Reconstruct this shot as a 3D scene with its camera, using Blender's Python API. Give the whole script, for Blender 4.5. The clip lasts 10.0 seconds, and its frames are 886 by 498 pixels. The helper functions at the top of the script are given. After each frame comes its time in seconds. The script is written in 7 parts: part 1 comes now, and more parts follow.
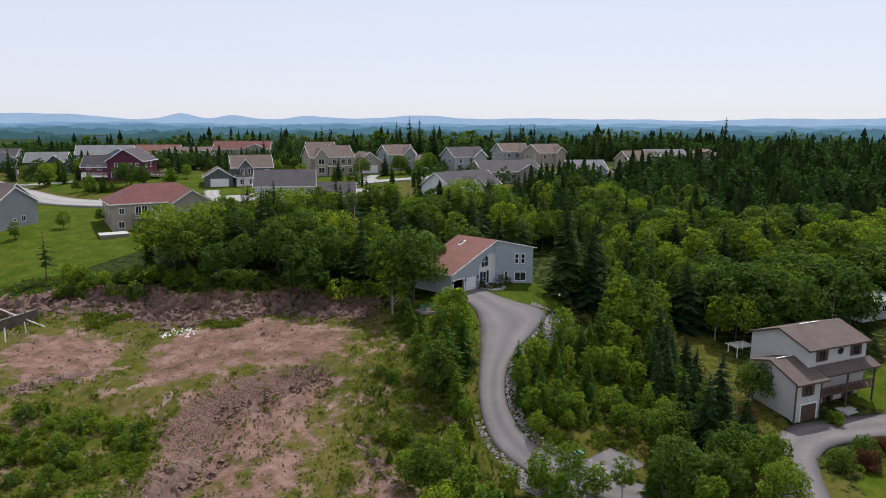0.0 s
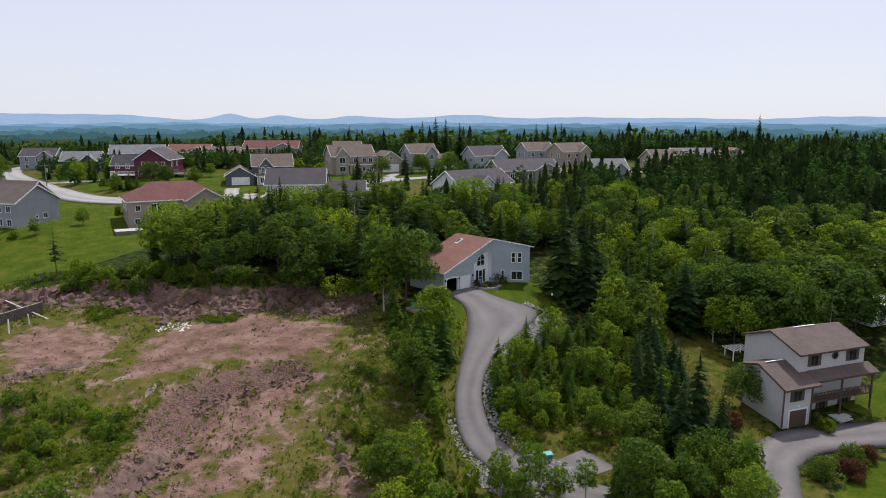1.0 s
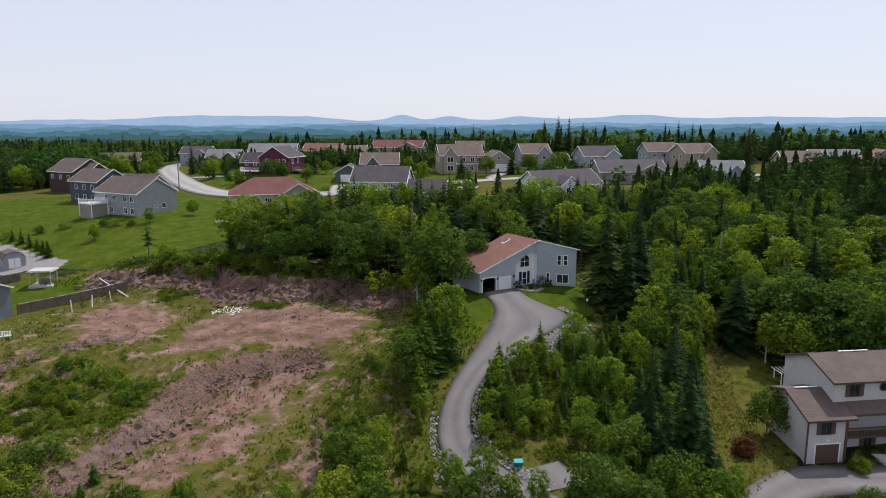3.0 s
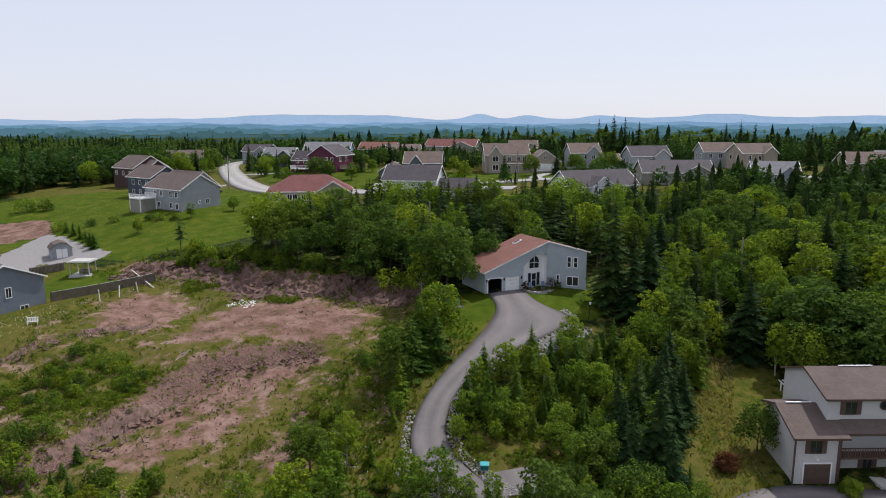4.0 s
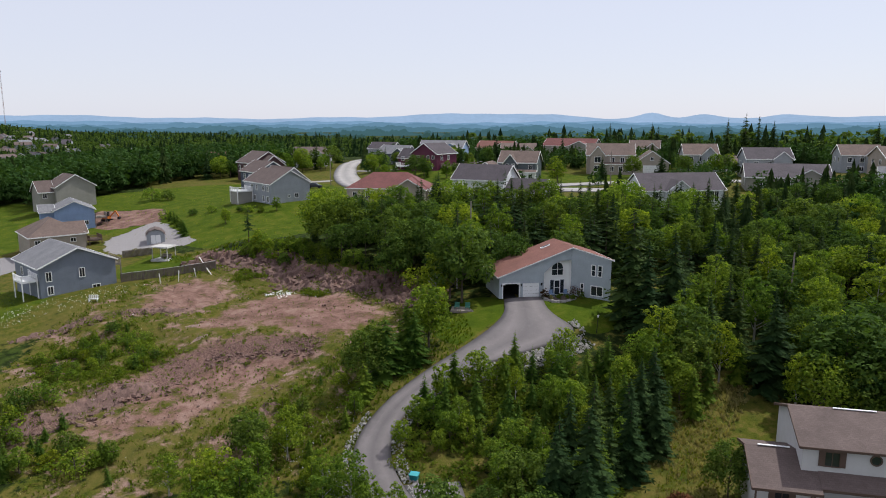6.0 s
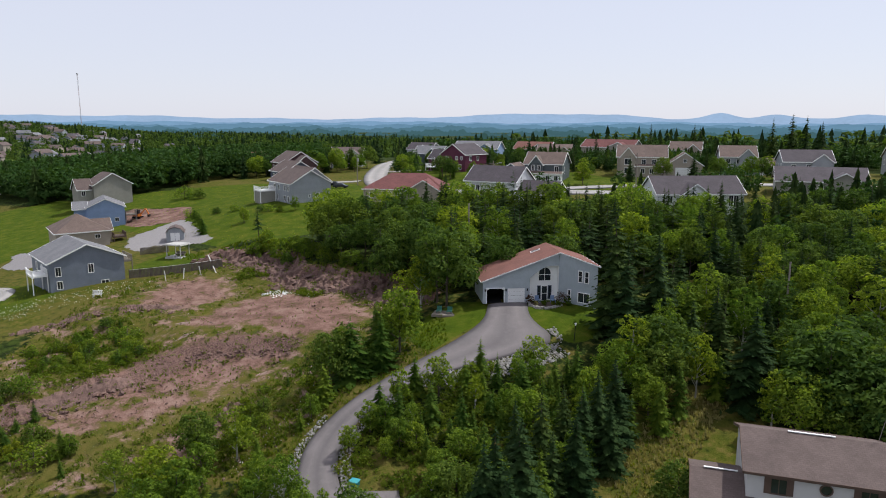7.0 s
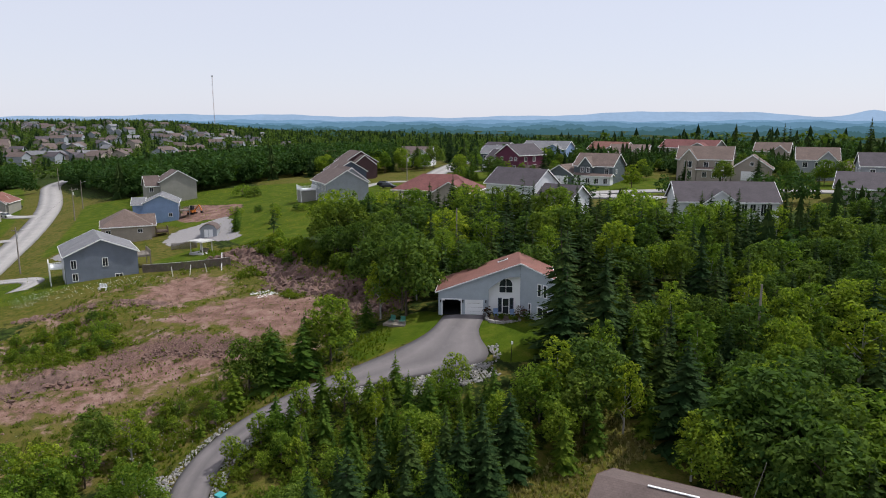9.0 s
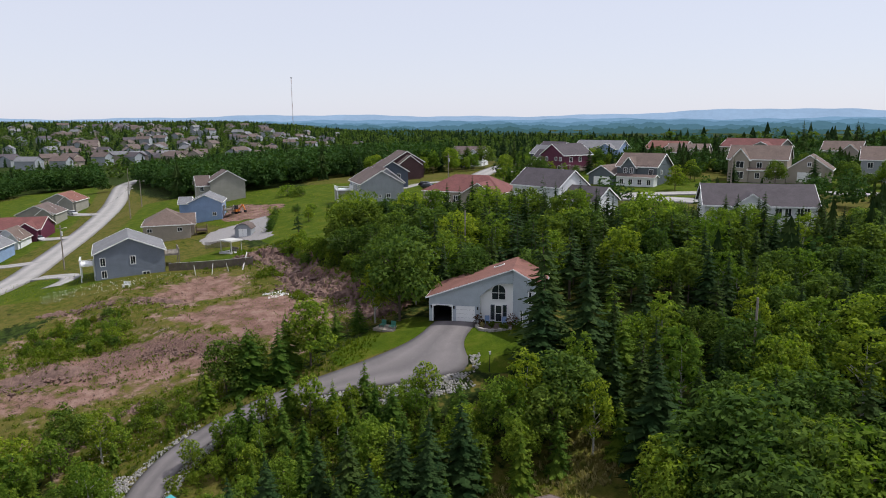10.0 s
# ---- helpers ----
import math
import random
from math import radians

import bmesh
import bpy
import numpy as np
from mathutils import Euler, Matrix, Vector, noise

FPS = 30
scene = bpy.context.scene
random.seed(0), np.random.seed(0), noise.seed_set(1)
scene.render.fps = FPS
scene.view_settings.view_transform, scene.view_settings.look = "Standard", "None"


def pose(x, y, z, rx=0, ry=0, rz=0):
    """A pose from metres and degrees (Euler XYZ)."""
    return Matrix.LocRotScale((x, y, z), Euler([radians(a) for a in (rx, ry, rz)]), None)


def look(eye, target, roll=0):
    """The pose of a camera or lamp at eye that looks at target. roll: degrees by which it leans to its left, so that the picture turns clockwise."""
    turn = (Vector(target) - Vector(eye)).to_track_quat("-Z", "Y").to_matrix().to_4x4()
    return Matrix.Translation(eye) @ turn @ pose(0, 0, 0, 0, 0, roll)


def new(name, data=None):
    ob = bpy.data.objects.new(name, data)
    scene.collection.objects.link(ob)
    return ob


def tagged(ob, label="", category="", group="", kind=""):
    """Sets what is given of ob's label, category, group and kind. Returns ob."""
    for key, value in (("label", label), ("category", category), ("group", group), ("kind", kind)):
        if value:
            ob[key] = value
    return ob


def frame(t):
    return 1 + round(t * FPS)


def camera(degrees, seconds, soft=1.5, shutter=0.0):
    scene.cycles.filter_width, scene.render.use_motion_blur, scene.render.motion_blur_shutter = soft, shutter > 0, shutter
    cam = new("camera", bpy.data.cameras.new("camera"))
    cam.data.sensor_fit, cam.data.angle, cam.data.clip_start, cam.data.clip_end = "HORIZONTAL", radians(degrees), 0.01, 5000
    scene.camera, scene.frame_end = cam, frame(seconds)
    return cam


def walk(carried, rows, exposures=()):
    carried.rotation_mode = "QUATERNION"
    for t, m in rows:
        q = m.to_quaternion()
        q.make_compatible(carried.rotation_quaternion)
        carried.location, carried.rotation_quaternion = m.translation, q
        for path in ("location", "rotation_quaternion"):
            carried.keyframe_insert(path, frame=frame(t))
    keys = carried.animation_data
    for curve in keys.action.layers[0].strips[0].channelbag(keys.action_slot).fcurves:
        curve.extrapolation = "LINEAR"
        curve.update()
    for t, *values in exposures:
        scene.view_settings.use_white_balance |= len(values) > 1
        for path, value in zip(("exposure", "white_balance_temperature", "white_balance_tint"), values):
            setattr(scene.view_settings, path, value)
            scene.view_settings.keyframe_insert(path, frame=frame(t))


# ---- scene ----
cam = camera(64.6, 10.0, soft=1.0)
PATH = [
    (0, (0.459, -0.533, 25.1), (0.448, 1.435, 24.747), 0.2),
    (0.5, (4.256, -0.454, 25.035), (4.184, 1.513, 24.681), 0.0),
    (1, (8.242, -0.285, 24.937), (8.105, 1.679, 24.582), -0.0),
    (1.5, (12.569, 0.084, 24.809), (12.349, 2.041, 24.455), -0.0),
    (2, (17.242, 0.73, 24.7), (16.891, 2.667, 24.346), -0.0),
    (2.5, (22.12, 1.833, 24.647), (21.639, 3.742, 24.294), -0.1),
    (4, (36.963, 7.168, 24.6), (36.164, 8.967, 24.245), -0.1),
    (4.5, (41.821, 9.905, 24.581), (40.918, 11.654, 24.225), -0.1),
    (5, (46.44, 13.098, 24.524), (45.425, 14.784, 24.168), -0.1),
    (5.5, (50.652, 16.491, 24.498), (49.535, 18.111, 24.141), -0.0),
    (7, (62.088, 28.547, 24.621), (60.756, 29.996, 24.264), 0.1),
    (7.5, (65.467, 33.175, 24.686), (64.068, 34.559, 24.329), 0.1),
    (8, (68.492, 38.208, 24.822), (67.03, 39.525, 24.464), 0.0),
    (8.5, (71.364, 43.293, 24.959), (69.85, 44.549, 24.6), 0.1),
    (9, (73.982, 48.416, 25.051), (72.418, 49.609, 24.689), 0.0),
    (9.5, (76.147, 53.826, 25.091), (74.523, 54.936, 24.728), -0.2),
    (10, (77.966, 59.376, 25.125), (76.279, 60.386, 24.762), -0.4),
]
walk(cam, [(t, look(eye, target, roll)) for t, eye, target, roll in PATH])

# ---- light ----
SUN_UP, SUN_TO = 57.0, Vector((0.35, 0.94, 0)).normalized()
sun = new("sun", bpy.data.lights.new("sun", "SUN"))
sun.data.energy, sun.data.angle, sun.data.color = 4.2, radians(0.8), (1.0, 0.985, 0.95)
_to = SUN_TO * math.cos(radians(SUN_UP)) + Vector((0, 0, math.sin(radians(SUN_UP))))
sun.matrix_world = look((0, 0, 200), Vector((0, 0, 200)) - _to)
world = bpy.data.worlds.new("sky")
scene.world = world
world.use_nodes = True
_wn, _wl = world.node_tree.nodes, world.node_tree.links
_sky = _wn.new("ShaderNodeTexSky")
_sky.sky_type, _sky.sun_disc = "NISHITA", False
_sky.sun_elevation, _sky.sun_rotation = radians(SUN_UP), math.atan2(SUN_TO.x, SUN_TO.y)
_sky.air_density, _sky.dust_density, _sky.ozone_density, _sky.altitude = 1.0, 0.6, 3.0, 100
_haze = _wn.new("ShaderNodeMix")                     # thin bright summer haze over the clear sky
_haze.data_type = "RGBA"
_haze.inputs[0].default_value, _haze.inputs[7].default_value = 0.80, (6.1, 6.22, 7.2, 1)
_wl.new(_sky.outputs[0], _haze.inputs[6])
_wl.new(_haze.outputs[2], _wn["Background"].inputs[0])
_wn["Background"].inputs[1].default_value = 0.128


# ---- materials ----
def ramp(nt, fac, stops):
    n = nt.nodes.new("ShaderNodeValToRGB")
    el = n.color_ramp.elements
    while len(el) < len(stops):
        el.new(0.5)
    for e, (p, c) in zip(el, stops):
        e.position, e.color = p, (*c, 1)
    nt.links.new(fac, n.inputs[0])
    return n.outputs[0]


def noise_of(nt, scale, detail=4.0, vec=None, rough=0.6):
    n = nt.nodes.new("ShaderNodeTexNoise")
    n.inputs["Scale"].default_value, n.inputs["Detail"].default_value, n.inputs["Roughness"].default_value = scale, detail, rough
    if vec is None:
        vec = nt.nodes.new("ShaderNodeTexCoord").outputs["Object"]
    nt.links.new(vec, n.inputs["Vector"])
    return n.outputs[0]


def blend(nt, fac, a, b, mode="MIX"):
    n = nt.nodes.new("ShaderNodeMix")
    n.data_type, n.blend_type = "RGBA", mode
    for sock, v in ((n.inputs[0], fac), (n.inputs[6], a), (n.inputs[7], b)):
        if isinstance(v, (int, float)):
            sock.default_value = v
        elif isinstance(v, tuple):
            sock.default_value = (*v, 1)
        else:
            nt.links.new(v, sock)
    return n.outputs[2]


def sums(nt, op, a, b):
    n = nt.nodes.new("ShaderNodeMath")
    n.operation = op
    for sock, v in zip(n.inputs, (a, b)):
        if isinstance(v, (int, float)):
            sock.default_value = v
        else:
            nt.links.new(v, sock)
    return n.outputs[0]


def blank(name, rough=0.8, metal=0.0):
    m = bpy.data.materials.new(name)
    m.use_nodes = True
    p = m.node_tree.nodes["Principled BSDF"]
    p.inputs["Roughness"].default_value, p.inputs["Metallic"].default_value = rough, metal
    p.inputs["Specular IOR Level"].default_value = 0.3
    return m, m.node_tree, p


def relief(nt, p, height, strength=0.3, dist=0.05):
    b = nt.nodes.new("ShaderNodeBump")
    b.inputs["Strength"].default_value, b.inputs["Distance"].default_value = strength, dist
    nt.links.new(height, b.inputs["Height"])
    nt.links.new(b.outputs[0], p.inputs["Normal"])


def shade(c, k):
    return tuple(min(1, v * k) for v in c)


def plain(name, c, rough=0.7, metal=0.0, scale=3.0, var=0.18, bump=0.15):
    """Paint, wood, concrete: one colour with grain and stains at two scales."""
    m, nt, p = blank(name, rough, metal)
    big, fine = noise_of(nt, scale * 0.25), noise_of(nt, scale * 6, 6)
    col = ramp(nt, big, [(0.3, shade(c, 1 - var)), (0.7, shade(c, 1 + var))])
    col = blend(nt, 0.35, col, ramp(nt, fine, [(0.3, shade(c, 1 - var)), (0.7, shade(c, 1 + var))]))
    nt.links.new(col, p.inputs["Base Color"])
    if bump:
        relief(nt, p, fine, bump)
    return m


def siding(name, c, step=0.13):
    """Lapped vinyl boards: fine level lap shadows painted into the colour, faint weathering."""
    m, nt, p = blank(name, 0.55)
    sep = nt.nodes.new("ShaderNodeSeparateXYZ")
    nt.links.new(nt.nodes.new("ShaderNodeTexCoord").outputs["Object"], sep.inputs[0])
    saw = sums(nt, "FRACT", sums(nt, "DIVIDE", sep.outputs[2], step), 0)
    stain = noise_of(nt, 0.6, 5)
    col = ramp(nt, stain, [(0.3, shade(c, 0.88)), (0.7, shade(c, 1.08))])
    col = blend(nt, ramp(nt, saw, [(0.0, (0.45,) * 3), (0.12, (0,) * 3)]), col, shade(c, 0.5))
    nt.links.new(col, p.inputs["Base Color"])
    relief(nt, p, saw, 0.5, 0.02)
    return m


def shingles(name, c):
    """Asphalt shingles: speckled tabs in courses, weathered streaks."""
    m, nt, p = blank(name, 0.9)
    tc = nt.nodes.new("ShaderNodeTexCoord").outputs["Object"]
    br = nt.nodes.new("ShaderNodeTexBrick")
    nt.links.new(tc, br.inputs["Vector"])
    br.inputs["Scale"].default_value = 1.0
    br.inputs["Brick Width"].default_value, br.inputs["Row Height"].default_value, br.inputs["Mortar Size"].default_value = 0.33, 0.2, 0.012
    br.inputs["Color1"].default_value, br.inputs["Color2"].default_value, br.inputs["Mortar"].default_value = (*shade(c, 0.82), 1), (*shade(c, 1.15), 1), (*shade(c, 0.55), 1)
    speck, streak = noise_of(nt, 14, 5), noise_of(nt, 0.5, 5)
    col = blend(nt, 0.5, br.outputs[0], ramp(nt, speck, [(0.3, shade(c, 0.7)), (0.7, shade(c, 1.3))]))
    col = blend(nt, 1.0, col, ramp(nt, streak, [(0.3, (0.82,) * 3), (0.7, (1.1,) * 3)]), "MULTIPLY")
    nt.links.new(col, p.inputs["Base Color"])
    relief(nt, p, speck, 0.3, 0.02)
    return m


def foliage(name, dark, light, thin=0.35):
    """Leaves: each clump its own tone, each tree its own hue, light passing through."""
    m, nt, p = blank(name, 0.8)
    p.inputs["Specular IOR Level"].default_value = 0.06
    geo, info = nt.nodes.new("ShaderNodeNewGeometry"), nt.nodes.new("ShaderNodeObjectInfo")
    mid = tuple((a + b) / 2 for a, b in zip(dark, light))
    clump = noise_of(nt, 0.55, 2)
    col = ramp(nt, geo.outputs["Random Per Island"], [(0.0, shade(dark, 0.75)), (0.25, dark), (0.6, mid), (1.0, light)])
    col = blend(nt, 0.4, col, ramp(nt, clump, [(0.34, shade(dark, 1.1)), (0.66, shade(light, 1.1))]))
    tone = ramp(nt, info.outputs["Random"], [(0.0, (0.58, 0.70, 0.70)), (0.5, (0.92, 0.95, 0.95)), (1.0, (1.22, 1.10, 0.80))])
    col = blend(nt, 1.0, col, tone, "MULTIPLY")
    nt.links.new(col, p.inputs["Base Color"])
    tr = nt.nodes.new("ShaderNodeBsdfTranslucent")
    nt.links.new(blend(nt, 1.0, col, (1.7, 1.75, 0.7), "MULTIPLY"), tr.inputs[0])
    mix = nt.nodes.new("ShaderNodeMixShader")
    mix.inputs[0].default_value = thin
    out = nt.nodes["Material Output"]
    nt.links.new(p.outputs[0], mix.inputs[1])
    nt.links.new(tr.outputs[0], mix.inputs[2])
    nt.links.new(mix.outputs[0], out.inputs[0])
    return m


def ground_cover():
    """Forest floor, mown lawn, rough weeds and pinkish broken rock, told apart by the land's own masks."""
    m, nt, p = blank("ground_cover", 1.0)
    p.inputs["Specular IOR Level"].default_value = 0.05
    at = nt.nodes.new("ShaderNodeAttribute")
    at.attribute_name = "cover"
    sep = nt.nodes.new("ShaderNodeSeparateColor")
    nt.links.new(at.outputs["Color"], sep.inputs[0])
    n1, n2, n3, n4 = noise_of(nt, 0.12, 5), noise_of(nt, 0.9, 6), noise_of(nt, 6.0, 6), noise_of(nt, 0.35, 8, rough=0.7)
    floor_c = ramp(nt, n2, [(0.4, (0.012, 0.019, 0.005)), (0.6, (0.036, 0.055, 0.010))])
    lawn_c = ramp(nt, n4, [(0.36, (0.034, 0.058, 0.004)), (0.5, (0.058, 0.084, 0.006)), (0.62, (0.100, 0.106, 0.014))])
    lawn_c = blend(nt, 0.3, lawn_c, ramp(nt, n3, [(0.4, (0.018, 0.040, 0.003)), (0.6, (0.066, 0.102, 0.008))]))
    weed_c = ramp(nt, n2, [(0.36, (0.030, 0.048, 0.005)), (0.5, (0.072, 0.074, 0.010)), (0.62, (0.135, 0.100, 0.030))])
    weed_c = blend(nt, 0.4, weed_c, ramp(nt, n3, [(0.35, (0.030, 0.046, 0.006)), (0.65, (0.092, 0.100, 0.018))]))
    weed_c = blend(nt, ramp(nt, n1, [(0.45, (0,) * 3), (0.6, (0.55,) * 3)]), weed_c, (0.105, 0.088, 0.026))
    dirt_c = ramp(nt, n4, [(0.36, (0.080, 0.044, 0.034)), (0.5, (0.180, 0.102, 0.082)), (0.62, (0.262, 0.170, 0.140))])
    dirt_c = blend(nt, 0.28, dirt_c, ramp(nt, n3, [(0.38, (0.060, 0.040, 0.031)), (0.52, (0.15, 0.096, 0.075)), (0.68, (0.30, 0.22, 0.18))]))
    rub_c = ramp(nt, n3, [(0.36, (0.042, 0.025, 0.022)), (0.5, (0.118, 0.070, 0.059)), (0.66, (0.22, 0.148, 0.122))])

    def mask(chan, lo, hi, grain, amount):
        v = sums(nt, "ADD", chan, sums(nt, "MULTIPLY", sums(nt, "SUBTRACT", grain, 0.5), amount))
        return ramp(nt, v, [(lo, (0,) * 3), (hi, (1,) * 3)])

    col = blend(nt, mask(sep.outputs[2], 0.42, 0.58, n2, 1.4), floor_c, weed_c)
    col = blend(nt, mask(sep.outputs[0], 0.40, 0.60, n4, 1.7), col, dirt_c)
    col = blend(nt, mask(at.outputs["Alpha"], 0.40, 0.62, n2, 1.1), col, rub_c)
    col = blend(nt, mask(sep.outputs[1], 0.45, 0.55, n2, 0.2), col, lawn_c)
    nt.links.new(col, p.inputs["Base Color"])
    relief(nt, p, n3, 0.7, 0.12)
    return m


def asphalt(name, c):
    """Worn asphalt: paler wheel tracks, darker crumbling rims."""
    m, nt, p = blank(name, 0.9)
    track, fine, patch = noise_of(nt, 0.25, 3), noise_of(nt, 30, 4), noise_of(nt, 1.3, 6)
    col = ramp(nt, track, [(0.3, shade(c, 0.85)), (0.7, shade(c, 1.15))])
    col = blend(nt, 0.3, col, ramp(nt, fine, [(0.3, shade(c, 0.6)), (0.7, shade(c, 1.5))]))
    col = blend(nt, ramp(nt, patch, [(0.55, (0,) * 3), (0.75, (0.5,) * 3)]), col, shade(c, 1.3))
    at = nt.nodes.new("ShaderNodeAttribute")
    at.attribute_name = "across"
    lane = sums(nt, "ADD", at.outputs["Fac"], sums(nt, "MULTIPLY", sums(nt, "SUBTRACT", track, 0.5), 0.12))
    wear = ramp(nt, lane, [(0.0, (0.55,) * 3), (0.09, (0.86,) * 3), (0.27, (1.13, 1.11, 1.10)), (0.48, (0.84,) * 3), (0.72, (1.13, 1.11, 1.10)), (0.92, (0.86,) * 3), (1.0, (0.55,) * 3)])
    col = blend(nt, 1.0, col, wear, "MULTIPLY")
    nt.links.new(col, p.inputs["Base Color"])
    relief(nt, p, fine, 0.25, 0.01)
    return m


def stone(name, a, b, scale=1.2):
    """Broken rock: each block its own tone, veins and lichen."""
    m, nt, p = blank(name, 0.9)
    geo = nt.nodes.new("ShaderNodeNewGeometry")
    n1, n2 = noise_of(nt, scale, 8, rough=0.7), noise_of(nt, scale * 7, 5)
    col = ramp(nt, n1, [(0.3, a), (0.7, b)])
    col = blend(nt, 1.0, col, ramp(nt, geo.outputs["Random Per Island"], [(0.0, (0.65,) * 3), (1.0, (1.25, 1.2, 1.15))]), "MULTIPLY")
    col = blend(nt, 0.35, col, ramp(nt, n2, [(0.3, shade(a, 0.6)), (0.7, shade(b, 1.2))]))
    nt.links.new(col, p.inputs["Base Color"])
    relief(nt, p, n2, 0.6, 0.05)
    return m


def glass(name, c=(0.02, 0.025, 0.03)):
    m, nt, p = blank(name, 0.08)
    p.inputs["Specular IOR Level"].default_value = 0.6
    nt.links.new(ramp(nt, noise_of(nt, 0.8, 2), [(0.3, shade(c, 0.7)), (0.7, shade(c, 1.4))]), p.inputs["Base Color"])
    return m


def painted_haze(name, c, k):
    """Far backdrop that glows, with the air's haze painted into its colour."""
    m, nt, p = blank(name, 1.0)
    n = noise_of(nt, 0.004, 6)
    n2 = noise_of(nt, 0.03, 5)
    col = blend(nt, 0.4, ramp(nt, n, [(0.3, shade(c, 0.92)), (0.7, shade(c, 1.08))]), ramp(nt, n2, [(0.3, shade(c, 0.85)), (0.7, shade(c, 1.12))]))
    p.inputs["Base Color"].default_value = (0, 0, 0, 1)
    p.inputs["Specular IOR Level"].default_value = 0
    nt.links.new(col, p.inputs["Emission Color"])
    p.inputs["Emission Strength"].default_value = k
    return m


M_GROUND = ground_cover()
M_DRIVE, M_ROAD = asphalt("worn_asphalt", (0.144, 0.130, 0.131)), asphalt("pale_road", (0.285, 0.272, 0.262))
M_PINK, M_RUBBLE, M_GREY = stone("pink_rock", (0.062, 0.038, 0.034), (0.205, 0.130, 0.108)), stone("rubble", (0.085, 0.052, 0.043), (0.26, 0.17, 0.14), 3), stone("grey_stone", (0.13, 0.125, 0.12), (0.40, 0.385, 0.37), 3)
M_BARK, M_BIRCH = plain("bark", (0.09, 0.07, 0.055), 0.95, scale=6, var=0.4, bump=0.6), plain("pale_bark", (0.34, 0.32, 0.29), 0.9, scale=6, var=0.35, bump=0.4)
M_SPRUCE = foliage("spruce_needles", (0.014, 0.035, 0.011), (0.056, 0.088, 0.026), 0.2)
M_FIR = foliage("fir_needles", (0.034, 0.076, 0.011), (0.140, 0.200, 0.030), 0.38)
M_LEAF = foliage("maple_leaves", (0.022, 0.052, 0.010), (0.130, 0.186, 0.034), 0.36)
M_LIME = foliage("young_leaves", (0.040, 0.085, 0.010), (0.225, 0.290, 0.038), 0.46)
M_WEED = foliage("weeds", (0.055, 0.092, 0.008), (0.165, 0.19, 0.022), 0.45)
M_FAR = foliage("far_leaves", (0.026, 0.064, 0.014), (0.085, 0.128, 0.032), 0.25)
M_STRAW = foliage("dry_grass", (0.24, 0.19, 0.08), (0.44, 0.36, 0.17), 0.3)
M_RED = foliage("red_leaves", (0.04, 0.022, 0.014), (0.15, 0.06, 0.035), 0.3)
M_TRIM, M_GLASS = plain("white_trim", (0.78, 0.78, 0.77), 0.5, var=0.06, bump=0.05), glass("window_glass")
M_WOOD, M_DECK = plain("grey_wood", (0.22, 0.19, 0.16), 0.85, scale=5, var=0.3), plain("brown_stain", (0.10, 0.065, 0.05), 0.7, scale=5)
M_CONC = plain("concrete", (0.42, 0.41, 0.39), 0.9, scale=4)
M_DARK = plain("dark_inside", (0.012, 0.012, 0.013), 0.9, bump=0)


# ---- builders ----
def mesh_of(name, verts, faces, material):
    me = bpy.data.meshes.new(name)
    me.from_pydata(verts, [], faces)
    me.materials.append(material)
    return me


def part(name, bm, material, parent, label=""):
    """A bmesh, or a ready mesh, as one object under a thing or a part."""
    if isinstance(bm, bmesh.types.BMesh):
        me = bpy.data.meshes.new(name)
        bm.to_mesh(me)
        bm.free()
        me.materials.append(material)
    else:
        me = bm
    ob = new(name, me)
    ob.parent = parent
    return tagged(ob, label)


def thing(name, m, label, category, group="", kind=""):
    ob = new(name)
    ob.empty_display_size = 0.5
    ob.matrix_world = m
    return tagged(ob, label, category, group, kind)


def structure(name, me, label, category, kind="structure"):
    return tagged(new(name, me), label, category, kind=kind)


def box(bm, x0, x1, y0, y1, z0, z1):
    v = [bm.verts.new(c) for c in ((x0, y0, z0), (x1, y0, z0), (x1, y1, z0), (x0, y1, z0), (x0, y0, z1), (x1, y0, z1), (x1, y1, z1), (x0, y1, z1))]
    for f in ((0, 3, 2, 1), (4, 5, 6, 7), (0, 1, 5, 4), (1, 2, 6, 5), (2, 3, 7, 6), (3, 0, 4, 7)):
        bm.faces.new([v[i] for i in f])


def slab(bm, quad, t):
    """A sheet of thickness t below a polygon of corners."""
    up = [bm.verts.new(c) for c in quad]
    lo = [bm.verts.new((c[0], c[1], c[2] - t)) for c in quad]
    bm.faces.new(up)
    bm.faces.new(lo[::-1])
    n = len(quad)
    for i in range(n):
        bm.faces.new((up[i], lo[i], lo[(i + 1) % n], up[(i + 1) % n]))


def bar(bm, a, b, r0, r1=None, sides=5):
    """A round, tapered bar from a to b."""
    a, b = Vector(a), Vector(b)
    r1 = r0 if r1 is None else r1
    q = (b - a).to_track_quat("Z", "Y")
    ring = []
    for c, r in ((a, r0), (b, r1)):
        ring.append([bm.verts.new(c + q @ Vector((math.cos(k * math.tau / sides) * r, math.sin(k * math.tau / sides) * r, 0))) for k in range(sides)])
    for k in range(sides):
        bm.faces.new((ring[0][k], ring[0][(k + 1) % sides], ring[1][(k + 1) % sides], ring[1][k]))
    bm.faces.new(ring[0][::-1])
    bm.faces.new(ring[1])


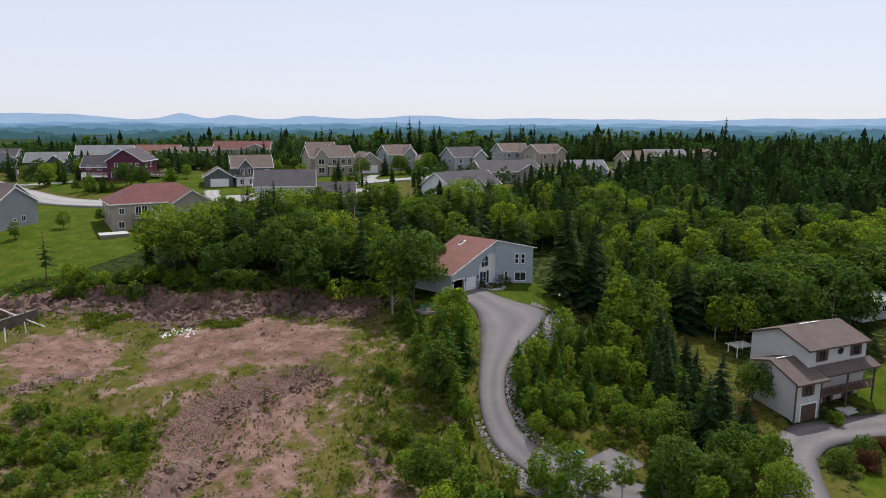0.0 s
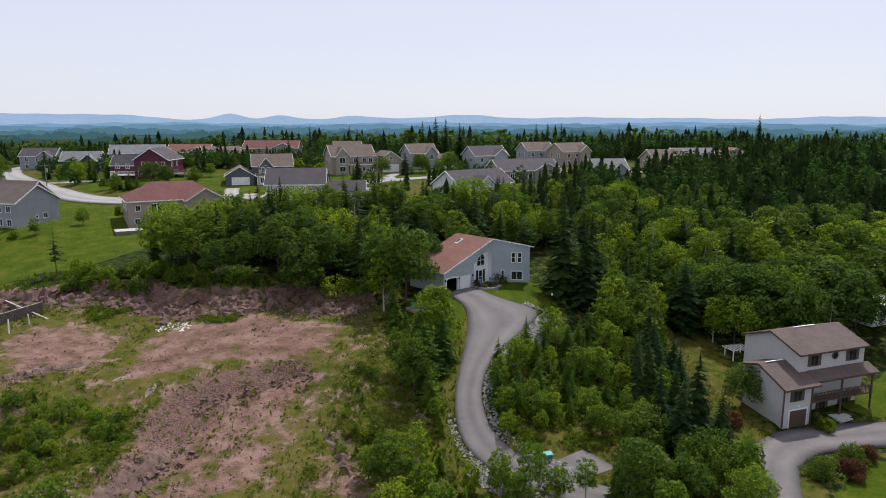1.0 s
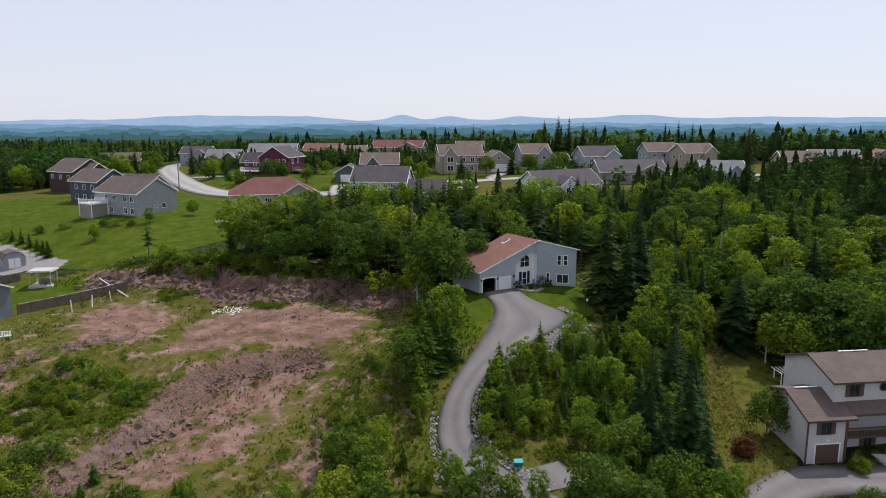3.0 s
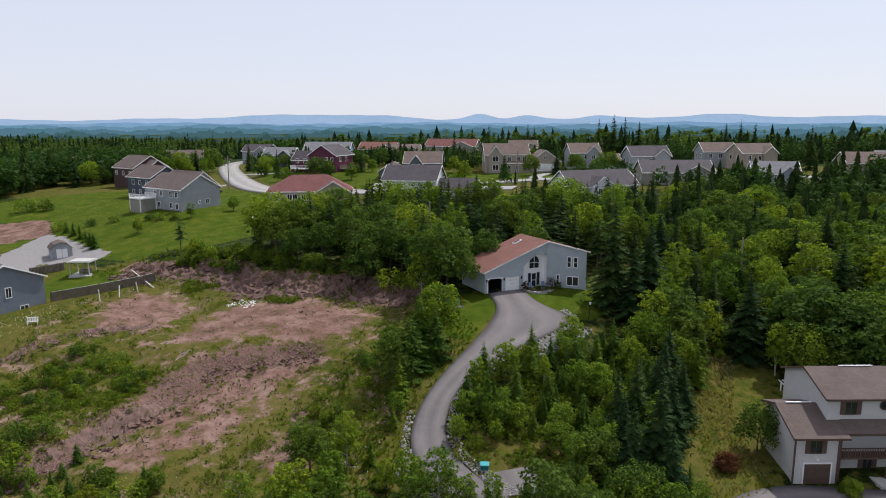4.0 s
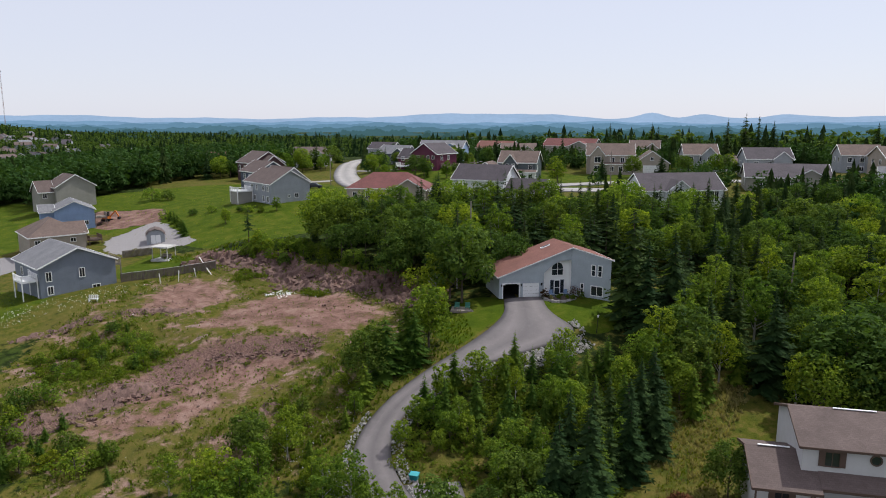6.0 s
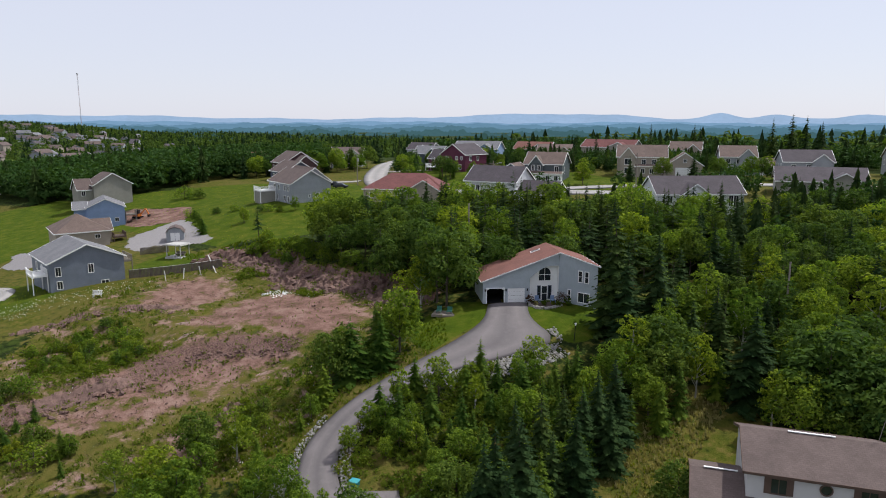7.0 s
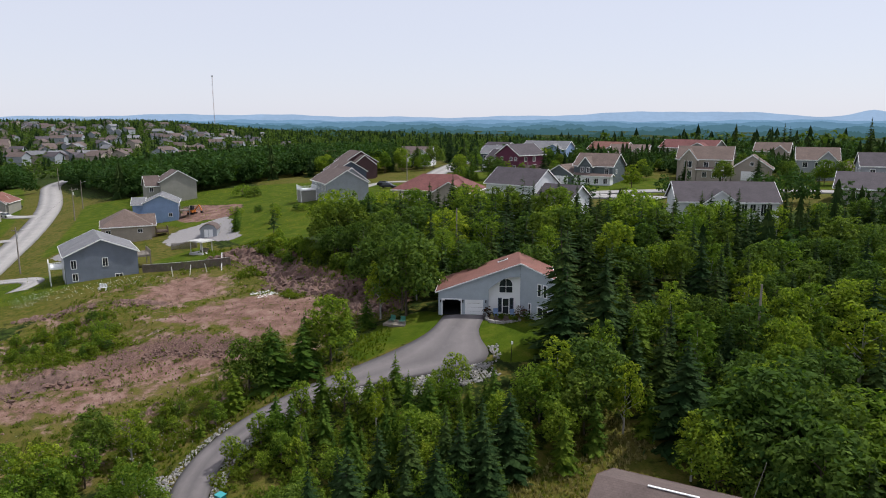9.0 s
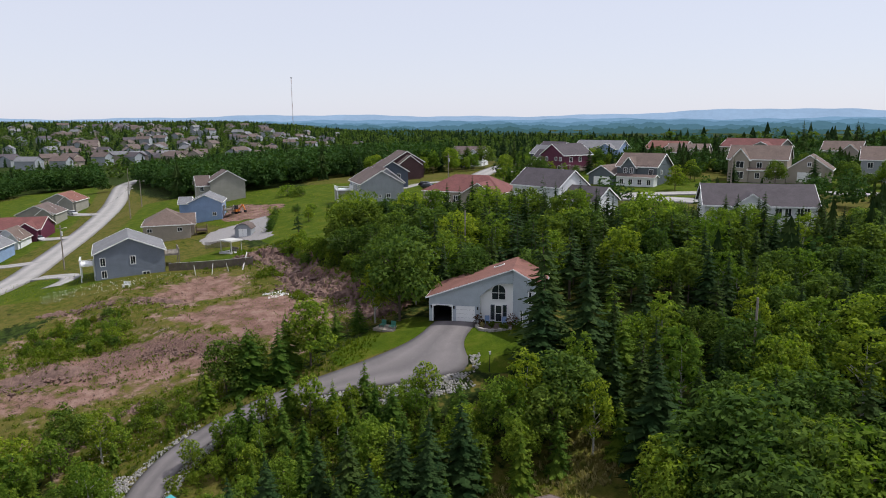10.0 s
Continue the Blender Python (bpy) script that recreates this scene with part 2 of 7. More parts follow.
def beam(bm, a, b, w, h):
    """A square-edged beam from a to b."""
    a, b = Vector(a), Vector(b)
    q = (b - a).to_track_quat("Y", "Z")
    n = (b - a).length
    v = [bm.verts.new(a + q @ Vector(c)) for c in ((-w, 0, -h), (w, 0, -h), (w, n, -h), (-w, n, -h), (-w, 0, h), (w, 0, h), (w, n, h), (-w, n, h))]
    for f in ((0, 3, 2, 1), (4, 5, 6, 7), (0, 1, 5, 4), (1, 2, 6, 5), (2, 3, 7, 6), (3, 0, 4, 7)):
        bm.faces.new([v[i] for i in f])


def inside(poly, x, y):
    """Which of the points x, y lie in a polygon."""
    x, y = np.asarray(x, float), np.asarray(y, float)
    hit = np.zeros(np.broadcast(x, y).shape, bool)
    for (ax, ay), (bx, by) in zip(poly, poly[1:] + poly[:1]):
        if ay != by:
            hit ^= ((ay > y) != (by > y)) & (x < (bx - ax) * (y - ay) / (by - ay) + ax)
    return hit


def near_line(line, x, y):
    """Distance of the points x, y from a line of stops."""
    x, y = np.asarray(x, float), np.asarray(y, float)
    best = np.full(np.broadcast(x, y).shape, 1e9)
    for (ax, ay), (bx, by) in zip(line, line[1:]):
        dx, dy = bx - ax, by - ay
        k = np.clip(((x - ax) * dx + (y - ay) * dy) / (dx * dx + dy * dy), 0, 1)
        best = np.minimum(best, np.hypot(x - ax - k * dx, y - ay - k * dy))
    return best


# ---- land: a smooth surface through known levels ----
SPOTS_NEAR = [
    (0, 30, -14), (50, 20, -16), (85, 50, -13), (-40, 30, -12), (-8, 60, -9.4), (-39, 57, -8.2), (-22, 62, -8.3),
    (1, 67, -8.9), (10, 65, -9.9), (21, 66, -10.2), (42, 78.5, -10.3), (35, 63, -10.9), (56, 82, -10.5), (5, 76, -6.2),
    (5, 84, -4.3), (-12, 74, -7.5), (-13, 85, -5), (-26, 91, -4), (-50, 86, -4.2), (-15, 104, -3.3), (5, 96, -2.2),
    (2, 104, -0.75), (8, 112, -0.65), (16, 111, -0.75), (17, 98.5, -2.9), (20, 88, -6.5), (34, 90, -8.4), (33, 102, -6.5),
    (52, 98, -7.5), (-40, 100, -3.6), (-40, 106, -1),
]
SPOTS_FAR = [
    (-68, 70, -4.7), (-75, 96, -3.6), (-90, 102, -2.9), (-106, 84, -4.6), (-125, 107, -2.5), (-154, 121, 0), (-97, 62, -8.3),
    (-72, 116, 0), (-88, 134, 3.7), (-67, 144, 3), (-50, 152, 4.5), (-98, 174, 5.5), (-130, 194, 6), (-50, 180, 6.5),
    (-48, 204, 8), (-88, 202, 8.8), (-20, 232, 9), (4, 160, 6.5), (-30, 154, 6), (0, 124, 1.2), (62, 112, -5),
    (60, 160, 3), (60, 215, 9), (130, 150, 2), (160, 250, 10), (0, 310, 9), (-230, 308, 6), (-378, 113, -6), (-170, 72, -8),
    (150, 70, -9), (-60, 20, -13),
]


def bend(d):
    return d * d * np.log(d + 1e-6)


SPOTS = np.array(SPOTS_NEAR + SPOTS_FAR, float)
_k = len(SPOTS)
_m = np.zeros((_k + 3, _k + 3))
_m[:_k, :_k] = bend(np.hypot(SPOTS[:, None, 0] - SPOTS[None, :, 0], SPOTS[:, None, 1] - SPOTS[None, :, 1])) + np.eye(_k) * 8.0
_m[:_k, _k], _m[:_k, _k + 1:] = 1, SPOTS[:, :2]
_m[_k:, :_k] = _m[:_k, _k:].T
BEND = np.linalg.solve(_m, np.append(SPOTS[:, 2], (0, 0, 0)))


def cliff_line(x):
    """The foot of the blasted rock face behind the cleared lot."""
    return 103.5 + 0.045 * (x + 40) + 1.6 * np.sin(x * 0.21) + 0.9 * np.sin(x * 0.53 + 1)


def smooth(a, b, v):
    s = np.clip((v - a) / (b - a), 0, 1)
    return s * s * (3 - 2 * s)


def ripple(x, y, s):
    """Cheap uneven relief, about -1 to 1."""
    return (np.sin(x / s + 1.3 * np.sin(y / s * 0.7)) * np.cos(y / s * 1.1 + 0.8 * np.sin(x / s * 0.9 + 2)) + 0.5 * np.sin(x / s * 2.3 + y / s * 1.7 + 1) * np.cos(y / s * 2.6 - x / s)) / 1.5


def level(x, y):
    """The land's height at x, y (numbers or arrays)."""
    x, y = np.asarray(x, float), np.asarray(y, float)
    z = BEND[_k] + BEND[_k + 1] * x + BEND[_k + 2] * y + bend(np.hypot(x[..., None] - SPOTS[:, 0], y[..., None] - SPOTS[:, 1])) @ BEND[:_k]
    far = smooth(230, 520, np.hypot(x + 20, y - 130))
    plain = -14 + 6 * smooth(500, 1400, np.hypot(x, y)) * smooth(-0.2, 0.6, -x / (np.hypot(x, y) + 1))
    west = smooth(62, 76, np.degrees(np.arctan2(-x, y - 60)))
    plain = plain + west * (8 * smooth(380, 520, np.hypot(x, y)) + 19 * smooth(500, 1350, np.hypot(x, y)))
    z = np.clip(z, -25, 14) * (1 - far) + plain * far
    lot = smooth(-74, -66, x) * (1 - smooth(-14, -4, x))
    z = z + lot * (1.3 * smooth(-0.6, 1.6, y - cliff_line(x)) * (1 - smooth(6, 16, y - cliff_line(x))))
    # the terrace's broken edge
    edge = 78 + 0.35 * (x + 20) + 1.5 * np.sin(x * 0.3)
    bank = smooth(-62, -50, x) * (1 - smooth(-16, -8, x))
    z = z + bank * (0.7 * smooth(-2.0, 1.5, y - edge) - 0.35) * (1 - smooth(8, 20, np.abs(y - edge)))
    # the rock ledge on the lower slope
    s, l = -0.97 * (x + 28.5) + 0.243 * (y - 47), 0.243 * (x + 28.5) + 0.97 * (y - 47)
    z = z + 1.2 * smooth(-1.5, 1.3, s + 0.9 * np.sin(l * 0.5)) * (1 - smooth(3, 13, s)) * smooth(-12, -5, l) * (1 - smooth(13, 20, l))
    return z

# ---- plan of the land ----
LOT = [(-66, 98), (-60, 76), (-52, 62), (-40, 48), (-12, 44), (4, 62), (2, 72), (-3, 84), (-7, 96), (-9, 104), (-24, 106), (-44, 104), (-58, 101)]
PATCHES = [
    [(-60, 90), (-53, 93), (-46, 93), (-41, 88), (-40, 80), (-46, 76), (-52, 76)],
    [(-40, 93), (-36, 96), (-27, 98.5), (-18, 99), (-10, 94), (-13, 86), (-15, 82), (-27, 82), (-30, 77), (-38, 75), (-38, 83)],
    [(-30, 77), (-25, 83), (-13, 84), (-12, 80), (-16, 67), (-20, 58), (-28, 58), (-30, 70)],
    [(-13, 80), (-10.5, 80.5), (-11, 74), (-13, 64), (-16, 54), (-26, 50), (-18, 67)],
    [(-9, 70), (-6, 70), (-2, 60), (-4, 54), (-8, 60)],
]
LEDGE = [(-30.5, 40), (-28.2, 47), (-26, 53.3), (-25, 59.4), (-24.2, 65.5)]      # foot of the rock step on the slope
FIELD = [(34, 62), (38, 74), (41, 77), (36, 92), (33, 99), (31, 90), (35, 76), (33, 66)]
LAWNS = [
    [(-160, 100), (-74, 106), (-64, 113), (-56, 126), (-50, 136), (-46, 150), (-60, 165), (-98, 170), (-112, 172), (-150, 160), (-175, 128)],
    [(-100, 181), (-60, 184), (-40, 196), (-38, 214), (-70, 222), (-100, 215), (-125, 225), (-150, 232), (-142, 222), (-112, 196)],
    [(-72, 184), (-62, 176), (-47, 170), (-34, 176), (-20, 200), (-5, 216), (5, 236), (-30, 240), (-46, 214), (-50, 196)],
    [(5, 107.5), (9.8, 102.8), (13, 101.3), (17, 100.8), (18.5, 104), (19, 111), (8, 113)],
    [(1.6, 104.5), (4.6, 99), (5, 93), (4.6, 88), (0, 90), (-4, 97), (-4, 104)],
    [(-69, 83), (-60, 97), (-72, 101), (-84, 99), (-78, 88)],
    [(-95, 55), (-85, 49), (-70, 52), (-62, 62), (-66, 70), (-80, 72), (-90, 66)],
    [(-170, 70), (-110, 48), (-100, 30), (-230, 20), (-330, 60), (-330, 95), (-230, 82)],
    [(-110, 70), (-150, 84), (-200, 98), (-190, 118), (-160, 110), (-120, 86)],
    [(42, 66), (50, 73), (62, 78), (68, 70), (60, 60), (44, 58)],
    [(55, 83), (52, 86), (64, 96), (70, 90)],
]
DRIVE_L = [(1.6, 103.8), (4.7, 99.3), (5.2, 94), (5.0, 88), (4.5, 82), (4.2, 77), (4.5, 72), (5.9, 68.3), (8.6, 65.4), (12.5, 63.2), (20, 60.5), (30, 58)]
DRIVE_R = [(5.5, 107.8), (9.6, 102.6), (16.2, 100.4), (12.4, 93.0), (8.7, 86), (7.4, 80), (7.3, 75.5), (8.5, 71.4), (10.7, 68.8), (14.3, 66.6), (21, 64), (31, 61.5)]
SIDE_ROAD = [(-30, 27), (-60, 38), (-96, 55), (-130, 66), (-170, 78), (-210, 88), (-262, 96), (-320, 104), (-400, 130)]
TOP_ROAD = [(-20, 182), (-50, 179), (-78, 169), (-92, 171), (-104, 178), (-118, 190), (-136, 208), (-160, 234), (-180, 262), (-190, 300)]
EAST_ROAD = [(-50, 180), (-30, 196), (-8, 212), (20, 222), (60, 228)]
RIGHT_DRIVE = [(34.5, 58), (36.4, 66), (38.6, 72), (42.5, 76.2), (48, 78.2), (54, 79.8), (62, 80)]

FINE_X = np.concatenate([-85 - np.geomspace(1.5, 4700, 90)[::-1], np.arange(-85, 80, 1.0), 80 + np.geomspace(1.5, 4700, 70)])
FINE_Y = np.concatenate([42 - np.geomspace(2, 900, 30)[::-1], np.arange(42, 126, 1.0), np.arange(126, 250, 2.5), 250 + np.geomspace(3, 4600, 55)])


def ground():
    gx, gy = np.meshgrid(FINE_X, FINE_Y)
    z = level(gx, gy)
    near = inside(LOT, gx, gy)
    z = z + near * (0.28 * ripple(gx + 0.5 * gy, gy - 0.4 * gx, 2.2) + 0.12 * ripple(gx + 7, gy, 0.9))
    for line, half in ((SIDE_ROAD, 5), (TOP_ROAD, 5), (EAST_ROAD, 4), (RIGHT_DRIVE, 3.5)):
        z = z - 0.22 * (near_line(line, gx, gy) < half)
    z = z - 0.22 * inside(DRIVE_L + DRIVE_R[::-1], gx, gy)
    n, k = gx.shape
    verts = np.stack([gx, gy, z], -1).reshape(-1, 3)
    i = np.arange((n - 1) * k).reshape(n - 1, k)[:, :-1].ravel()
    quads = np.stack([i, i + 1, i + k + 1, i + k], -1)
    me = bpy.data.meshes.new("ground")
    me.vertices.add(len(verts))
    me.vertices.foreach_set("co", verts.ravel())
    me.loops.add(quads.size)
    me.loops.foreach_set("vertex_index", quads.ravel())
    me.polygons.add(len(quads))
    me.polygons.foreach_set("loop_start", np.arange(0, quads.size, 4))
    me.polygons.foreach_set("use_smooth", np.ones(len(quads), bool))
    me.update()
    x, y = verts[:, 0], verts[:, 1]

    def soften(mask, times):
        g = np.asarray(mask, float).reshape(n, k)
        for _ in range(times):
            g = (g + np.roll(g, 1, 0) + np.roll(g, -1, 0) + np.roll(g, 1, 1) + np.roll(g, -1, 1)) / 5
        return g.ravel()

    cover = np.zeros((len(verts), 4), np.float32)
    wob_x, wob_y = x + 1.2 * ripple(x, y, 3), y + 1.2 * ripple(y, x, 3)
    dirt = np.zeros(len(x))
    for p in PATCHES:
        dirt = np.maximum(dirt, 0.74 * soften(inside(p, wob_x, wob_y), 12))
    lot = inside(LOT, wob_x, wob_y)
    dirt = np.maximum(dirt, 0.37 * lot)
    face = np.abs(y - cliff_line(x)) < 2.5
    dirt = np.maximum(dirt, 0.75 * (face & (x > -72) & (x < -9)))
    bare = inside([(-145, 116), (-124, 127), (-108, 115), (-118, 106), (-130, 108)], x, y)
    dirt = np.maximum(dirt, 0.8 * bare)
    lawn = np.zeros(len(x))
    for p in LAWNS:
        lawn = np.maximum(lawn, inside(p, x, y))
    lawn = soften(lawn * ~bare, 2)
    weeds = np.maximum(0.75 * lot, 0.7 * inside([(-80, 96), (-70, 100), (-66, 112), (-76, 106)], x, y))
    weeds = np.maximum(weeds, 0.75 * inside([(-330, 0), (-58, 10), (-52, 60), (-62, 100), (-160, 112), (-240, 100), (-330, 110)], x, y))
    weeds = np.maximum(weeds, 0.8 * inside([(-190, 150), (-60, 130), (-45, 150), (-20, 165), (20, 186), (60, 215), (60, 270), (-150, 285), (-200, 250)], x, y))
    strip = near_line(list(zip([a for a, _ in DRIVE_L], [b for _, b in DRIVE_L])), x, y) < 3
    weeds = np.maximum(weeds, 0.7 * strip)
    weeds = np.maximum(weeds, 0.65 * inside([(10, 66), (24, 66), (30, 72), (18, 76), (11, 72)], x, y))
    weeds = np.maximum(weeds, 0.4 * (np.hypot(x - 30, y - 90) < 70))
    weeds = np.maximum(weeds, 0.75 * inside([(27, 60), (42, 60), (42, 100), (36, 108), (29, 104), (29, 84)], x, y))
    rub = inside([(-29, 75), (-25, 80.3), (-14.7, 85), (-12.5, 82), (-17.8, 78), (-22, 72.5), (-24, 67), (-27, 62), (-31, 66)], wob_x, wob_y).astype(float)
    for line, half in (([(-54, 61), (-53, 64), (-51, 69), (-49.3, 74.6), (-45, 79), (-41, 81)], 1.8), (LEDGE, 2.4), ([(-5, 62), (-9, 70)], 1.5)):
        rub = np.maximum(rub, near_line(line, wob_x, wob_y) < half)
    rub = np.maximum(rub, (wob_y > cliff_line(x) - 5.2) & (y < cliff_line(x) + 2) & (x > -72) & (x < -9))
    far = smooth(330, 700, np.hypot(x, y))
    cover[:, 0], cover[:, 1], cover[:, 2], cover[:, 3] = dirt, lawn, soften(weeds, 3) * (1 - far), 0.64 * soften(rub, 3)
    att = me.attributes.new("cover", "FLOAT_COLOR", "POINT")
    att.data.foreach_set("color", cover.ravel())
    me.materials.append(M_GROUND)
    structure("ground", me, "uneven ground of lawn, weeds, pink rubble and forest floor", "ground")


ground()


def spread(line, n):
    """n even stops along a line, gently rounded."""
    p = np.array(line, float)
    for _ in range(3):
        q = np.empty((2 * len(p) - 2, 2))
        q[0::2], q[1::2] = p[:-1] * 0.75 + p[1:] * 0.25, p[:-1] * 0.25 + p[1:] * 0.75
        p = np.vstack([p[:1], q, p[-1:]])
    s = np.append(0, np.cumsum(np.hypot(*np.diff(p, axis=0).T)))
    t = np.linspace(0, s[-1], n)
    return np.stack([np.interp(t, s, p[:, 0]), np.interp(t, s, p[:, 1])], -1)


def strip(name, left, right, material, label, category, lift=0.06, across=4, crown=0.05):
    """A paved sheet between two edges, with a thick rim, lying on the land."""
    n = len(left)
    verts, faces = [], []
    for a, b in zip(left, right):
        for k in range(across + 1):
            f = k / across
            x, y = a[0] * (1 - f) + b[0] * f, a[1] * (1 - f) + b[1] * f
            verts.append((x, y, float(level(x, y)) + lift + crown * 4 * f * (1 - f)))
    w = across + 1
    for i in range(n - 1):
        for k in range(across):
            j = i * w + k
            faces.append((j, j + 1, j + w + 1, j + w))
    m = len(verts)
    rim = [i * w for i in range(n)], [i * w + across for i in range(n)]
    for side, ids in enumerate(rim):
        base = len(verts)
        for j in ids:
            x, y, z = verts[j]
            verts.append((x, y, z - 0.4))
        for i in range(n - 1):
            q = (ids[i], base + i, base + i + 1, ids[i + 1])
            faces.append(q if side else q[::-1])
    me = mesh_of(name, verts, faces, material)
    me.polygons.foreach_set("use_smooth", np.ones(len(me.polygons), bool))
    lane = np.concatenate([np.tile(np.linspace(0, 1, w), n), np.zeros(n), np.ones(n)]).astype(np.float32)
    me.attributes.new("across", "FLOAT", "POINT").data.foreach_set("value", lane)
    return structure(name, me, label, category)


def ribbon(name, line, width, material, label, n=80):
    c = spread(line, n)
    d = np.gradient(c, axis=0)
    d /= np.hypot(d[:, :1], d[:, 1:])
    side = np.stack([-d[:, 1], d[:, 0]], -1) * width / 2
    return strip(name, c + side, c - side, material, label, "road")


strip("driveway", spread(DRIVE_L, 60), spread(DRIVE_R, 60), M_DRIVE, "curving grey asphalt driveway with paler wheel tracks", "driveway", across=8)
strip("parking_pad", spread([(13.9, 66.8), (16.5, 64.6)], 8), spread([(18.3, 70.2), (21.4, 67.6)], 8), M_DRIVE, "small grey asphalt parking pad beside the driveway", "driveway", lift=0.05, crown=0)
ribbon("road_side", SIDE_ROAD, 8.5, M_ROAD, "pale concrete-grey street between mown verges", 100)
ribbon("road_top", TOP_ROAD, 8.0, M_ROAD, "pale grey residential street bending uphill")
ribbon("road_east", EAST_ROAD, 6.5, M_ROAD, "pale grey residential street between the houses")
ribbon("forecourt", RIGHT_DRIVE, 5.0, M_DRIVE, "grey asphalt drive before the white house", 40)
SPURS = [
    [(-40, 176), (-50, 172), (-60, 178), (-63, 188)], [(-126, 203), (-112, 203), (-104, 206)], [(-112, 178), (-122, 172), (-112, 158)],
    [(-118, 62), (-128, 48), (-140, 44)], [(-150, 72), (-160, 62), (-170, 60)], [(-190, 84), (-205, 74), (-220, 73)], [(-97, 60), (-88, 66), (-80, 66), (-74, 62)],
    [(-20, 203), (-24, 212), (-22, 222)],
]
for spur in SPURS:
    ribbon("side_drive", spur, 4.0, M_ROAD, "pale side drive to a house", 20)


# ---- far land ----
def hills(name, radius, low, tops, c, k, n=400, ragged=0.0):
    """A far range standing round the north and west as one rising sheet."""
    verts, faces = [], []
    rnd = random.Random(int(radius))
    for i in range(n + 1):
        a = radians(-75 + 200 * i / n)
        h = tops(a) + ragged * rnd.random() ** 2
        for f in (0.0, 0.35, 0.7, 1.0):
            r = radius + 260 * f
            verts.append((-math.sin(a) * r, math.cos(a) * r, low + (h - low) * f ** 0.8))
    for i in range(n):
        for j in range(3):
            q = i * 4 + j
            faces.append((q, q + 1, q + 5, q + 4))
    structure(name, mesh_of(name, verts, faces, painted_haze(name, c, k)), "horizon hills with blue haze painted into their glow", "hills")


def far_tops(a):
    d = math.degrees(a)
    bump = lambda c, w, h: h * math.exp(-((d - c) / w) ** 2)
    return 52 + 9 * math.sin(d * 0.19 + 1) + 4 * math.sin(d * 0.71) + 1.5 * math.sin(d * 2.3) + bump(16.6, 1.5, 30) + bump(20.6, 1.2, 36) + bump(11, 1.4, 14) + bump(2, 2.5, 12) + bump(-11, 5, 14) + bump(33, 6, 20) + bump(27, 2, 8)


def near_tops(a):
    d = math.degrees(a)
    return 14 + 4 * math.sin(d * 0.31) + 2.5 * math.sin(d * 1.3 + 2) + 1.2 * math.sin(d * 3.1)


# haze put into the colours: the farther the band, the paler and bluer
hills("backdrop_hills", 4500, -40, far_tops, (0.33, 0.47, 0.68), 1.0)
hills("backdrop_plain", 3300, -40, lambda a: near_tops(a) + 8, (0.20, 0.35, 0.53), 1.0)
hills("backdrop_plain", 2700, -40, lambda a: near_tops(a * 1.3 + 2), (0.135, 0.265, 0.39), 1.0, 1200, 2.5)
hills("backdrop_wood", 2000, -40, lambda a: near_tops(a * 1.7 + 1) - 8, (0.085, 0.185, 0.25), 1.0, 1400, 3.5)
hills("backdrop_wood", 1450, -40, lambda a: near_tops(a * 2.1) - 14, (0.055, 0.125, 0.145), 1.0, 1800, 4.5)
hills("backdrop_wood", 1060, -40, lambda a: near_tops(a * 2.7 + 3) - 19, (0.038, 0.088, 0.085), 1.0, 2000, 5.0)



# ---- houses ----
WINDOWS = {}


def ring_frame(bm, inner, t, y0, y1):
    """One closed frame of width t round an outline in x, z, from y0 to y1."""
    n = len(inner)
    cx, cz = sum(p[0] for p in inner) / n, sum(p[1] for p in inner) / n
    rings = []
    for grow, y in ((0, y0), (1, y0), (1, y1), (0, y1)):
        ring = []
        for x, z in inner:
            dx, dz = x - cx, z - cz
            if n == 4:
                q = (x + grow * t * (1 if dx > 0 else -1), z + grow * t * (1 if dz > 0 else -1))
            else:
                d = math.hypot(dx, dz)
                q = (x + grow * t * dx / d, z + grow * t * dz / d)
            ring.append(bm.verts.new((q[0], y, q[1])))
        rings.append(ring)
    for a, b in zip(rings, rings[1:] + rings[:1]):
        for i in range(n):
            bm.faces.new((a[i], a[(i + 1) % n], b[(i + 1) % n], b[i]))


def window(parent, x, y, z, deg, w, h, bars=1, edging=M_TRIM, pane=M_GLASS, name="window"):
    """A framed window facing its local -y, centre at x, y, z."""
    key = (round(w, 2), round(h, 2), bars, edging.name, pane.name)
    if key not in WINDOWS:
        bm, t = bmesh.new(), 0.1
        ring_frame(bm, [(-w / 2, -h / 2), (w / 2, -h / 2), (w / 2, h / 2), (-w / 2, h / 2)], t, -0.08, 0.02)
        a = bpy.data.meshes.new("window")
        bm.to_mesh(a)
        a.materials.append(edging)
        bm = bmesh.new()
        box(bm, -w / 2, w / 2, -0.02, 0.015, -h / 2, h / 2)
        b = bpy.data.meshes.new("pane")
        bm.to_mesh(b)
        b.materials.append(pane)
        bm = bmesh.new()
        if bars:
            box(bm, -0.03, 0.03, -0.05, -0.02, -h / 2, h / 2)
        elif h > 0.8:
            box(bm, -w / 2, w / 2, -0.05, -0.02, -0.03, 0.03)
        c = bpy.data.meshes.new("mullion")
        bm.to_mesh(c)
        c.materials.append(edging)
        WINDOWS[key] = a, b, c
    a, b, c = WINDOWS[key]
    ob = part(name, a, None, parent)
    ob.matrix_local = pose(x, y, z, 0, 0, deg)
    part("pane", b, None, ob)
    if len(c.vertices):
        part("mullion", c, None, ob)
    return ob


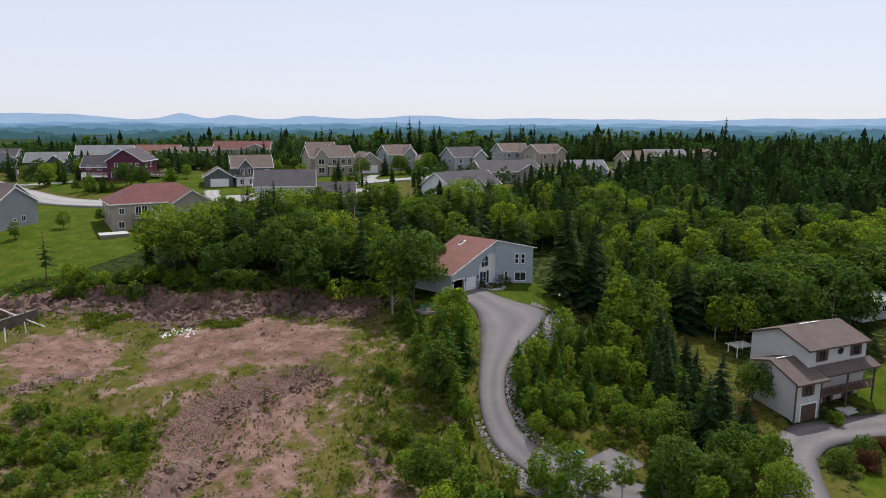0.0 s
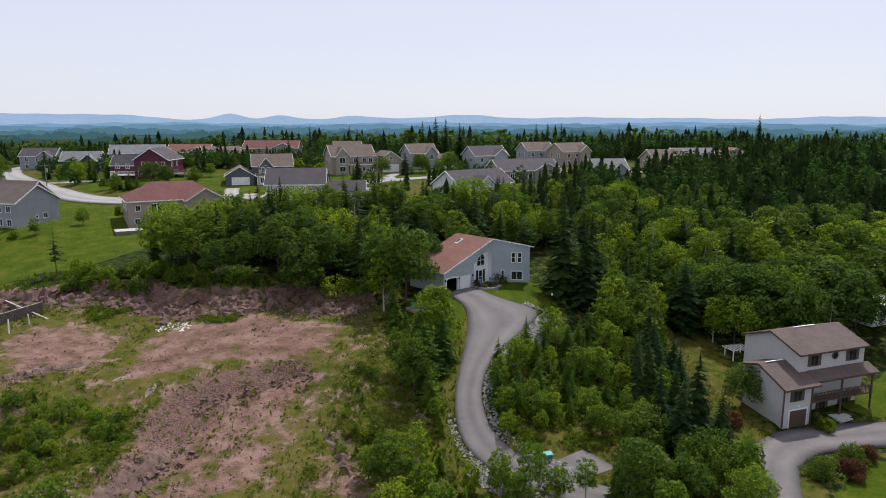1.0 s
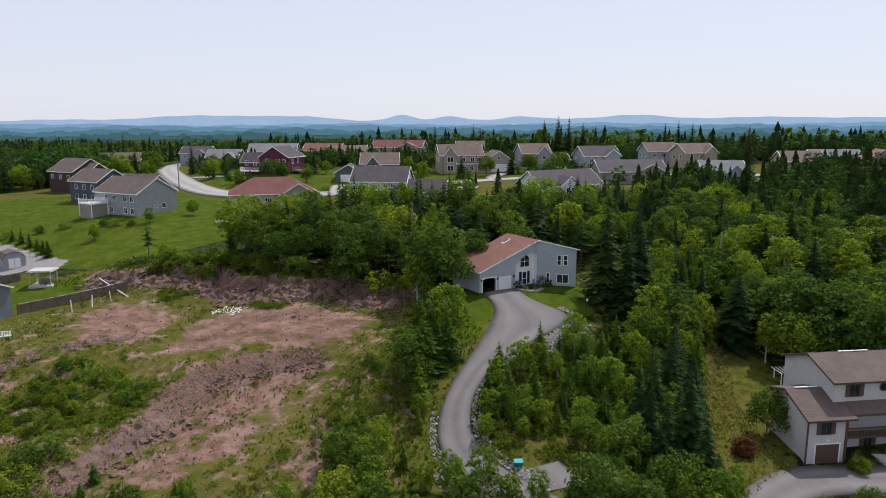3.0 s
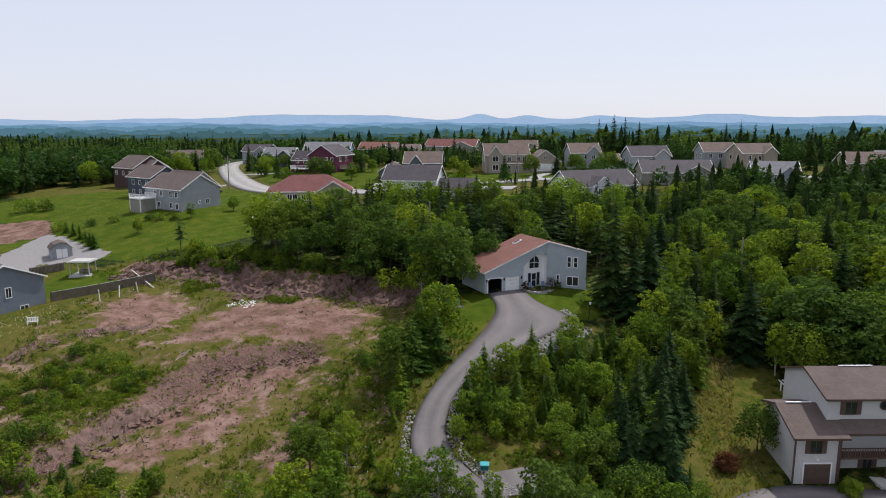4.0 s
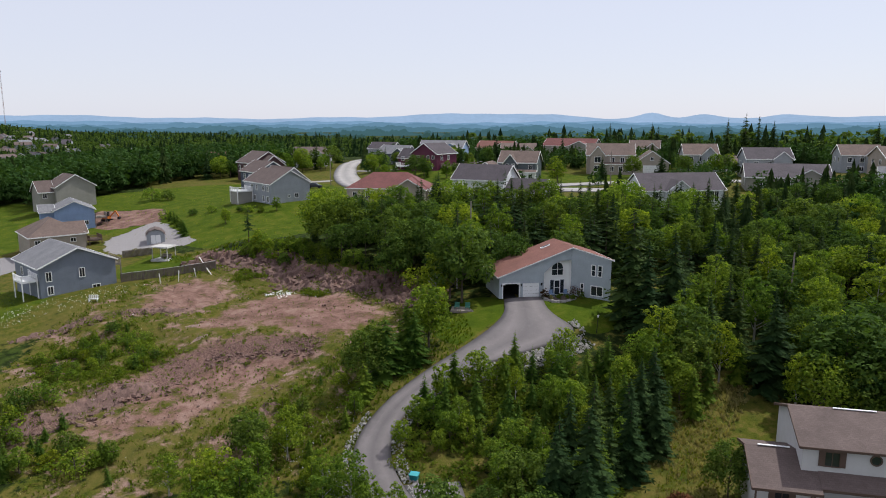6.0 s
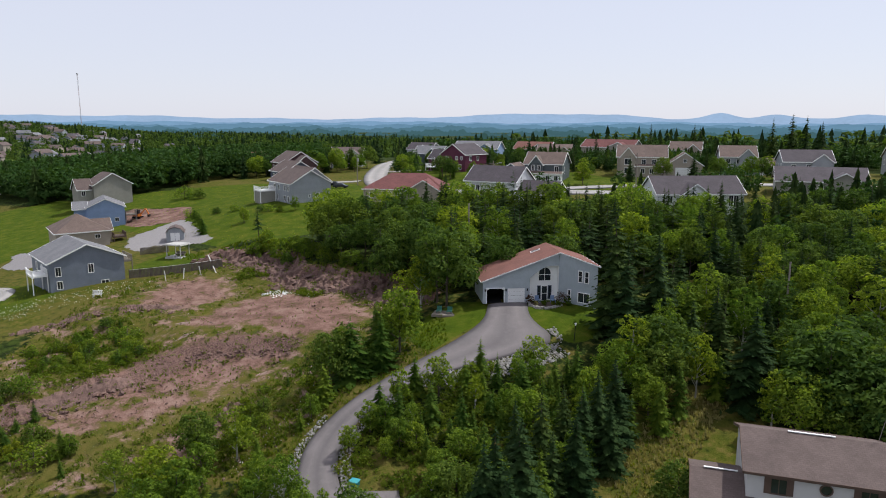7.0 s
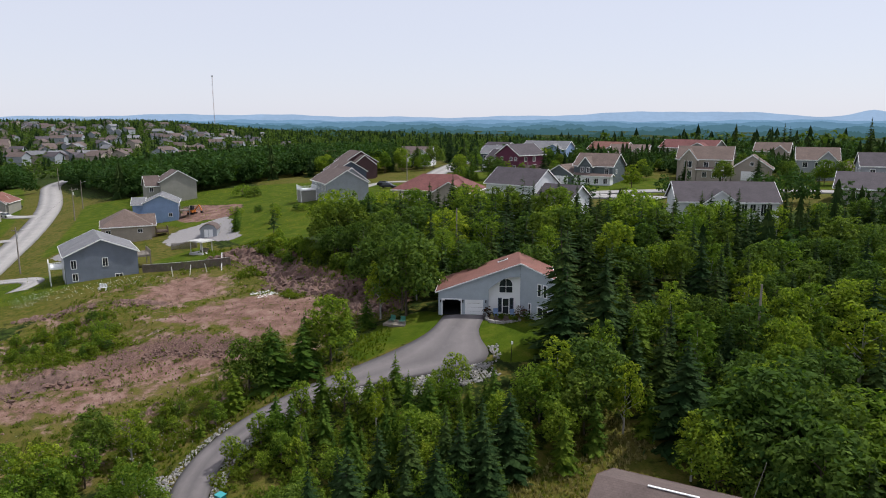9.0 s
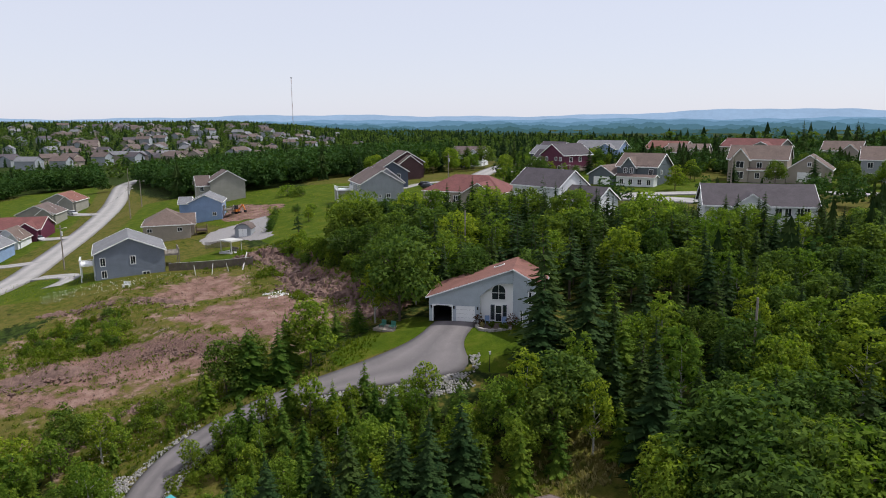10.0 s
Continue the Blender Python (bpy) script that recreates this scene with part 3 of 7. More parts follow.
def garage_door(parent, x, y, z, deg, w, h, material):
    bm = bmesh.new()
    for k in range(4):
        box(bm, -w / 2, w / 2, -0.05, 0.01, h * k / 4 + 0.015, h * (k + 1) / 4 - 0.015)
        for i in range(4):
            c = -w / 2 + w * (i + 0.5) / 4
            box(bm, c - w / 10, c + w / 10, -0.065, -0.05, h * k / 4 + 0.12, h * (k + 1) / 4 - 0.12)
    ob = part("garage_door", bm, material, parent)
    ob.matrix_local = pose(x, y, z, 0, 0, deg)
    bm = bmesh.new()
    for x0, x1, z0, z1 in ((-w / 2 - 0.14, -w / 2, 0, h + 0.14), (w / 2, w / 2 + 0.14, 0, h + 0.14), (-w / 2, w / 2, h, h + 0.14)):
        box(bm, x0, x1, -0.07, 0.0, z0, z1)
    part("door_frame", bm, M_TRIM, ob)


def door(parent, x, y, z, deg, material):
    bm = bmesh.new()
    box(bm, -0.46, 0.46, -0.05, 0.0, 0, 2.05)
    for z0, z1 in ((0.2, 0.85), (1.05, 1.85)):
        for s in (-1, 1):
            box(bm, s * 0.21 - 0.15, s * 0.21 + 0.15, -0.065, -0.05, z0, z1)
    ob = part("door", bm, material, parent)
    ob.matrix_local = pose(x, y, z, 0, 0, deg)
    bm = bmesh.new()
    for x0, x1, z0, z1 in ((-0.58, -0.46, 0, 2.17), (0.46, 0.58, 0, 2.17), (-0.46, 0.46, 2.05, 2.17)):
        box(bm, x0, x1, -0.08, 0.0, z0, z1)
    part("door_frame", bm, M_TRIM, ob)


def gable(parent, b, wall, roof, over=0.4, trim=M_TRIM):
    """A block with a gabled roof. b: x0, x1, y0, y1, base, eave, ridge, axis of the ridge ('x' or 'y'), or 'h' for hipped."""
    x0, x1, y0, y1, z0, ze, zr, ax = b
    bm = bmesh.new()
    cx, cy = (x0 + x1) / 2, (y0 + y1) / 2
    foot = [(x0, y0), (x1, y0), (x1, y1), (x0, y1)]
    lo = [bm.verts.new((x, y, z0)) for x, y in foot]
    up = [bm.verts.new((x, y, ze)) for x, y in foot]
    if ax == "y":
        g = [bm.verts.new((cx, y0, zr)), bm.verts.new((cx, y1, zr))]
        bm.faces.new((lo[0], lo[1], up[1], g[0], up[0]))
        bm.faces.new((lo[2], lo[3], up[3], g[1], up[2]))
        bm.faces.new((lo[1], lo[2], up[2], up[1]))
        bm.faces.new((lo[3], lo[0], up[0], up[3]))
        bm.faces.new((up[0], g[0], g[1], up[3]))
        bm.faces.new((g[0], up[1], up[2], g[1]))
    elif ax == "x":
        g = [bm.verts.new((x0, cy, zr)), bm.verts.new((x1, cy, zr))]
        bm.faces.new((lo[3], lo[0], up[0], g[0], up[3]))
        bm.faces.new((lo[1], lo[2], up[2], g[1], up[1]))
        bm.faces.new((lo[0], lo[1], up[1], up[0]))
        bm.faces.new((lo[2], lo[3], up[3], up[2]))
        bm.faces.new((up[0], up[1], g[1], g[0]))
        bm.faces.new((g[0], g[1], up[2], up[3]))
    else:
        for i in range(4):
            bm.faces.new((lo[i], lo[(i + 1) % 4], up[(i + 1) % 4], up[i]))
        bm.faces.new(up)
    bm.faces.new(lo[::-1])
    part("wall", bm, wall, parent)
    bm, t, lift = bmesh.new(), 0.16, 0.17
    X0, X1, Y0, Y1 = x0 - over, x1 + over, y0 - over, y1 + over
    if ax == "y":
        s = (zr - ze) / (cx - x0)
        e = ze - s * over + lift
        quads = [[(X0, Y0, e), (cx, Y0, zr + lift), (cx, Y1, zr + lift), (X0, Y1, e)], [(cx, Y0, zr + lift), (X1, Y0, e), (X1, Y1, e), (cx, Y1, zr + lift)]]
        edges = [((X0, Y0 - 0.02, e), (cx, Y0 - 0.02, zr + lift)), ((cx, Y0 - 0.02, zr + lift), (X1, Y0 - 0.02, e)), ((X0, Y1 + 0.02, e), (cx, Y1 + 0.02, zr + lift)), ((cx, Y1 + 0.02, zr + lift), (X1, Y1 + 0.02, e)), ((X0 - 0.02, Y0, e), (X0 - 0.02, Y1, e)), ((X1 + 0.02, Y0, e), (X1 + 0.02, Y1, e))]
    elif ax == "x":
        s = (zr - ze) / (cy - y0)
        e = ze - s * over + lift
        quads = [[(X0, Y0, e), (X1, Y0, e), (X1, cy, zr + lift), (X0, cy, zr + lift)], [(X0, cy, zr + lift), (X1, cy, zr + lift), (X1, Y1, e), (X0, Y1, e)]]
        edges = [((X0 - 0.02, Y0, e), (X0 - 0.02, cy, zr + lift)), ((X0 - 0.02, cy, zr + lift), (X0 - 0.02, Y1, e)), ((X1 + 0.02, Y0, e), (X1 + 0.02, cy, zr + lift)), ((X1 + 0.02, cy, zr + lift), (X1 + 0.02, Y1, e)), ((X0, Y0 - 0.02, e), (X1, Y0 - 0.02, e)), ((X0, Y1 + 0.02, e), (X1, Y1 + 0.02, e))]
    else:
        e = ze - 0.15 + lift
        if x1 - x0 > y1 - y0:
            r = (y1 - y0) / 2 * 0.95
            p, q = (x0 + r, cy, zr + lift), (x1 - r, cy, zr + lift)
            quads = [[(X0, Y0, e), (X1, Y0, e), q, p], [(X1, Y1, e), (X0, Y1, e), p, q], [(X0, Y1, e), (X0, Y0, e), p], [(X1, Y0, e), (X1, Y1, e), q]]
        else:
            r = (x1 - x0) / 2 * 0.95
            p, q = (cx, y0 + r, zr + lift), (cx, y1 - r, zr + lift)
            quads = [[(X0, Y1, e), (X0, Y0, e), p, q], [(X1, Y0, e), (X1, Y1, e), q, p], [(X0, Y0, e), (X1, Y0, e), p], [(X1, Y1, e), (X0, Y1, e), q]]
        edges = [((X0, Y0, e), (X1, Y0, e)), ((X1, Y0, e), (X1, Y1, e)), ((X1, Y1, e), (X0, Y1, e)), ((X0, Y1, e), (X0, Y0, e))]
    for q in quads:
        slab(bm, q, t)
    part("roof", bm, roof, parent)
    for a, c in edges:
        bm = bmesh.new()
        beam(bm, (a[0], a[1], a[2] - 0.09), (c[0], c[1], c[2] - 0.09), 0.03, 0.11)
        part("fascia", bm, trim, parent)


FACES = {"f": 0, "r": 90, "b": 180, "l": 270}


def openings(parent, b, items, edging=M_TRIM):
    """Windows and doors on a block's faces: (kind, face, along, height of the centre or sill, width, height)."""
    x0, x1, y0, y1 = b[:4]
    for kind, face, u, z, w, h in items:
        x, y = {"f": (x0 + u, y0 - 0.01), "b": (x0 + u, y1 + 0.01), "l": (x0 - 0.01, y0 + u), "r": (x1 + 0.01, y0 + u)}[face]
        if kind == "w":
            window(parent, x, y, z, FACES[face], w, h, 1 if w > 0.7 else 0, edging)
        elif kind == "g":
            garage_door(parent, x, y, z, FACES[face], w, h, M_TRIM)
        elif kind == "d":
            door(parent, x, y, z, FACES[face], M_TRIM)


def deck(parent, x0, x1, y0, y1, z, ground_z, material, rail=True):
    """A raised deck with posts, boards and a slatted rail."""
    bm, boards = bmesh.new(), []
    n = max(2, int((y1 - y0) / 0.3))
    for k in range(n):
        a = y0 + (y1 - y0) * k / n
        box(bm, x0, x1, a, a + (y1 - y0) / n - 0.02, z - 0.06, z)
        boards.append(bm)
        bm = bmesh.new()
    box(bm, x0, x1, y0, y1, z - 0.3, z - 0.064)
    ob = part("deck", bm, material, parent)
    for bm in boards:
        part("board", bm, material, ob)
    for x in (x0 + 0.1, x1 - 0.1):
        for y in (y0 + 0.1, y1 - 0.1):
            bm = bmesh.new()
            box(bm, x - 0.08, x + 0.08, y - 0.08, y + 0.08, ground_z - 0.3, z + (1.0 if rail else -0.06))
            part("post", bm, material, ob)
    if rail:
        for a, c in (((x0, y0), (x1, y0)), ((x0, y0), (x0, y1)), ((x1, y0), (x1, y1))):
            bm = bmesh.new()
            beam(bm, (*a, z + 0.95), (*c, z + 0.95), 0.05, 0.04)
            beam(bm, (*a, z + 0.12), (*c, z + 0.12), 0.03, 0.04)
            k = int(math.dist(a, c) / 0.25)
            for i in range(1, k):
                f = i / k
                x, y = a[0] + (c[0] - a[0]) * f, a[1] + (c[1] - a[1]) * f
                box(bm, x - 0.025, x + 0.025, y - 0.025, y + 0.025, z + 0.1, z + 0.95)
            part("rail", bm, material, ob)


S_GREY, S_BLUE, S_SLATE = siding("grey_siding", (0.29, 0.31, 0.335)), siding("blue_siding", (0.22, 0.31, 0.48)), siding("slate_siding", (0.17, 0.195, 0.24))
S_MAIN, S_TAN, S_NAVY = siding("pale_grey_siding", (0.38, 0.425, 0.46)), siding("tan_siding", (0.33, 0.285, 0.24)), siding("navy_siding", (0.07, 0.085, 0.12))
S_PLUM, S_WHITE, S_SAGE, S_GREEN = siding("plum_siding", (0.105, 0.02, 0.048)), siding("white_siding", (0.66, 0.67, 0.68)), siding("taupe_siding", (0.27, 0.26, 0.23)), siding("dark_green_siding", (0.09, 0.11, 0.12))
S_STUCCO = plain("cream_stucco", (0.50, 0.49, 0.48), 0.9, scale=4, var=0.07, bump=0.3)
R_RED, R_BROWN, R_GREY, R_DARK, R_TAN, R_PLUM = (shingles(n, c) for n, c in (("red_shingles", (0.185, 0.083, 0.066)), ("brown_shingles", (0.118, 0.088, 0.080)), ("grey_shingles", (0.17, 0.17, 0.18)), ("dark_shingles", (0.075, 0.064, 0.072)), ("tan_shingles", (0.135, 0.098, 0.084)), ("maroon_shingles", (0.155, 0.06, 0.056))))


def main_house():
    """Split-roofed house: garage front, arched entry recess, and a wing set at 45 degrees to it."""
    z0 = -0.7
    m = Matrix.Translation((1.15, 103.2, z0)) @ Matrix(((0.66, -0.751, 0, 0), (0.751, 0.66, 0, 0), (0, 0, 1, 0), (0, 0, 0, 1)))
    h = thing("house", m, "pale grey two-storey house with red-brown roof and arched entry", "house")
    L, D, EL, EF, EC = 10.9, 7.6, 3.2, 7.1, 6.0
    cu, cv = 4.15, -4.55            # the wing's far corner from the front ridge end
    wx, wy = L + cu, cv
    bx, by = L + cu, cv + D
    g0, g1, g2, g3, gh = 0.55, 3.0, 3.55, 6.0, 2.15
    r0, r1, rd = 6.7, 10.88, 0.75
    at = lambda x: EL + (EF - EL) * x / L
    bm = bmesh.new()

    def face(*pts):
        bm.faces.new([bm.verts.new(p) for p in pts])

    def front(x0, x1, zl, zu=None, y=0.0):
        top = (at(x0), at(x1)) if zu is None else (zu, zu)
        face((x0, y, zl), (x1, y, zl), (x1, y, top[1]), (x0, y, top[0]))

    front(0, g0, 0), front(g0, g1, gh), front(g1, g2, 0), front(g2, g3, gh), front(g3, r0, 0)
    # arched opening of the recess
    n = 10
    arc = [(r0 + (r1 - r0) * k / n * 0.75, 3.55 + 1.75 * math.sin(math.pi / 2 * k / n)) for k in range(n + 1)] + [(r1, 5.3)]
    for (xa, za), (xb, zb) in zip(arc, arc[1:]):
        face((xa, 0, za), (xb, 0, zb), (xb, 0, at(xb)), (xa, 0, at(xa)))
    # left side, back, wing
    face((0, D, 0), (0, 0, 0), (0, 0, EL), (0, D, EL))
    face((L, D, 0), (0, D, 0), (0, D, EL), (L, D, EF))
    face((bx, by, 0), (L, D, 0), (L, D, EF), (bx, by, EC))
    face((r1, 0, 0), (wx, wy, 0), (wx, wy, EC), (L, 0, EF))
    face((wx, wy, 0), (bx, by, 0), (bx, by, EC), (wx, wy, EC))
    for x in (g0, g1, g2, g3):
        face((x, 0, 0), (x, 0.3, 0), (x, 0.3, gh), (x, 0, gh))
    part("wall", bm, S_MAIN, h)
    bm = bmesh.new()
    front(r0, r1, 0, 5.5, rd)
    face((r0, 0, 0), (r0, rd, 0), (r0, rd, 3.6), (r0, 0, 3.55))
    for (xa, za), (xb, zb) in zip(arc, arc[1:]):
        face((xa, 0, za), (xa, rd, za), (xb, rd, zb), (xb, 0, zb))
    face((r1, rd, 0), (r1, 0, 0), (r1, 0, 5.3), (r1, rd, 5.3))
    part("entry_recess", bm, M_TRIM, h, "white recessed entry wall")
    # garage interior surfaces coloured near-black to stand for the shade within
    bm = bmesh.new()
    box(bm, g0 - 0.1, g3 + 0.1, 0.3, 5.5, -0.02, 0.02)
    for x0, x1 in ((g0 - 0.2, g0 - 0.1), (g1 + 0.2, g1 + 0.3)):
        box(bm, x0, x1, 0.3, 5.5, 0, gh + 0.3)
    box(bm, g0 - 0.1, g1 + 0.2, 5.4, 5.5, 0, gh + 0.3)
    box(bm, g0 - 0.1, g1 + 0.2, 0.3, 5.5, gh + 0.2, gh + 0.3)
    part("garage_inside", bm, M_DARK, h, "inside of the open garage, its shade painted near-black")
    bm = bmesh.new()
    o, t = 0.35, 0.2
    s = (EF - EL) / L
    slab(bm, [(-o, -o, EL - s * o + t), (L, -o, EF + t), (L, D + o, EF + t), (-o, D + o, EL - s * o + t)], t)
    k = 1.05
    slab(bm, [(L, -o, EF + t), (L + cu * k, wy * k - o, EC + t - 0.1), (bx + 0.25, by + o, EC + t - 0.1), (L, D + o, EF + t)], t)
    part("roof", bm, R_RED, h)
    bm = bmesh.new()
    for a, c in (((-o, -o - 0.03, EL - s * o + 0.1), (L, -o - 0.03, EF + 0.1)), ((L, -o - 0.03, EF + 0.1), (L + cu * k, wy * k - o - 0.03, EC)), ((-o - 0.03, -o, EL - s * o + 0.1), (-o - 0.03, D + o, EL - s * o + 0.1)), ((bx + 0.28, wy - o, EC), (bx + 0.28, by + o, EC))):
        bm = bmesh.new()
        beam(bm, a, c, 0.03, 0.075)
        part("fascia", bm, M_TRIM, h)
    bm = bmesh.new()
    slab(bm, [(7.9, 4.9, at(7.9) + t + 0.1), (9.3, 4.9, at(9.3) + t + 0.1), (9.3, 5.5, at(9.3) + t + 0.1), (7.9, 5.5, at(7.9) + t + 0.1)], 0.14)
    sky = part("skylight", bm, M_TRIM, h, "white-framed roof skylight")
    bm = bmesh.new()
    slab(bm, [(8.05, 5.02, at(8.05) + t + 0.12), (9.15, 5.02, at(9.15) + t + 0.12), (9.15, 5.5, at(9.15) + t + 0.12), (8.05, 5.5, at(8.05) + t + 0.12)], 0.03)
    part("pane", bm, M_GLASS, sky)
    garage_door(h, (g2 + g3) / 2, 0.12, 0, 0, g3 - g2, gh, M_TRIM)
    bm = bmesh.new()
    for x0, x1, a, b in ((g0 - 0.13, g0, 0, gh + 0.13), (g1, g1 + 0.13, 0, gh + 0.13), (g0, g1, gh, gh + 0.13)):
        box(bm, x0, x1, -0.06, 0.05, a, b)
    for c, sx in ((g0, 1), (g1, -1)):
        box(bm, min(c, c + sx * 0.3), max(c, c + sx * 0.3), -0.05, 0.05, gh - 0.14, gh)
    part("door_frame", bm, M_TRIM, h)
    # entry: arched window over a glazed door with side lights
    cx = 9.0
    bm = bmesh.new()
    top = [(cx - 0.85, 3.05), (cx + 0.85, 3.05), (cx + 0.85, 4.1)] + [(cx + 0.85 * math.cos(q * math.pi / 10), 4.1 + 0.85 * math.sin(q * math.pi / 10)) for q in range(1, 10)] + [(cx - 0.85, 4.1)]
    va, vb = [bm.verts.new((x, rd - 0.02, z)) for x, z in top], [bm.verts.new((x, rd - 0.06, z)) for x, z in top]
    bm.faces.new(vb)
    for i in range(len(top)):
        bm.faces.new((va[i], va[(i + 1) % len(top)], vb[(i + 1) % len(top)], vb[i]))
    aw = part("window", bm, M_GLASS, h, "arched window over the entry")
    bm = bmesh.new()
    ring_frame(bm, top, 0.12, rd - 0.12, rd - 0.01)
    part("window_frame", bm, M_TRIM, aw)
    for a, b in (((cx, rd - 0.08, 3.05), (cx, rd - 0.08, 4.95)), ((cx - 0.85, rd - 0.08, 3.9), (cx + 0.85, rd - 0.08, 3.9))):
        bm = bmesh.new()
        beam(bm, a, b, 0.03, 0.03)
        part("mullion", bm, M_TRIM, aw)
    window(h, cx, rd - 0.02, 1.15, 0, 0.75, 2.1, 0, M_TRIM, name="glazed_door")
    for sx in (-0.78, 0.78):
        window(h, cx + sx, rd - 0.02, 1.3, 0, 0.32, 1.8, 0, S_NAVY)
    wa = math.degrees(math.atan2(wy, cu))
    wl = math.hypot(cu, wy)
    for u, z, w, hh in ((3.5, 4.2, 0.5, 1.5), (4.5, 4.2, 0.5, 1.5), (1.8, 1.3, 0.35, 1.5), (4.1, 1.25, 1.7, 1.3)):
        window(h, L + cu * u / wl + 0.011 * wy / wl, wy * u / wl - 0.011 * cu / wl, z, wa, w, hh, 1 if w > 1 else 0)
    for u, z in ((0.3, 1.9), (3.28, 1.9), (6.35, 1.9)):
        bm = bmesh.new()
        box(bm, u - 0.07, u + 0.07, -0.16, 0, z - 0.15, z + 0.15)
        box(bm, u - 0.1, u + 0.1, -0.19, 0, z + 0.15, z + 0.2)
        part("wall_lamp", bm, M_DARK, h)
    return h


def stucco_house():
    """White stepped house with stained shutters, garage and shaded balcony."""
    m = Matrix.Translation((42.45, 79.4, -10.45)) @ pose(0, 0, 0, 0, 0, 24.3)
    h = thing("house", m, "cream stucco house with brown shingle roofs and dark trim", "house")
    B = 0.0
    # lower wing: front eave 5.2, ridge 6.7 set back
    bm = bmesh.new()
    for pts in ([(0, 0, B), (4.2, 0, B), (4.2, 0, 5.2), (0, 0, 5.2)], [(0, 6.4, B), (0, 0, B), (0, 0, 5.2), (0, 3.7, 6.75), (0, 6.4, 5.9)], [(4.2, 0, B), (4.2, 3.2, B), (4.2, 3.2, 6.5), (4.2, 0, 5.2)], [(4.2, 6.4, B), (0, 6.4, B), (0, 6.4, 5.9), (4.2, 6.4, 5.9)]):
        bm.faces.new([bm.verts.new(p) for p in pts])
    part("wall", bm, S_STUCCO, h)
    U = (3.7, 14.2, 1.6, 10.4, 2.5, 8.2, 9.8, "x")
    gable(h, U, S_STUCCO, R_BROWN, 0.35, M_DECK)
    bm = bmesh.new()
    box(bm, 4.2, 14.2, 2.2, 10.4, B, 2.6)
    box(bm, 4.2, 14.2, 1.7, 2.2, 2.45, 2.6)
    part("lower_wall", bm, S_STUCCO, h)
    bm = bmesh.new()
    slab(bm, [(-0.45, -0.6, 5.0), (5.0, -0.6, 5.0), (5.0, 3.7, 6.9), (-0.45, 3.7, 6.9)], 0.16)
    slab(bm, [(-0.45, 3.7, 6.9), (3.7, 3.7, 6.9), (3.7, 6.8, 6.0), (-0.45, 6.8, 6.0)], 0.16)
    slab(bm, [(5.0, -0.1, 5.25), (15.0, -0.1, 5.25), (15.0, 1.62, 6.05), (5.0, 1.62, 6.05)], 0.16)
    part("lower_roof", bm, R_BROWN, h)
    bm = bmesh.new()
    for a, c in (((-0.48, -0.62, 4.92), (5.0, -0.62, 4.92)), ((-0.48, -0.6, 4.92), (-0.48, 3.7, 6.82)), ((-0.48, 3.7, 6.82), (-0.48, 6.8, 5.92)), ((5.0, -0.13, 5.16), (15.0, -0.13, 5.16))):
        bm = bmesh.new()
        beam(bm, a, c, 0.04, 0.12)
        part("fascia", bm, M_DECK, h)
    bm = bmesh.new()
    beam(bm, (0.6, 3.7, 6.98), (3.2, 3.7, 6.98), 0.09, 0.03)
    part("ridge_vent", bm, M_TRIM, h, "white metal ridge vent")
    bm = bmesh.new()
    beam(bm, (7.0, 6.0, 10.03), (10.5, 6.0, 10.03), 0.09, 0.03)
    part("ridge_vent", bm, M_TRIM, h, "white metal ridge vent")
    for x, y, z, w, hh in ((2.0, -0.01, 3.9, 1.1, 1.25), (6.0, 1.59, 7.2, 1.1, 1.2), (12.2, 1.59, 7.2, 1.1, 1.2), (6.3, 2.19, 4.1, 1.0, 1.3), (12.3, 2.19, 4.1, 1.2, 1.3), (8.6, 2.19, 4.1, 0.9, 1.9), (8.6, 2.19, 1.3, 0.9, 1.9), (12.3, 2.19, 1.3, 1.2, 1.1)):
        wd = window(h, x, y, z, 0, w, hh, 1, M_DECK)
        for s in (-1, 1):
            bm = bmesh.new()
            box(bm, s * (w / 2 + 0.3) - 0.2, s * (w / 2 + 0.3) + 0.2, -0.06, -0.005, -hh / 2 - 0.08, hh / 2 + 0.08)
            part("shutter", bm, M_DECK, wd)
    bm = bmesh.new()
    ring = [(9.3 + 0.38 * math.cos(q * math.tau / 16), 7.45 + 0.38 * math.sin(q * math.tau / 16)) for q in range(16)]
    ring_frame(bm, ring, 0.1, 1.5, 1.6)
    rw = part("window", bm, M_DECK, h, "round window")
    bm = bmesh.new()
    bm.faces.new([bm.verts.new((x, 1.575, z)) for x, z in ring])
    part("pane", bm, M_GLASS, rw)
    garage_door(h, 2.3, -0.01, 0, 0, 2.6, 2.1, M_DECK)
    # balcony
    bm = bmesh.new()
    box(bm, 4.2, 14.6, 0.2, 2.2, 2.42, 2.6)
    bl = part("balcony", bm, M_DECK, h)
    for x in (4.6, 9.4, 14.4):
        bm = bmesh.new()
        box(bm, x - 0.09, x + 0.09, 0.22, 0.4, -0.3, 5.2)
        part("post", bm, M_DECK, bl)
    bm = bmesh.new()
    beam(bm, (4.3, 0.28, 3.55), (14.5, 0.28, 3.55), 0.05, 0.05)
    for k in range(42):
        x = 4.4 + k * 0.243
        box(bm, x - 0.05, x + 0.05, 0.25, 0.3, 2.6, 3.55)
    part("rail", bm, M_DECK, bl)
    bm = bmesh.new()
    box(bm, 8.0, 10.4, -0.6, 2.2, -0.5, 0.32)
    box(bm, 8.2, 10.2, -1.0, -0.6, -0.5, 0.16)
    part("step", bm, M_CONC, h)
    bm = bmesh.new()
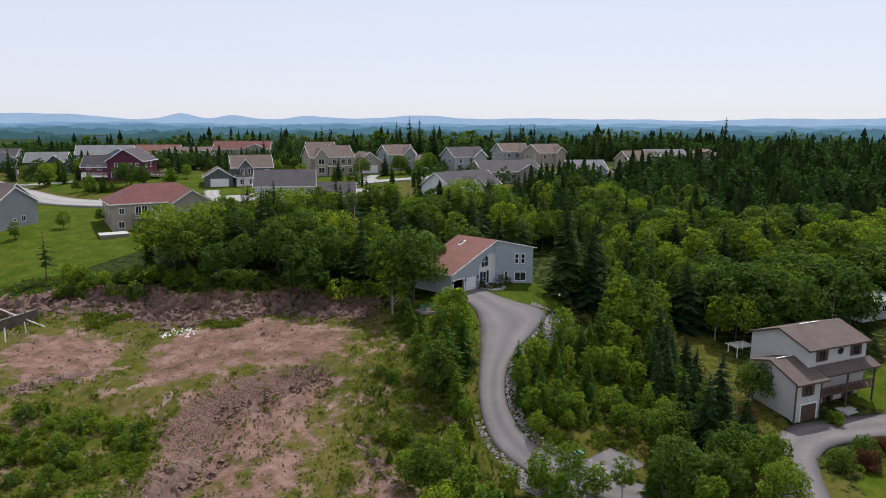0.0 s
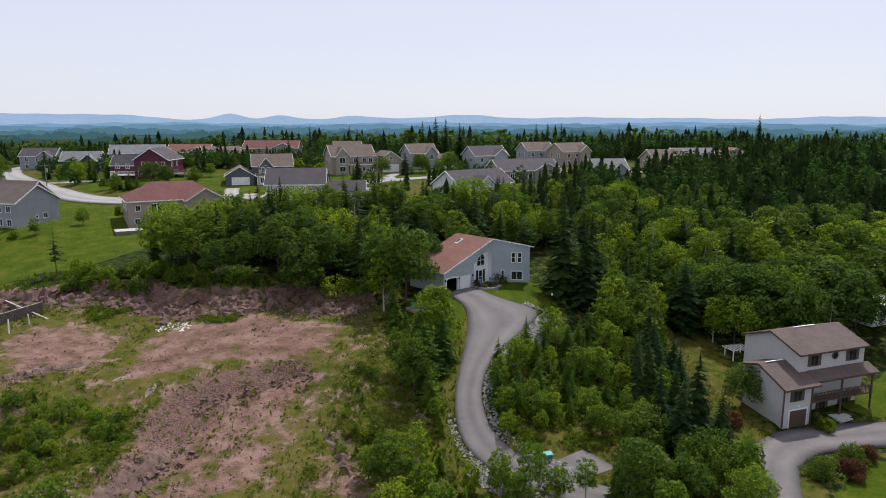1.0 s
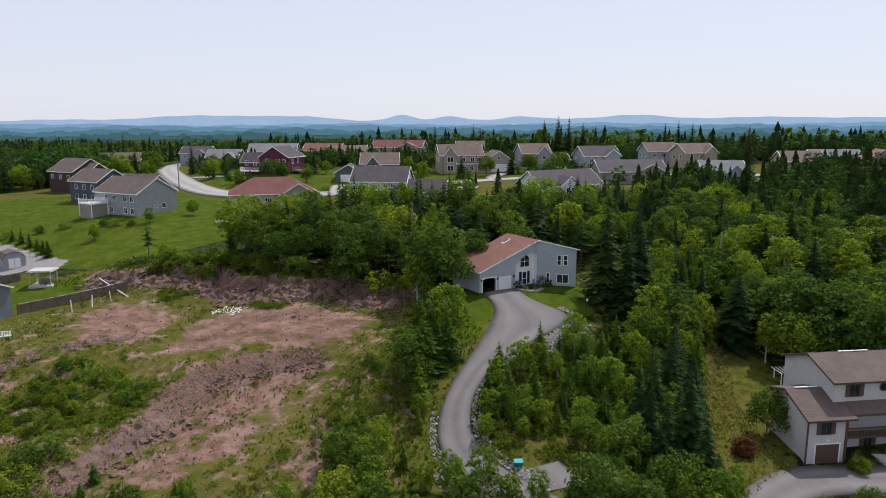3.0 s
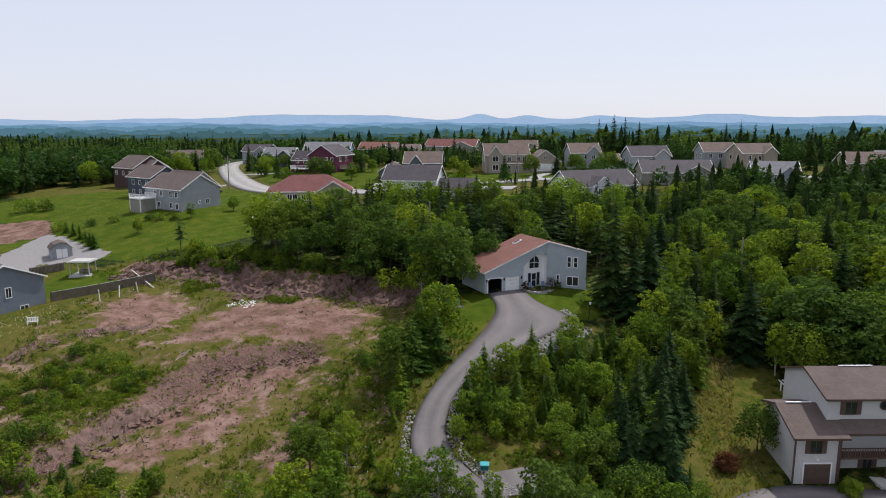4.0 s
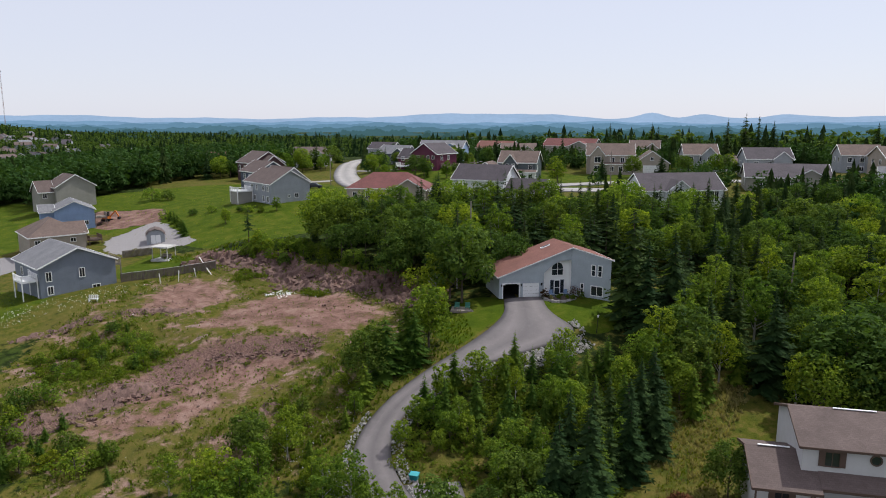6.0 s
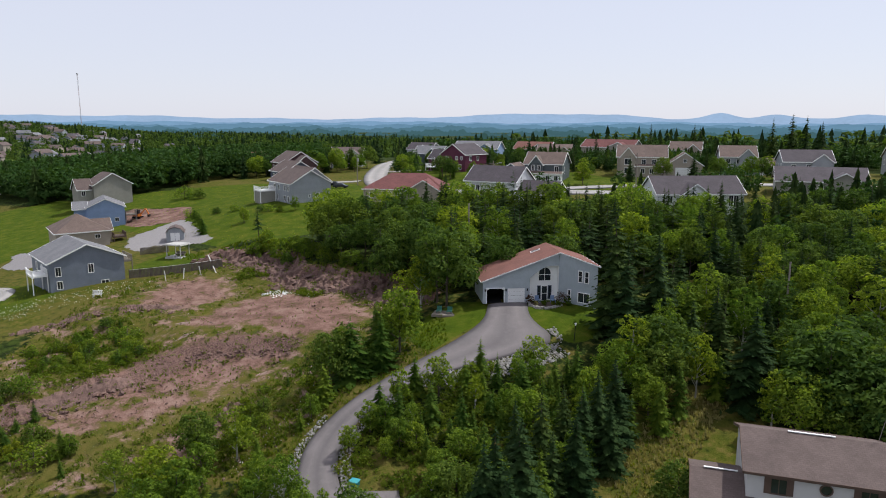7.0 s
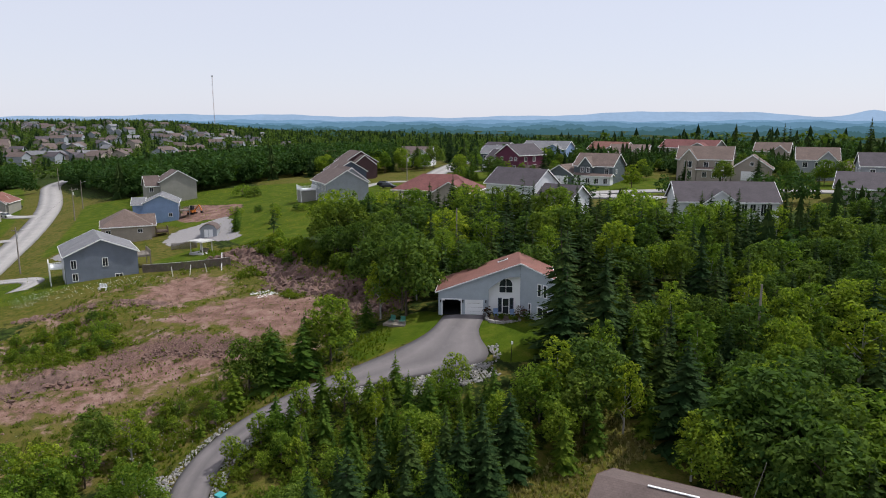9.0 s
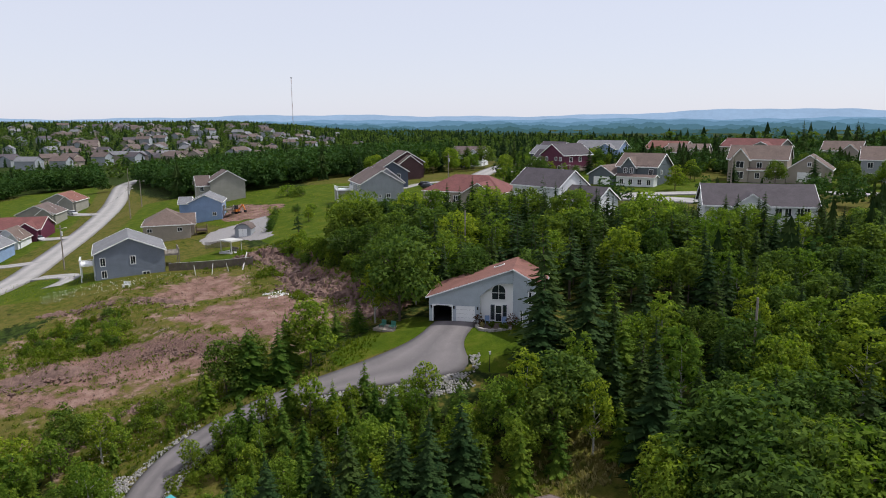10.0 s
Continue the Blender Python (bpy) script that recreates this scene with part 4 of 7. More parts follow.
    bar(bm, (2.2, 0, 2.6), (2.2, -0.2, 2.6), 0.1, 0.12, 8)
    part("wall_lamp", bm, M_TRIM, h)
    for x, y in ((-0.05, -0.05), (4.25, -0.05)):
        bm = bmesh.new()
        box(bm, x - 0.07, x + 0.07, y - 0.07, y + 0.07, -0.3, 5.1)
        part("downspout", bm, M_DECK, h)
    bm = bmesh.new()
    bar(bm, (13.6, 6.3, 9.7), (14.4, 6.9, 13.2), 0.03, 0.02, 4)
    part("aerial", bm, M_WOOD, h)
    return h


def house(label, x, y, deg, base, blocks, wall, roof, group="", trim=M_TRIM):
    """A house of gabled blocks. Each block: (x0, x1, y0, y1, eave, ridge, axis, openings[, wall])."""
    h = thing("house", pose(x, y, base, 0, 0, deg), label, "house", group)
    for b in blocks:
        full = (*b[:4], -1.2, *b[4:7])
        gable(h, full, b[8] if len(b) > 8 else wall, roof, 0.4, trim)
        openings(h, full, b[7])
    return h


def row(face, z, us, w=1.0, h=1.3):
    return [("w", face, u, z, w, h) for u in us]


main_house()
stucco_house()
hm = house("blue-grey bungalow with grey shingle roof above a walk-out basement", -68, 69.6, 84, -4.6, [(0, 12.4, 0, 13, 5.0, 7.7, "y", row("f", 3.4, (1.4, 6.7), 0.8, 1.5) + row("f", 1.0, (1.5,), 0.8, 1.3) + row("f", 0.6, (8.9,), 1.2, 0.6) + row("l", 3.4, (5, 9)) + row("r", 3.4, (4, 9)))], S_SLATE, R_GREY)
deck(hm, -2.6, -0.1, 0.6, 5.0, 3.0, 0.0, M_TRIM)
deck(hm, 12.6, 15.6, 5.5, 11.0, 3.0, 0.6, M_WOOD)
hm = house("tan bungalow with hipped brown roof and dark red deck", -105.5, 83.5, 78, -4.5, [(0, 11, 0, 13, 4.4, 7.7, "h", row("f", 3.2, (1.5, 8.5), 1.0, 0.8) + row("r", 3.2, (5, 9))), (8, 12, 3, 9, 4.2, 6.4, "x", [])], S_TAN, R_TAN)
deck(hm, 12.2, 15.0, 2, 6, 2.4, 0, M_DECK)
hm = house("light blue bungalow with grey gabled roof beside bare soil", -128.4, 99, 70, -2.5, [(0, 9, 0, 11, 4.9, 7.0, "y", row("f", 1.6, (7.0,), 0.9, 0.9) + row("r", 3.2, (3, 7))), (-3, 0, 3, 9, 4.4, 6.0, "x", [])], S_BLUE, R_GREY)
deck(hm, 9.2, 12, 1, 4.5, 2.6, 0.2, M_WOOD)
house("taupe two-storey house with brown roof at the wood's edge", -155, 111.4, 86, 0, [(0, 11, 0, 8, 5.9, 9.2, "y", []), (-4, 0, 1.5, 7, 4.8, 7.6, "x", row("f", 3.5, (1.5,)))], S_SAGE, R_BROWN)
hm = house("grey two-storey house with brown roof and big walled deck", -87.8, 134.1, 77, 3.7, [(0, 11, 0, 15.5, 5.2, 8.4, "y", row("l", 3.9, (1.8, 4.2, 8.2, 11.0), 1.1, 1.2) + row("l", 1.2, (1.8, 4.2, 9.4, 11.2), 1.1, 1.3) + row("f", 2.0, (7.2,), 1.0, 1.0) + row("f", 1.9, (5.0,), 0.5, 0.5)), (2.4, 11.6, 1.0, 13, 5.4, 9.0, "y", [])], S_GREY, R_BROWN)
deck(hm, -4.4, -0.05, 10.5, 15.4, 2.9, 0.0, M_TRIM)
bm = bmesh.new()
box(bm, -4.2, -0.05, 10.7, 15.2, -0.8, 2.6)
part("skirt_wall", bm, S_SAGE, hm)
house("navy two-storey house with brown-grey roof", -116, 152, 77, 4.2, [(0, 10, 0, 12, 5.4, 8.4, "y", row("l", 3.9, (2, 5.5, 9), 1.1, 1.2) + row("l", 1.2, (2, 5.5, 9), 1.1, 1.3) + row("f", 3.9, (3, 7)))], S_NAVY, R_BROWN)
house("maroon two-storey house with grey-brown roof", -142, 170, 77, 5.0, [(0, 12, 0, 12, 5.6, 9.2, "y", row("l", 3.9, (2, 6, 10), 1.1, 1.2)), (2, 10, -4, 0, 5.0, 8.0, "y", [])], siding("maroon_siding", (0.075, 0.038, 0.042)), R_BROWN)
hm = house("cream house with broad hipped red-brown roof and back stairs", -68.3, 141.6, 33.5, 3.0, [(0, 20, 0, 12, 5.5, 8.9, "h", row("f", 4.0, (2.0, 9.0), 0.9, 1.1) + row("f", 1.2, (1.8, 5.5), 1.0, 1.2) + row("f", 3.9, (5.2, 6.4), 1.0, 1.9) + row("f", 3.8, (8.2,), 0.5, 1.6) + row("l", 4.0, (3, 8)) + row("r", 4.0, (3, 6, 9))), (11.5, 19.4, -3.2, 4, 5.5, 7.9, "y", row("f", 1.0, (5.5,), 1.4, 0.7))], S_TAN, R_PLUM)
deck(hm, 3.8, 8.0, -2.6, -0.05, 2.7, 0.0, M_WOOD)
bm = bmesh.new()
for k in range(11):
    box(bm, 8.0 + k * 0.27, 8.3 + k * 0.27, -2.5, -1.4, 2.35 - k * 0.235, 2.45 - k * 0.235)
beam(bm, (8.0, -2.52, 3.4), (10.9, -2.52, 0.9), 0.04, 0.05)
beam(bm, (8.0, -1.38, 3.4), (10.9, -1.38, 0.9), 0.04, 0.05)
part("stairs", bm, M_TRIM, hm)
house("white house with long dark shingle roof and front gable", 1.2, 156.0, 46, 6.0, [(0, 17.2, 0, 9.4, 5.0, 8.0, "x", row("f", 3.9, (2.5, 11.4, 12.8), 0.9, 1.3) + row("f", 3.6, (14.6, 15.6), 0.8, 2.0) + row("f", 1.0, (8.2, 13), 1.1, 1.3) + row("r", 3.8, (3, 7))), (4.4, 9.6, -1.4, 4, 5.0, 6.9, "y", row("f", 3.8, (2.0, 3.3), 0.9, 1.3))], S_WHITE, R_DARK)
house("dark green house with taupe roof, garage and white porch", -67, 194, 20, 7.4, [(7.5, 18.6, 0, 10, 5.3, 8.4, "x", row("r", 3.8, (3,), 0.8, 1.0) + row("f", 3.9, (9.5,))), (9.3, 13.0, -0.8, 4, 5.3, 7.6, "y", row("f", 4.2, (1.0, 2.7), 0.8, 1.3)), (0, 7.6, -1.6, 7, 2.9, 5.2, "y", [("g", "f", 4.0, 0, 4.6, 2.2)]), (8.5, 18.8, -2.4, 0, 2.7, 3.2, "x", row("f", 1.4, (1.5, 4, 6.5, 9)), S_WHITE)], S_GREEN, R_TAN)
house("white house with dark roof behind the trees", -40.2, 147.2, 10, 6.3, [(0, 12.4, 0, 9, 5.6, 8.6, "x", row("f", 3.8, (2, 3.2), 0.8, 1.8) + row("r", 3.5, (4.5,))), (12.4, 21, 0.5, 7.5, 3.4, 5.8, "x", [])], S_WHITE, R_DARK)
house("tan and stone two-storey house with porch and double garage", -42, 218.5, 27, 9.2, [(0, 14, 0, 10, 5.4, 8.6, "x", row("f", 3.9, (7.6, 10.5, 12.6), 1.1, 1.3) + row("l", 3.9, (3, 7))), (1.0, 5.2, -1.2, 5, 5.4, 8.0, "y", row("f", 4.0, (2.1,), 1.8, 1.6) + row("f", 1.3, (2.1,), 1.8, 1.6)), (14.2, 24, -1, 8, 3.2, 6.6, "y", [("g", "f", 5.0, 0, 5.0, 2.3)] + row("f", 4.4, (4.9,), 0.8, 0.9)), (5.4, 14, -1.6, 0, 2.7, 3.1, "x", row("f", 1.3, (2, 4.5, 7)))], S_TAN, R_TAN)
house("grey two-storey house with brown roof and side garage", -19.5, 240, 28, 9.2, [(0, 10, 0, 10, 5.4, 8.4, "x", row("f", 4.0, (2, 5, 8), 1.1, 1.3) + row("f", 1.3, (2, 5, 8)) + row("l", 3.8, (4,))), (5, 9.4, -1.2, 4, 5.4, 7.6, "y", row("f", 4.0, (2.2,))), (10, 17, 0, 8, 2.9, 4.8, "x", [("g", "f", 3.6, 0, 4.6, 2.2)])], S_GREY, R_TAN)
hm = house("plum house with grey roof and white porch on the slope", -97, 200.5, 4, 8.8, [(0, 10, 0, 12, 5.4, 8.6, "y", row("f", 4.2, (2.6, 6.6, 8.6), 0.8, 1.0) + row("f", 1.4, (1.6, 4.0, 8), 0.9, 1.5) + row("l", 4.0, (3, 6)) + row("r", 4.0, (3, 7))), (-9, 0, 4.5, 11, 3.6, 6.4, "x", row("f", 3.2, (2, 5)))], S_PLUM, R_DARK)
deck(hm, -8, 0, 1.5, 4.4, 0.9, 0.0, M_TRIM)
deck(hm, 10.2, 14, 2, 7, 1.2, 0.0, M_WOOD)
FAR_HOUSES = [
    (-118, 243, 20, 18, 10, 5.5, S_BLUE, R_GREY), (-131, 229, 15, 12, 9, 4.6, S_NAVY, R_GREY), (-166, 217, 40, 13, 10, 5.4, S_WHITE, R_BROWN), (-112, 272, 10, 16, 10, 4.5, S_TAN, R_RED),
    (-95, 265, 30, 14, 12, 3.6, S_TAN, R_TAN), (-82, 282, 5, 22, 10, 5.5, S_SAGE, R_PLUM), (-50, 284, 20, 11, 9, 5.4, S_TAN, R_TAN), (8, 228, 30, 12, 9, 5.4, S_GREY, R_DARK),
    (26, 260, 25, 11, 9, 5.4, S_GREY, R_TAN), (38, 252, 35, 12, 9, 5.2, S_TAN, R_TAN), (19, 198, 20, 18, 12, 3.4, S_SAGE, R_DARK), (42, 205, 10, 11, 9, 3.2, S_GREY, R_GREY),
    (66, 232, 15, 12, 10, 3.8, S_TAN, R_TAN), (76, 240, 10, 14, 9, 3.8, S_GREY, R_GREY), (86, 232, 0, 9, 9, 4.6, S_TAN, R_RED), (-168, 262, 10, 13, 9, 5.2, S_GREY, R_DARK), (-205, 200, 60, 14, 11, 4.8, S_TAN, R_RED),
    (-132, 47, 70, 10, 12, 4.6, S_BLUE, R_GREY), (-142, 38, 70, 11, 12, 5.0, S_TAN, R_BROWN), (-162, 56, 70, 14, 12, 4.4, S_PLUM, R_PLUM), (-190, 62, 70, 12, 12, 4.6, S_SAGE, R_BROWN), (-215, 70, 65, 12, 12, 5.0, S_SAGE, R_RED), (-118, 36, 70, 11, 12, 4.6, S_TAN, R_BROWN),
    (-152, 54, 70, 7, 8, 3.2, S_WHITE, R_TAN), (-345, 128, 70, 10, 10, 5.0, S_BLUE, R_GREY),
]
for x, y, deg, w, d, e, wall, roof in FAR_HOUSES:
    z = float(level(x, y)) - 0.1
    items = row("f", e - 1.5, (w * 0.2, w * 0.5, w * 0.8)) + row("l", e - 1.5, (d * 0.3, d * 0.7)) + (row("f", 1.3, (w * 0.2, w * 0.5)) if e > 4 else []) + ([("g", "f", w * 0.8, 0, 2.6, 2.2)] if e > 4 else [])
    c = Vector((math.cos(radians(deg)), math.sin(radians(deg)))) * (w / 2)
    house("suburban house with " + {"red": "red", "brown": "brown", "grey": "grey", "dark": "dark", "tan": "tan-brown", "maroon": "maroon"}[roof.name.split("_")[0]] + " shingle roof and " + wall.name.replace("_", " "), x - c.x, y - c.y, deg, z, [(0, w, 0, d, e, e + 2.8, "x" if w > d else "y", items), (w * 0.55, w * 0.95, -1.2, d / 2, e, e + 1.9, "y", [])], wall, roof, "houses of the suburb")


# ---- trees ----
def needles(h, r, seed, levels=17, arms=9, droop=0.35, bare=0.06, ragged=0.3, spray=0.75):
    """The boughs of a conifer: tiers of drooping sprays, uneven, narrowing to a leader."""
    rnd = random.Random(seed)
    v, f = [], []
    for i in range(levels):
        k = i / (levels - 1)
        z = h * (bare + (0.97 - bare) * k ** 0.9)
        reach = r * (1 - k) ** 0.85 * (1 + 0.12 * math.sin(i * 2.1)) + 0.01 * h
        n = max(4, int(arms * (0.55 + 0.45 * (1 - k))))
        turn = rnd.random() * 6.28
        for j in range(n):
            a = turn + j * math.tau / n + rnd.uniform(-0.25, 0.25)
            s = reach * rnd.uniform(1 - ragged, 1.12)
            zz = z + rnd.uniform(-0.03, 0.03) * h
            d = s * droop * rnd.uniform(0.6, 1.3)
            ca, sa = math.cos(a), math.sin(a)
            w = s * 0.19 + 0.006 * h
            b = len(v)
            for q, zq, wq in ((0.0, 0.14 * s, 0.005 * h), (0.4, -0.15 * d, w), (0.75, -0.6 * d, w * 0.8)):
                x, y = ca * s * q, sa * s * q
                v.extend([(x - sa * wq, y + ca * wq, zz + zq - 0.12 * wq - 0.1 * d), (x, y, zz + zq), (x + sa * wq, y - ca * wq, zz + zq - 0.12 * wq - 0.1 * d)])
            v.append((ca * s, sa * s, zz - d * 0.85))
            for q in (0, 3):
                f.extend([(b + q, b + q + 1, b + q + 4, b + q + 3), (b + q + 1, b + q + 2, b + q + 5, b + q + 4)])
            f.extend([(b + 6, b + 7, b + 9), (b + 7, b + 8, b + 9)])
            for q in (0.45, 0.7, 0.92):
                for sd in (-1, 1):
                    if rnd.random() < spray:
                        x, y = ca * s * q, sa * s * q
                        tx, ty = ca * 0.5 - sd * sa * 0.85, sa * 0.5 + sd * ca * 0.85
                        ln = w * rnd.uniform(0.9, 1.7)
                        z1 = zz - 0.25 * d - 0.5 * d * (q - 0.4)
                        c = len(v)
                        v.extend([(x, y, z1 + 0.1 * w), (x + tx * ln * 0.6 - ty * 0.1 * w, y + ty * ln * 0.6 + tx * 0.15 * w, z1 - 0.04 * ln), (x + tx * ln, y + ty * ln, z1 - 0.3 * ln), (x + tx * ln * 0.5 + ty * 0.2 * w, y + ty * ln * 0.5 - tx * 0.2 * w, z1 - 0.22 * ln)])
                        f.append((c, c + 1, c + 2, c + 3))
    c = len(v)
    v.extend([(-0.006 * h, 0, h * 0.93), (0.006 * h, 0.002 * h, h * 0.93), (0, 0.006 * h, h * 0.93), (0, 0, h * 1.02)])
    f.extend([(c, c + 1, c + 3), (c + 1, c + 2, c + 3), (c + 2, c, c + 3)])
    return v, f


def leaves(h, r, seed, count=3000, size=0.22, lobes=30, low=0.22, open_=0.0):
    """A broadleaf crown: small leaf sprays over the clumps of an uneven dome, with gaps between."""
    pick = np.random.RandomState(seed)
    k = (np.arange(lobes) + 0.5) / lobes
    turn = np.arange(lobes) * 2.4 + pick.uniform(-0.5, 0.5, lobes)
    up = -0.5 + 1.46 * k
    reach = pick.uniform(0.52, 0.88, lobes) * (1 + 0.16 * np.sin(2 * turn + seed))
    mid = h * (low + (1 - low) * 0.42)
    tall = np.where(up > 0, (h - mid) * 0.92, (mid - h * low) * 1.1)
    flat = np.sqrt(1 - up * up) * r * reach
    heads = np.stack([np.cos(turn) * flat, np.sin(turn) * flat, mid + up * tall * (0.62 + 0.38 * reach)], -1)
    wide = r * pick.uniform(0.24, 0.44, lobes) * (1.12 - 0.4 * k)
    own = pick.choice(lobes, count, p=wide ** 2 / (wide ** 2).sum())
    a, c = pick.rand(count) * math.tau, pick.uniform(-0.55, 1, count)
    s = np.sqrt(1 - c * c)
    n = np.stack([s * np.cos(a), s * np.sin(a), c], -1)
    d = wide[own] * (1 - np.abs(pick.normal(0, 0.16 + open_, count))) * pick.uniform(0.85, 1.25, count)
    p = heads[own] + n * d[:, None] * np.array((1, 1, 0.72))
    core = pick.rand(count) < 0.1
    p[core] = np.array((0, 0, mid)) + (p[core] - np.array((0, 0, mid))) * pick.uniform(0.3, 0.8, (core.sum(), 1))
    n = n * 0.7 + np.array((0, 0, 0.45)) + pick.normal(0, 0.38, (count, 3))
    n /= np.linalg.norm(n, axis=1)[:, None]
    t = np.cross(n, pick.normal(0, 1, (count, 3)))
    t /= np.linalg.norm(t, axis=1)[:, None]
    b = np.cross(n, t)
    z = (size * pick.uniform(0.6, 1.4, count))[:, None]
    v = np.stack([p - t * z * 0.8 + b * z * 0.5, p + t * z * 0.95 - n * z * 0.15, p - t * z * 0.55 - b * z * 0.65], 1).reshape(-1, 3)
    f = np.arange(count * 3).reshape(-1, 3)
    return v.tolist(), f.tolist(), [tuple(q) for q in heads[::max(1, lobes // 9)]]


def spire(seed, tiers=9, arms=6, slim=0.16):
    """A conifer for far woods: ragged stars of boughs, tier over tier, one unit tall."""
    rnd = random.Random(seed)
    v, f = [], []
    for i in range(tiers):
        k = i / tiers
        out = slim * (1 - k) ** 0.72 * rnd.uniform(0.7, 1.2) + 0.015
        b, turn = len(v), rnd.random() * 6.28
        v.append((0, 0, 0.1 + 0.9 * (k + 1.25 / tiers) if i < tiers - 1 else 1.02))
        for j in range(2 * arms):
            q = out * (rnd.uniform(0.75, 1.2) if j % 2 else rnd.uniform(0.25, 0.5))
            a = turn + j * math.pi / arms
            v.append((math.cos(a) * q, math.sin(a) * q, 0.06 + 0.9 * k + rnd.uniform(-0.02, 0.02) - 0.25 * q))
        f.extend((b, b + 1 + j, b + 1 + (j + 1) % (2 * arms)) for j in range(2 * arms))
    return v, f


def trunk(h, r, limbs=(), lean=0.0, seed=0):
    rnd = random.Random(seed)
    bm = bmesh.new()
    pts = [Vector((0, 0, -0.6))] + [Vector((rnd.gauss(0, 0.02) * h * k + lean * k, rnd.gauss(0, 0.02) * h * k, h * 0.9 * k)) for k in (0.3, 0.6, 1.0)]
    for i in range(3):
        bar(bm, pts[i], pts[i + 1], r * (1 - 0.3 * i), r * (0.7 - 0.3 * i) if i < 2 else 0.02, 6)
    for x, y, z in limbs:
        z0 = max(h * 0.2, z - h * 0.22)
        bar(bm, (0, 0, z0), (x, y, z), r * 0.4, 0.02, 4)
    me = bpy.data.meshes.new("trunk")
    bm.to_mesh(me)
    bm.free()
    return me


TREES = {}


def breed(kind, n, make):
    for i in range(n):
        TREES.setdefault(kind, []).append(make(i))


def conifer(i, h, r, material, **kw):
    v, f = needles(h, r, 100 + i * 7 + int(h * 10), **kw)
    tm = trunk(h, h * 0.013 + 0.05, seed=i)
    tm.materials.append(M_BARK)
    return tm, mesh_of("crown", v, f, material), h


def broad(i, h, r, material, bark=M_BARK, **kw):
    v, f, limbs = leaves(h, r, 500 + i * 11 + int(h * 10), **kw)
    tm = trunk(h * 0.8, h * 0.012 + 0.05, limbs[:8], seed=i)
    tm.materials.append(bark)
    return tm, mesh_of("crown", v, f, material), h


breed("spruce", 4, lambda i: conifer(i, 10, (2.0, 2.3, 1.8, 2.6)[i], M_SPRUCE, levels=22, arms=12, ragged=0.36))
breed("fir", 4, lambda i: conifer(i + 10, 7, (1.7, 1.9, 1.5, 2.1)[i], M_FIR, levels=17, arms=11, ragged=0.34))
breed("pine", 2, lambda i: conifer(i + 20, 9, (2.4, 2.0)[i], M_SPRUCE, levels=10, arms=7, droop=0.1, bare=0.35, ragged=0.45))
breed("maple", 6, lambda i: broad(i, 9, (3.4, 3.0, 3.8, 3.2, 2.8, 3.6)[i], (M_LEAF, M_LEAF, M_LIME, M_LEAF, M_LIME, M_LEAF)[i], count=(3200, 2800, 3600, 3000, 2600, 3400)[i], size=0.235, lobes=(34, 28, 40, 30, 26, 36)[i], low=0.14))
breed("birch", 3, lambda i: broad(i + 10, 9, (2.2, 2.5, 2.0)[i], M_LIME, M_BIRCH, count=1700, size=0.2, lobes=34, open_=0.2, low=0.16))
breed("sapling", 3, lambda i: broad(i + 20, 5, (1.7, 1.5, 2.0)[i], M_LIME, count=1300, size=0.17, lobes=24, low=0.04, open_=0.08))
breed("bush", 4, lambda i: broad(i + 30, 2.2, (1.3, 1.6, 1.2, 1.8)[i], (M_LEAF, M_LIME, M_WEED, M_LIME)[i], count=800, size=0.13, lobes=18, low=-0.1, open_=0.06))
KINDS = {
    "spruce": ("spruce_tree", "tall dark green spruce with drooping ragged boughs", "conifer"),
    "fir": ("fir_tree", "young mid-green fir with dense pointed crown", "conifer"),
    "pine": ("pine_tree", "thin dark pine with bare lower trunk", "conifer"),
    "maple": ("maple_tree", "leafy green broadleaf tree with a rounded lobed crown", "tree"),
    "birch": ("birch_tree", "slender light green birch with pale bark", "tree"),
    "sapling": ("young_tree", "bright green young broadleaf tree with low branches", "tree"),
    "bush": ("bush", "low rounded green bush with loose leaves", "shrub"),
}
BUILT = []


def plant(kind, x, y, h, seed, wide=1.0, label="", group="trees of the wood"):
    """One tree on the land: an empty at its foot, trunk and crown under it."""
    tm, cm, h0 = TREES[kind][seed % len(TREES[kind])]
    s = h / h0
    name, text, cat = KINDS[kind]
    z = float(level(x, y))
    ob = thing(name, Matrix.Translation((x, y, z - 0.05)) @ pose(0, 0, 0, 0, 0, seed * 77 % 360) @ Matrix.Diagonal((s * wide, s * wide, s, 1)), label or text, cat, group)
    part("trunk", tm, None, ob)
    part("crown", cm, None, ob)
    BUILT.append((x, y, h * 0.2 * wide))
    return ob


# marked trees
plant("spruce", 19.3, 107.5, 16.5, 1, 1.0, "very tall broad dark spruce beside the grey house")
plant("spruce", 22.5, 104.5, 13.5, 2, 1.1)
plant("spruce", 24.0, 109.5, 14, 3, 1.0)
plant("spruce", 30.5, 72.5, 11.0, 0, 1.3, "tall dark spruce near the stucco house")
plant("maple", -4.5, 101.8, 13.0, 3, 0.95, "tall maple shading the lawn by the garage")
plant("maple", -8.0, 103.5, 12.0, 1, 0.9)
plant("birch", -7.5, 99.5, 9.0, 0)
plant("maple", 1.2, 86.8, 8.8, 4, 1.05, "light green maple beside the driveway")
plant("fir", -0.5, 84.5, 7.4, 1, 1.2)
plant("fir", 2.4, 82.6, 7.4, 2, 1.3)
plant("fir", 0.4, 79.6, 7.6, 3, 1.4)
plant("maple", -0.6, 77.2, 7.2, 0, 0.95)
plant("maple", -2.6, 81.0, 6.0, 1, 0.9)
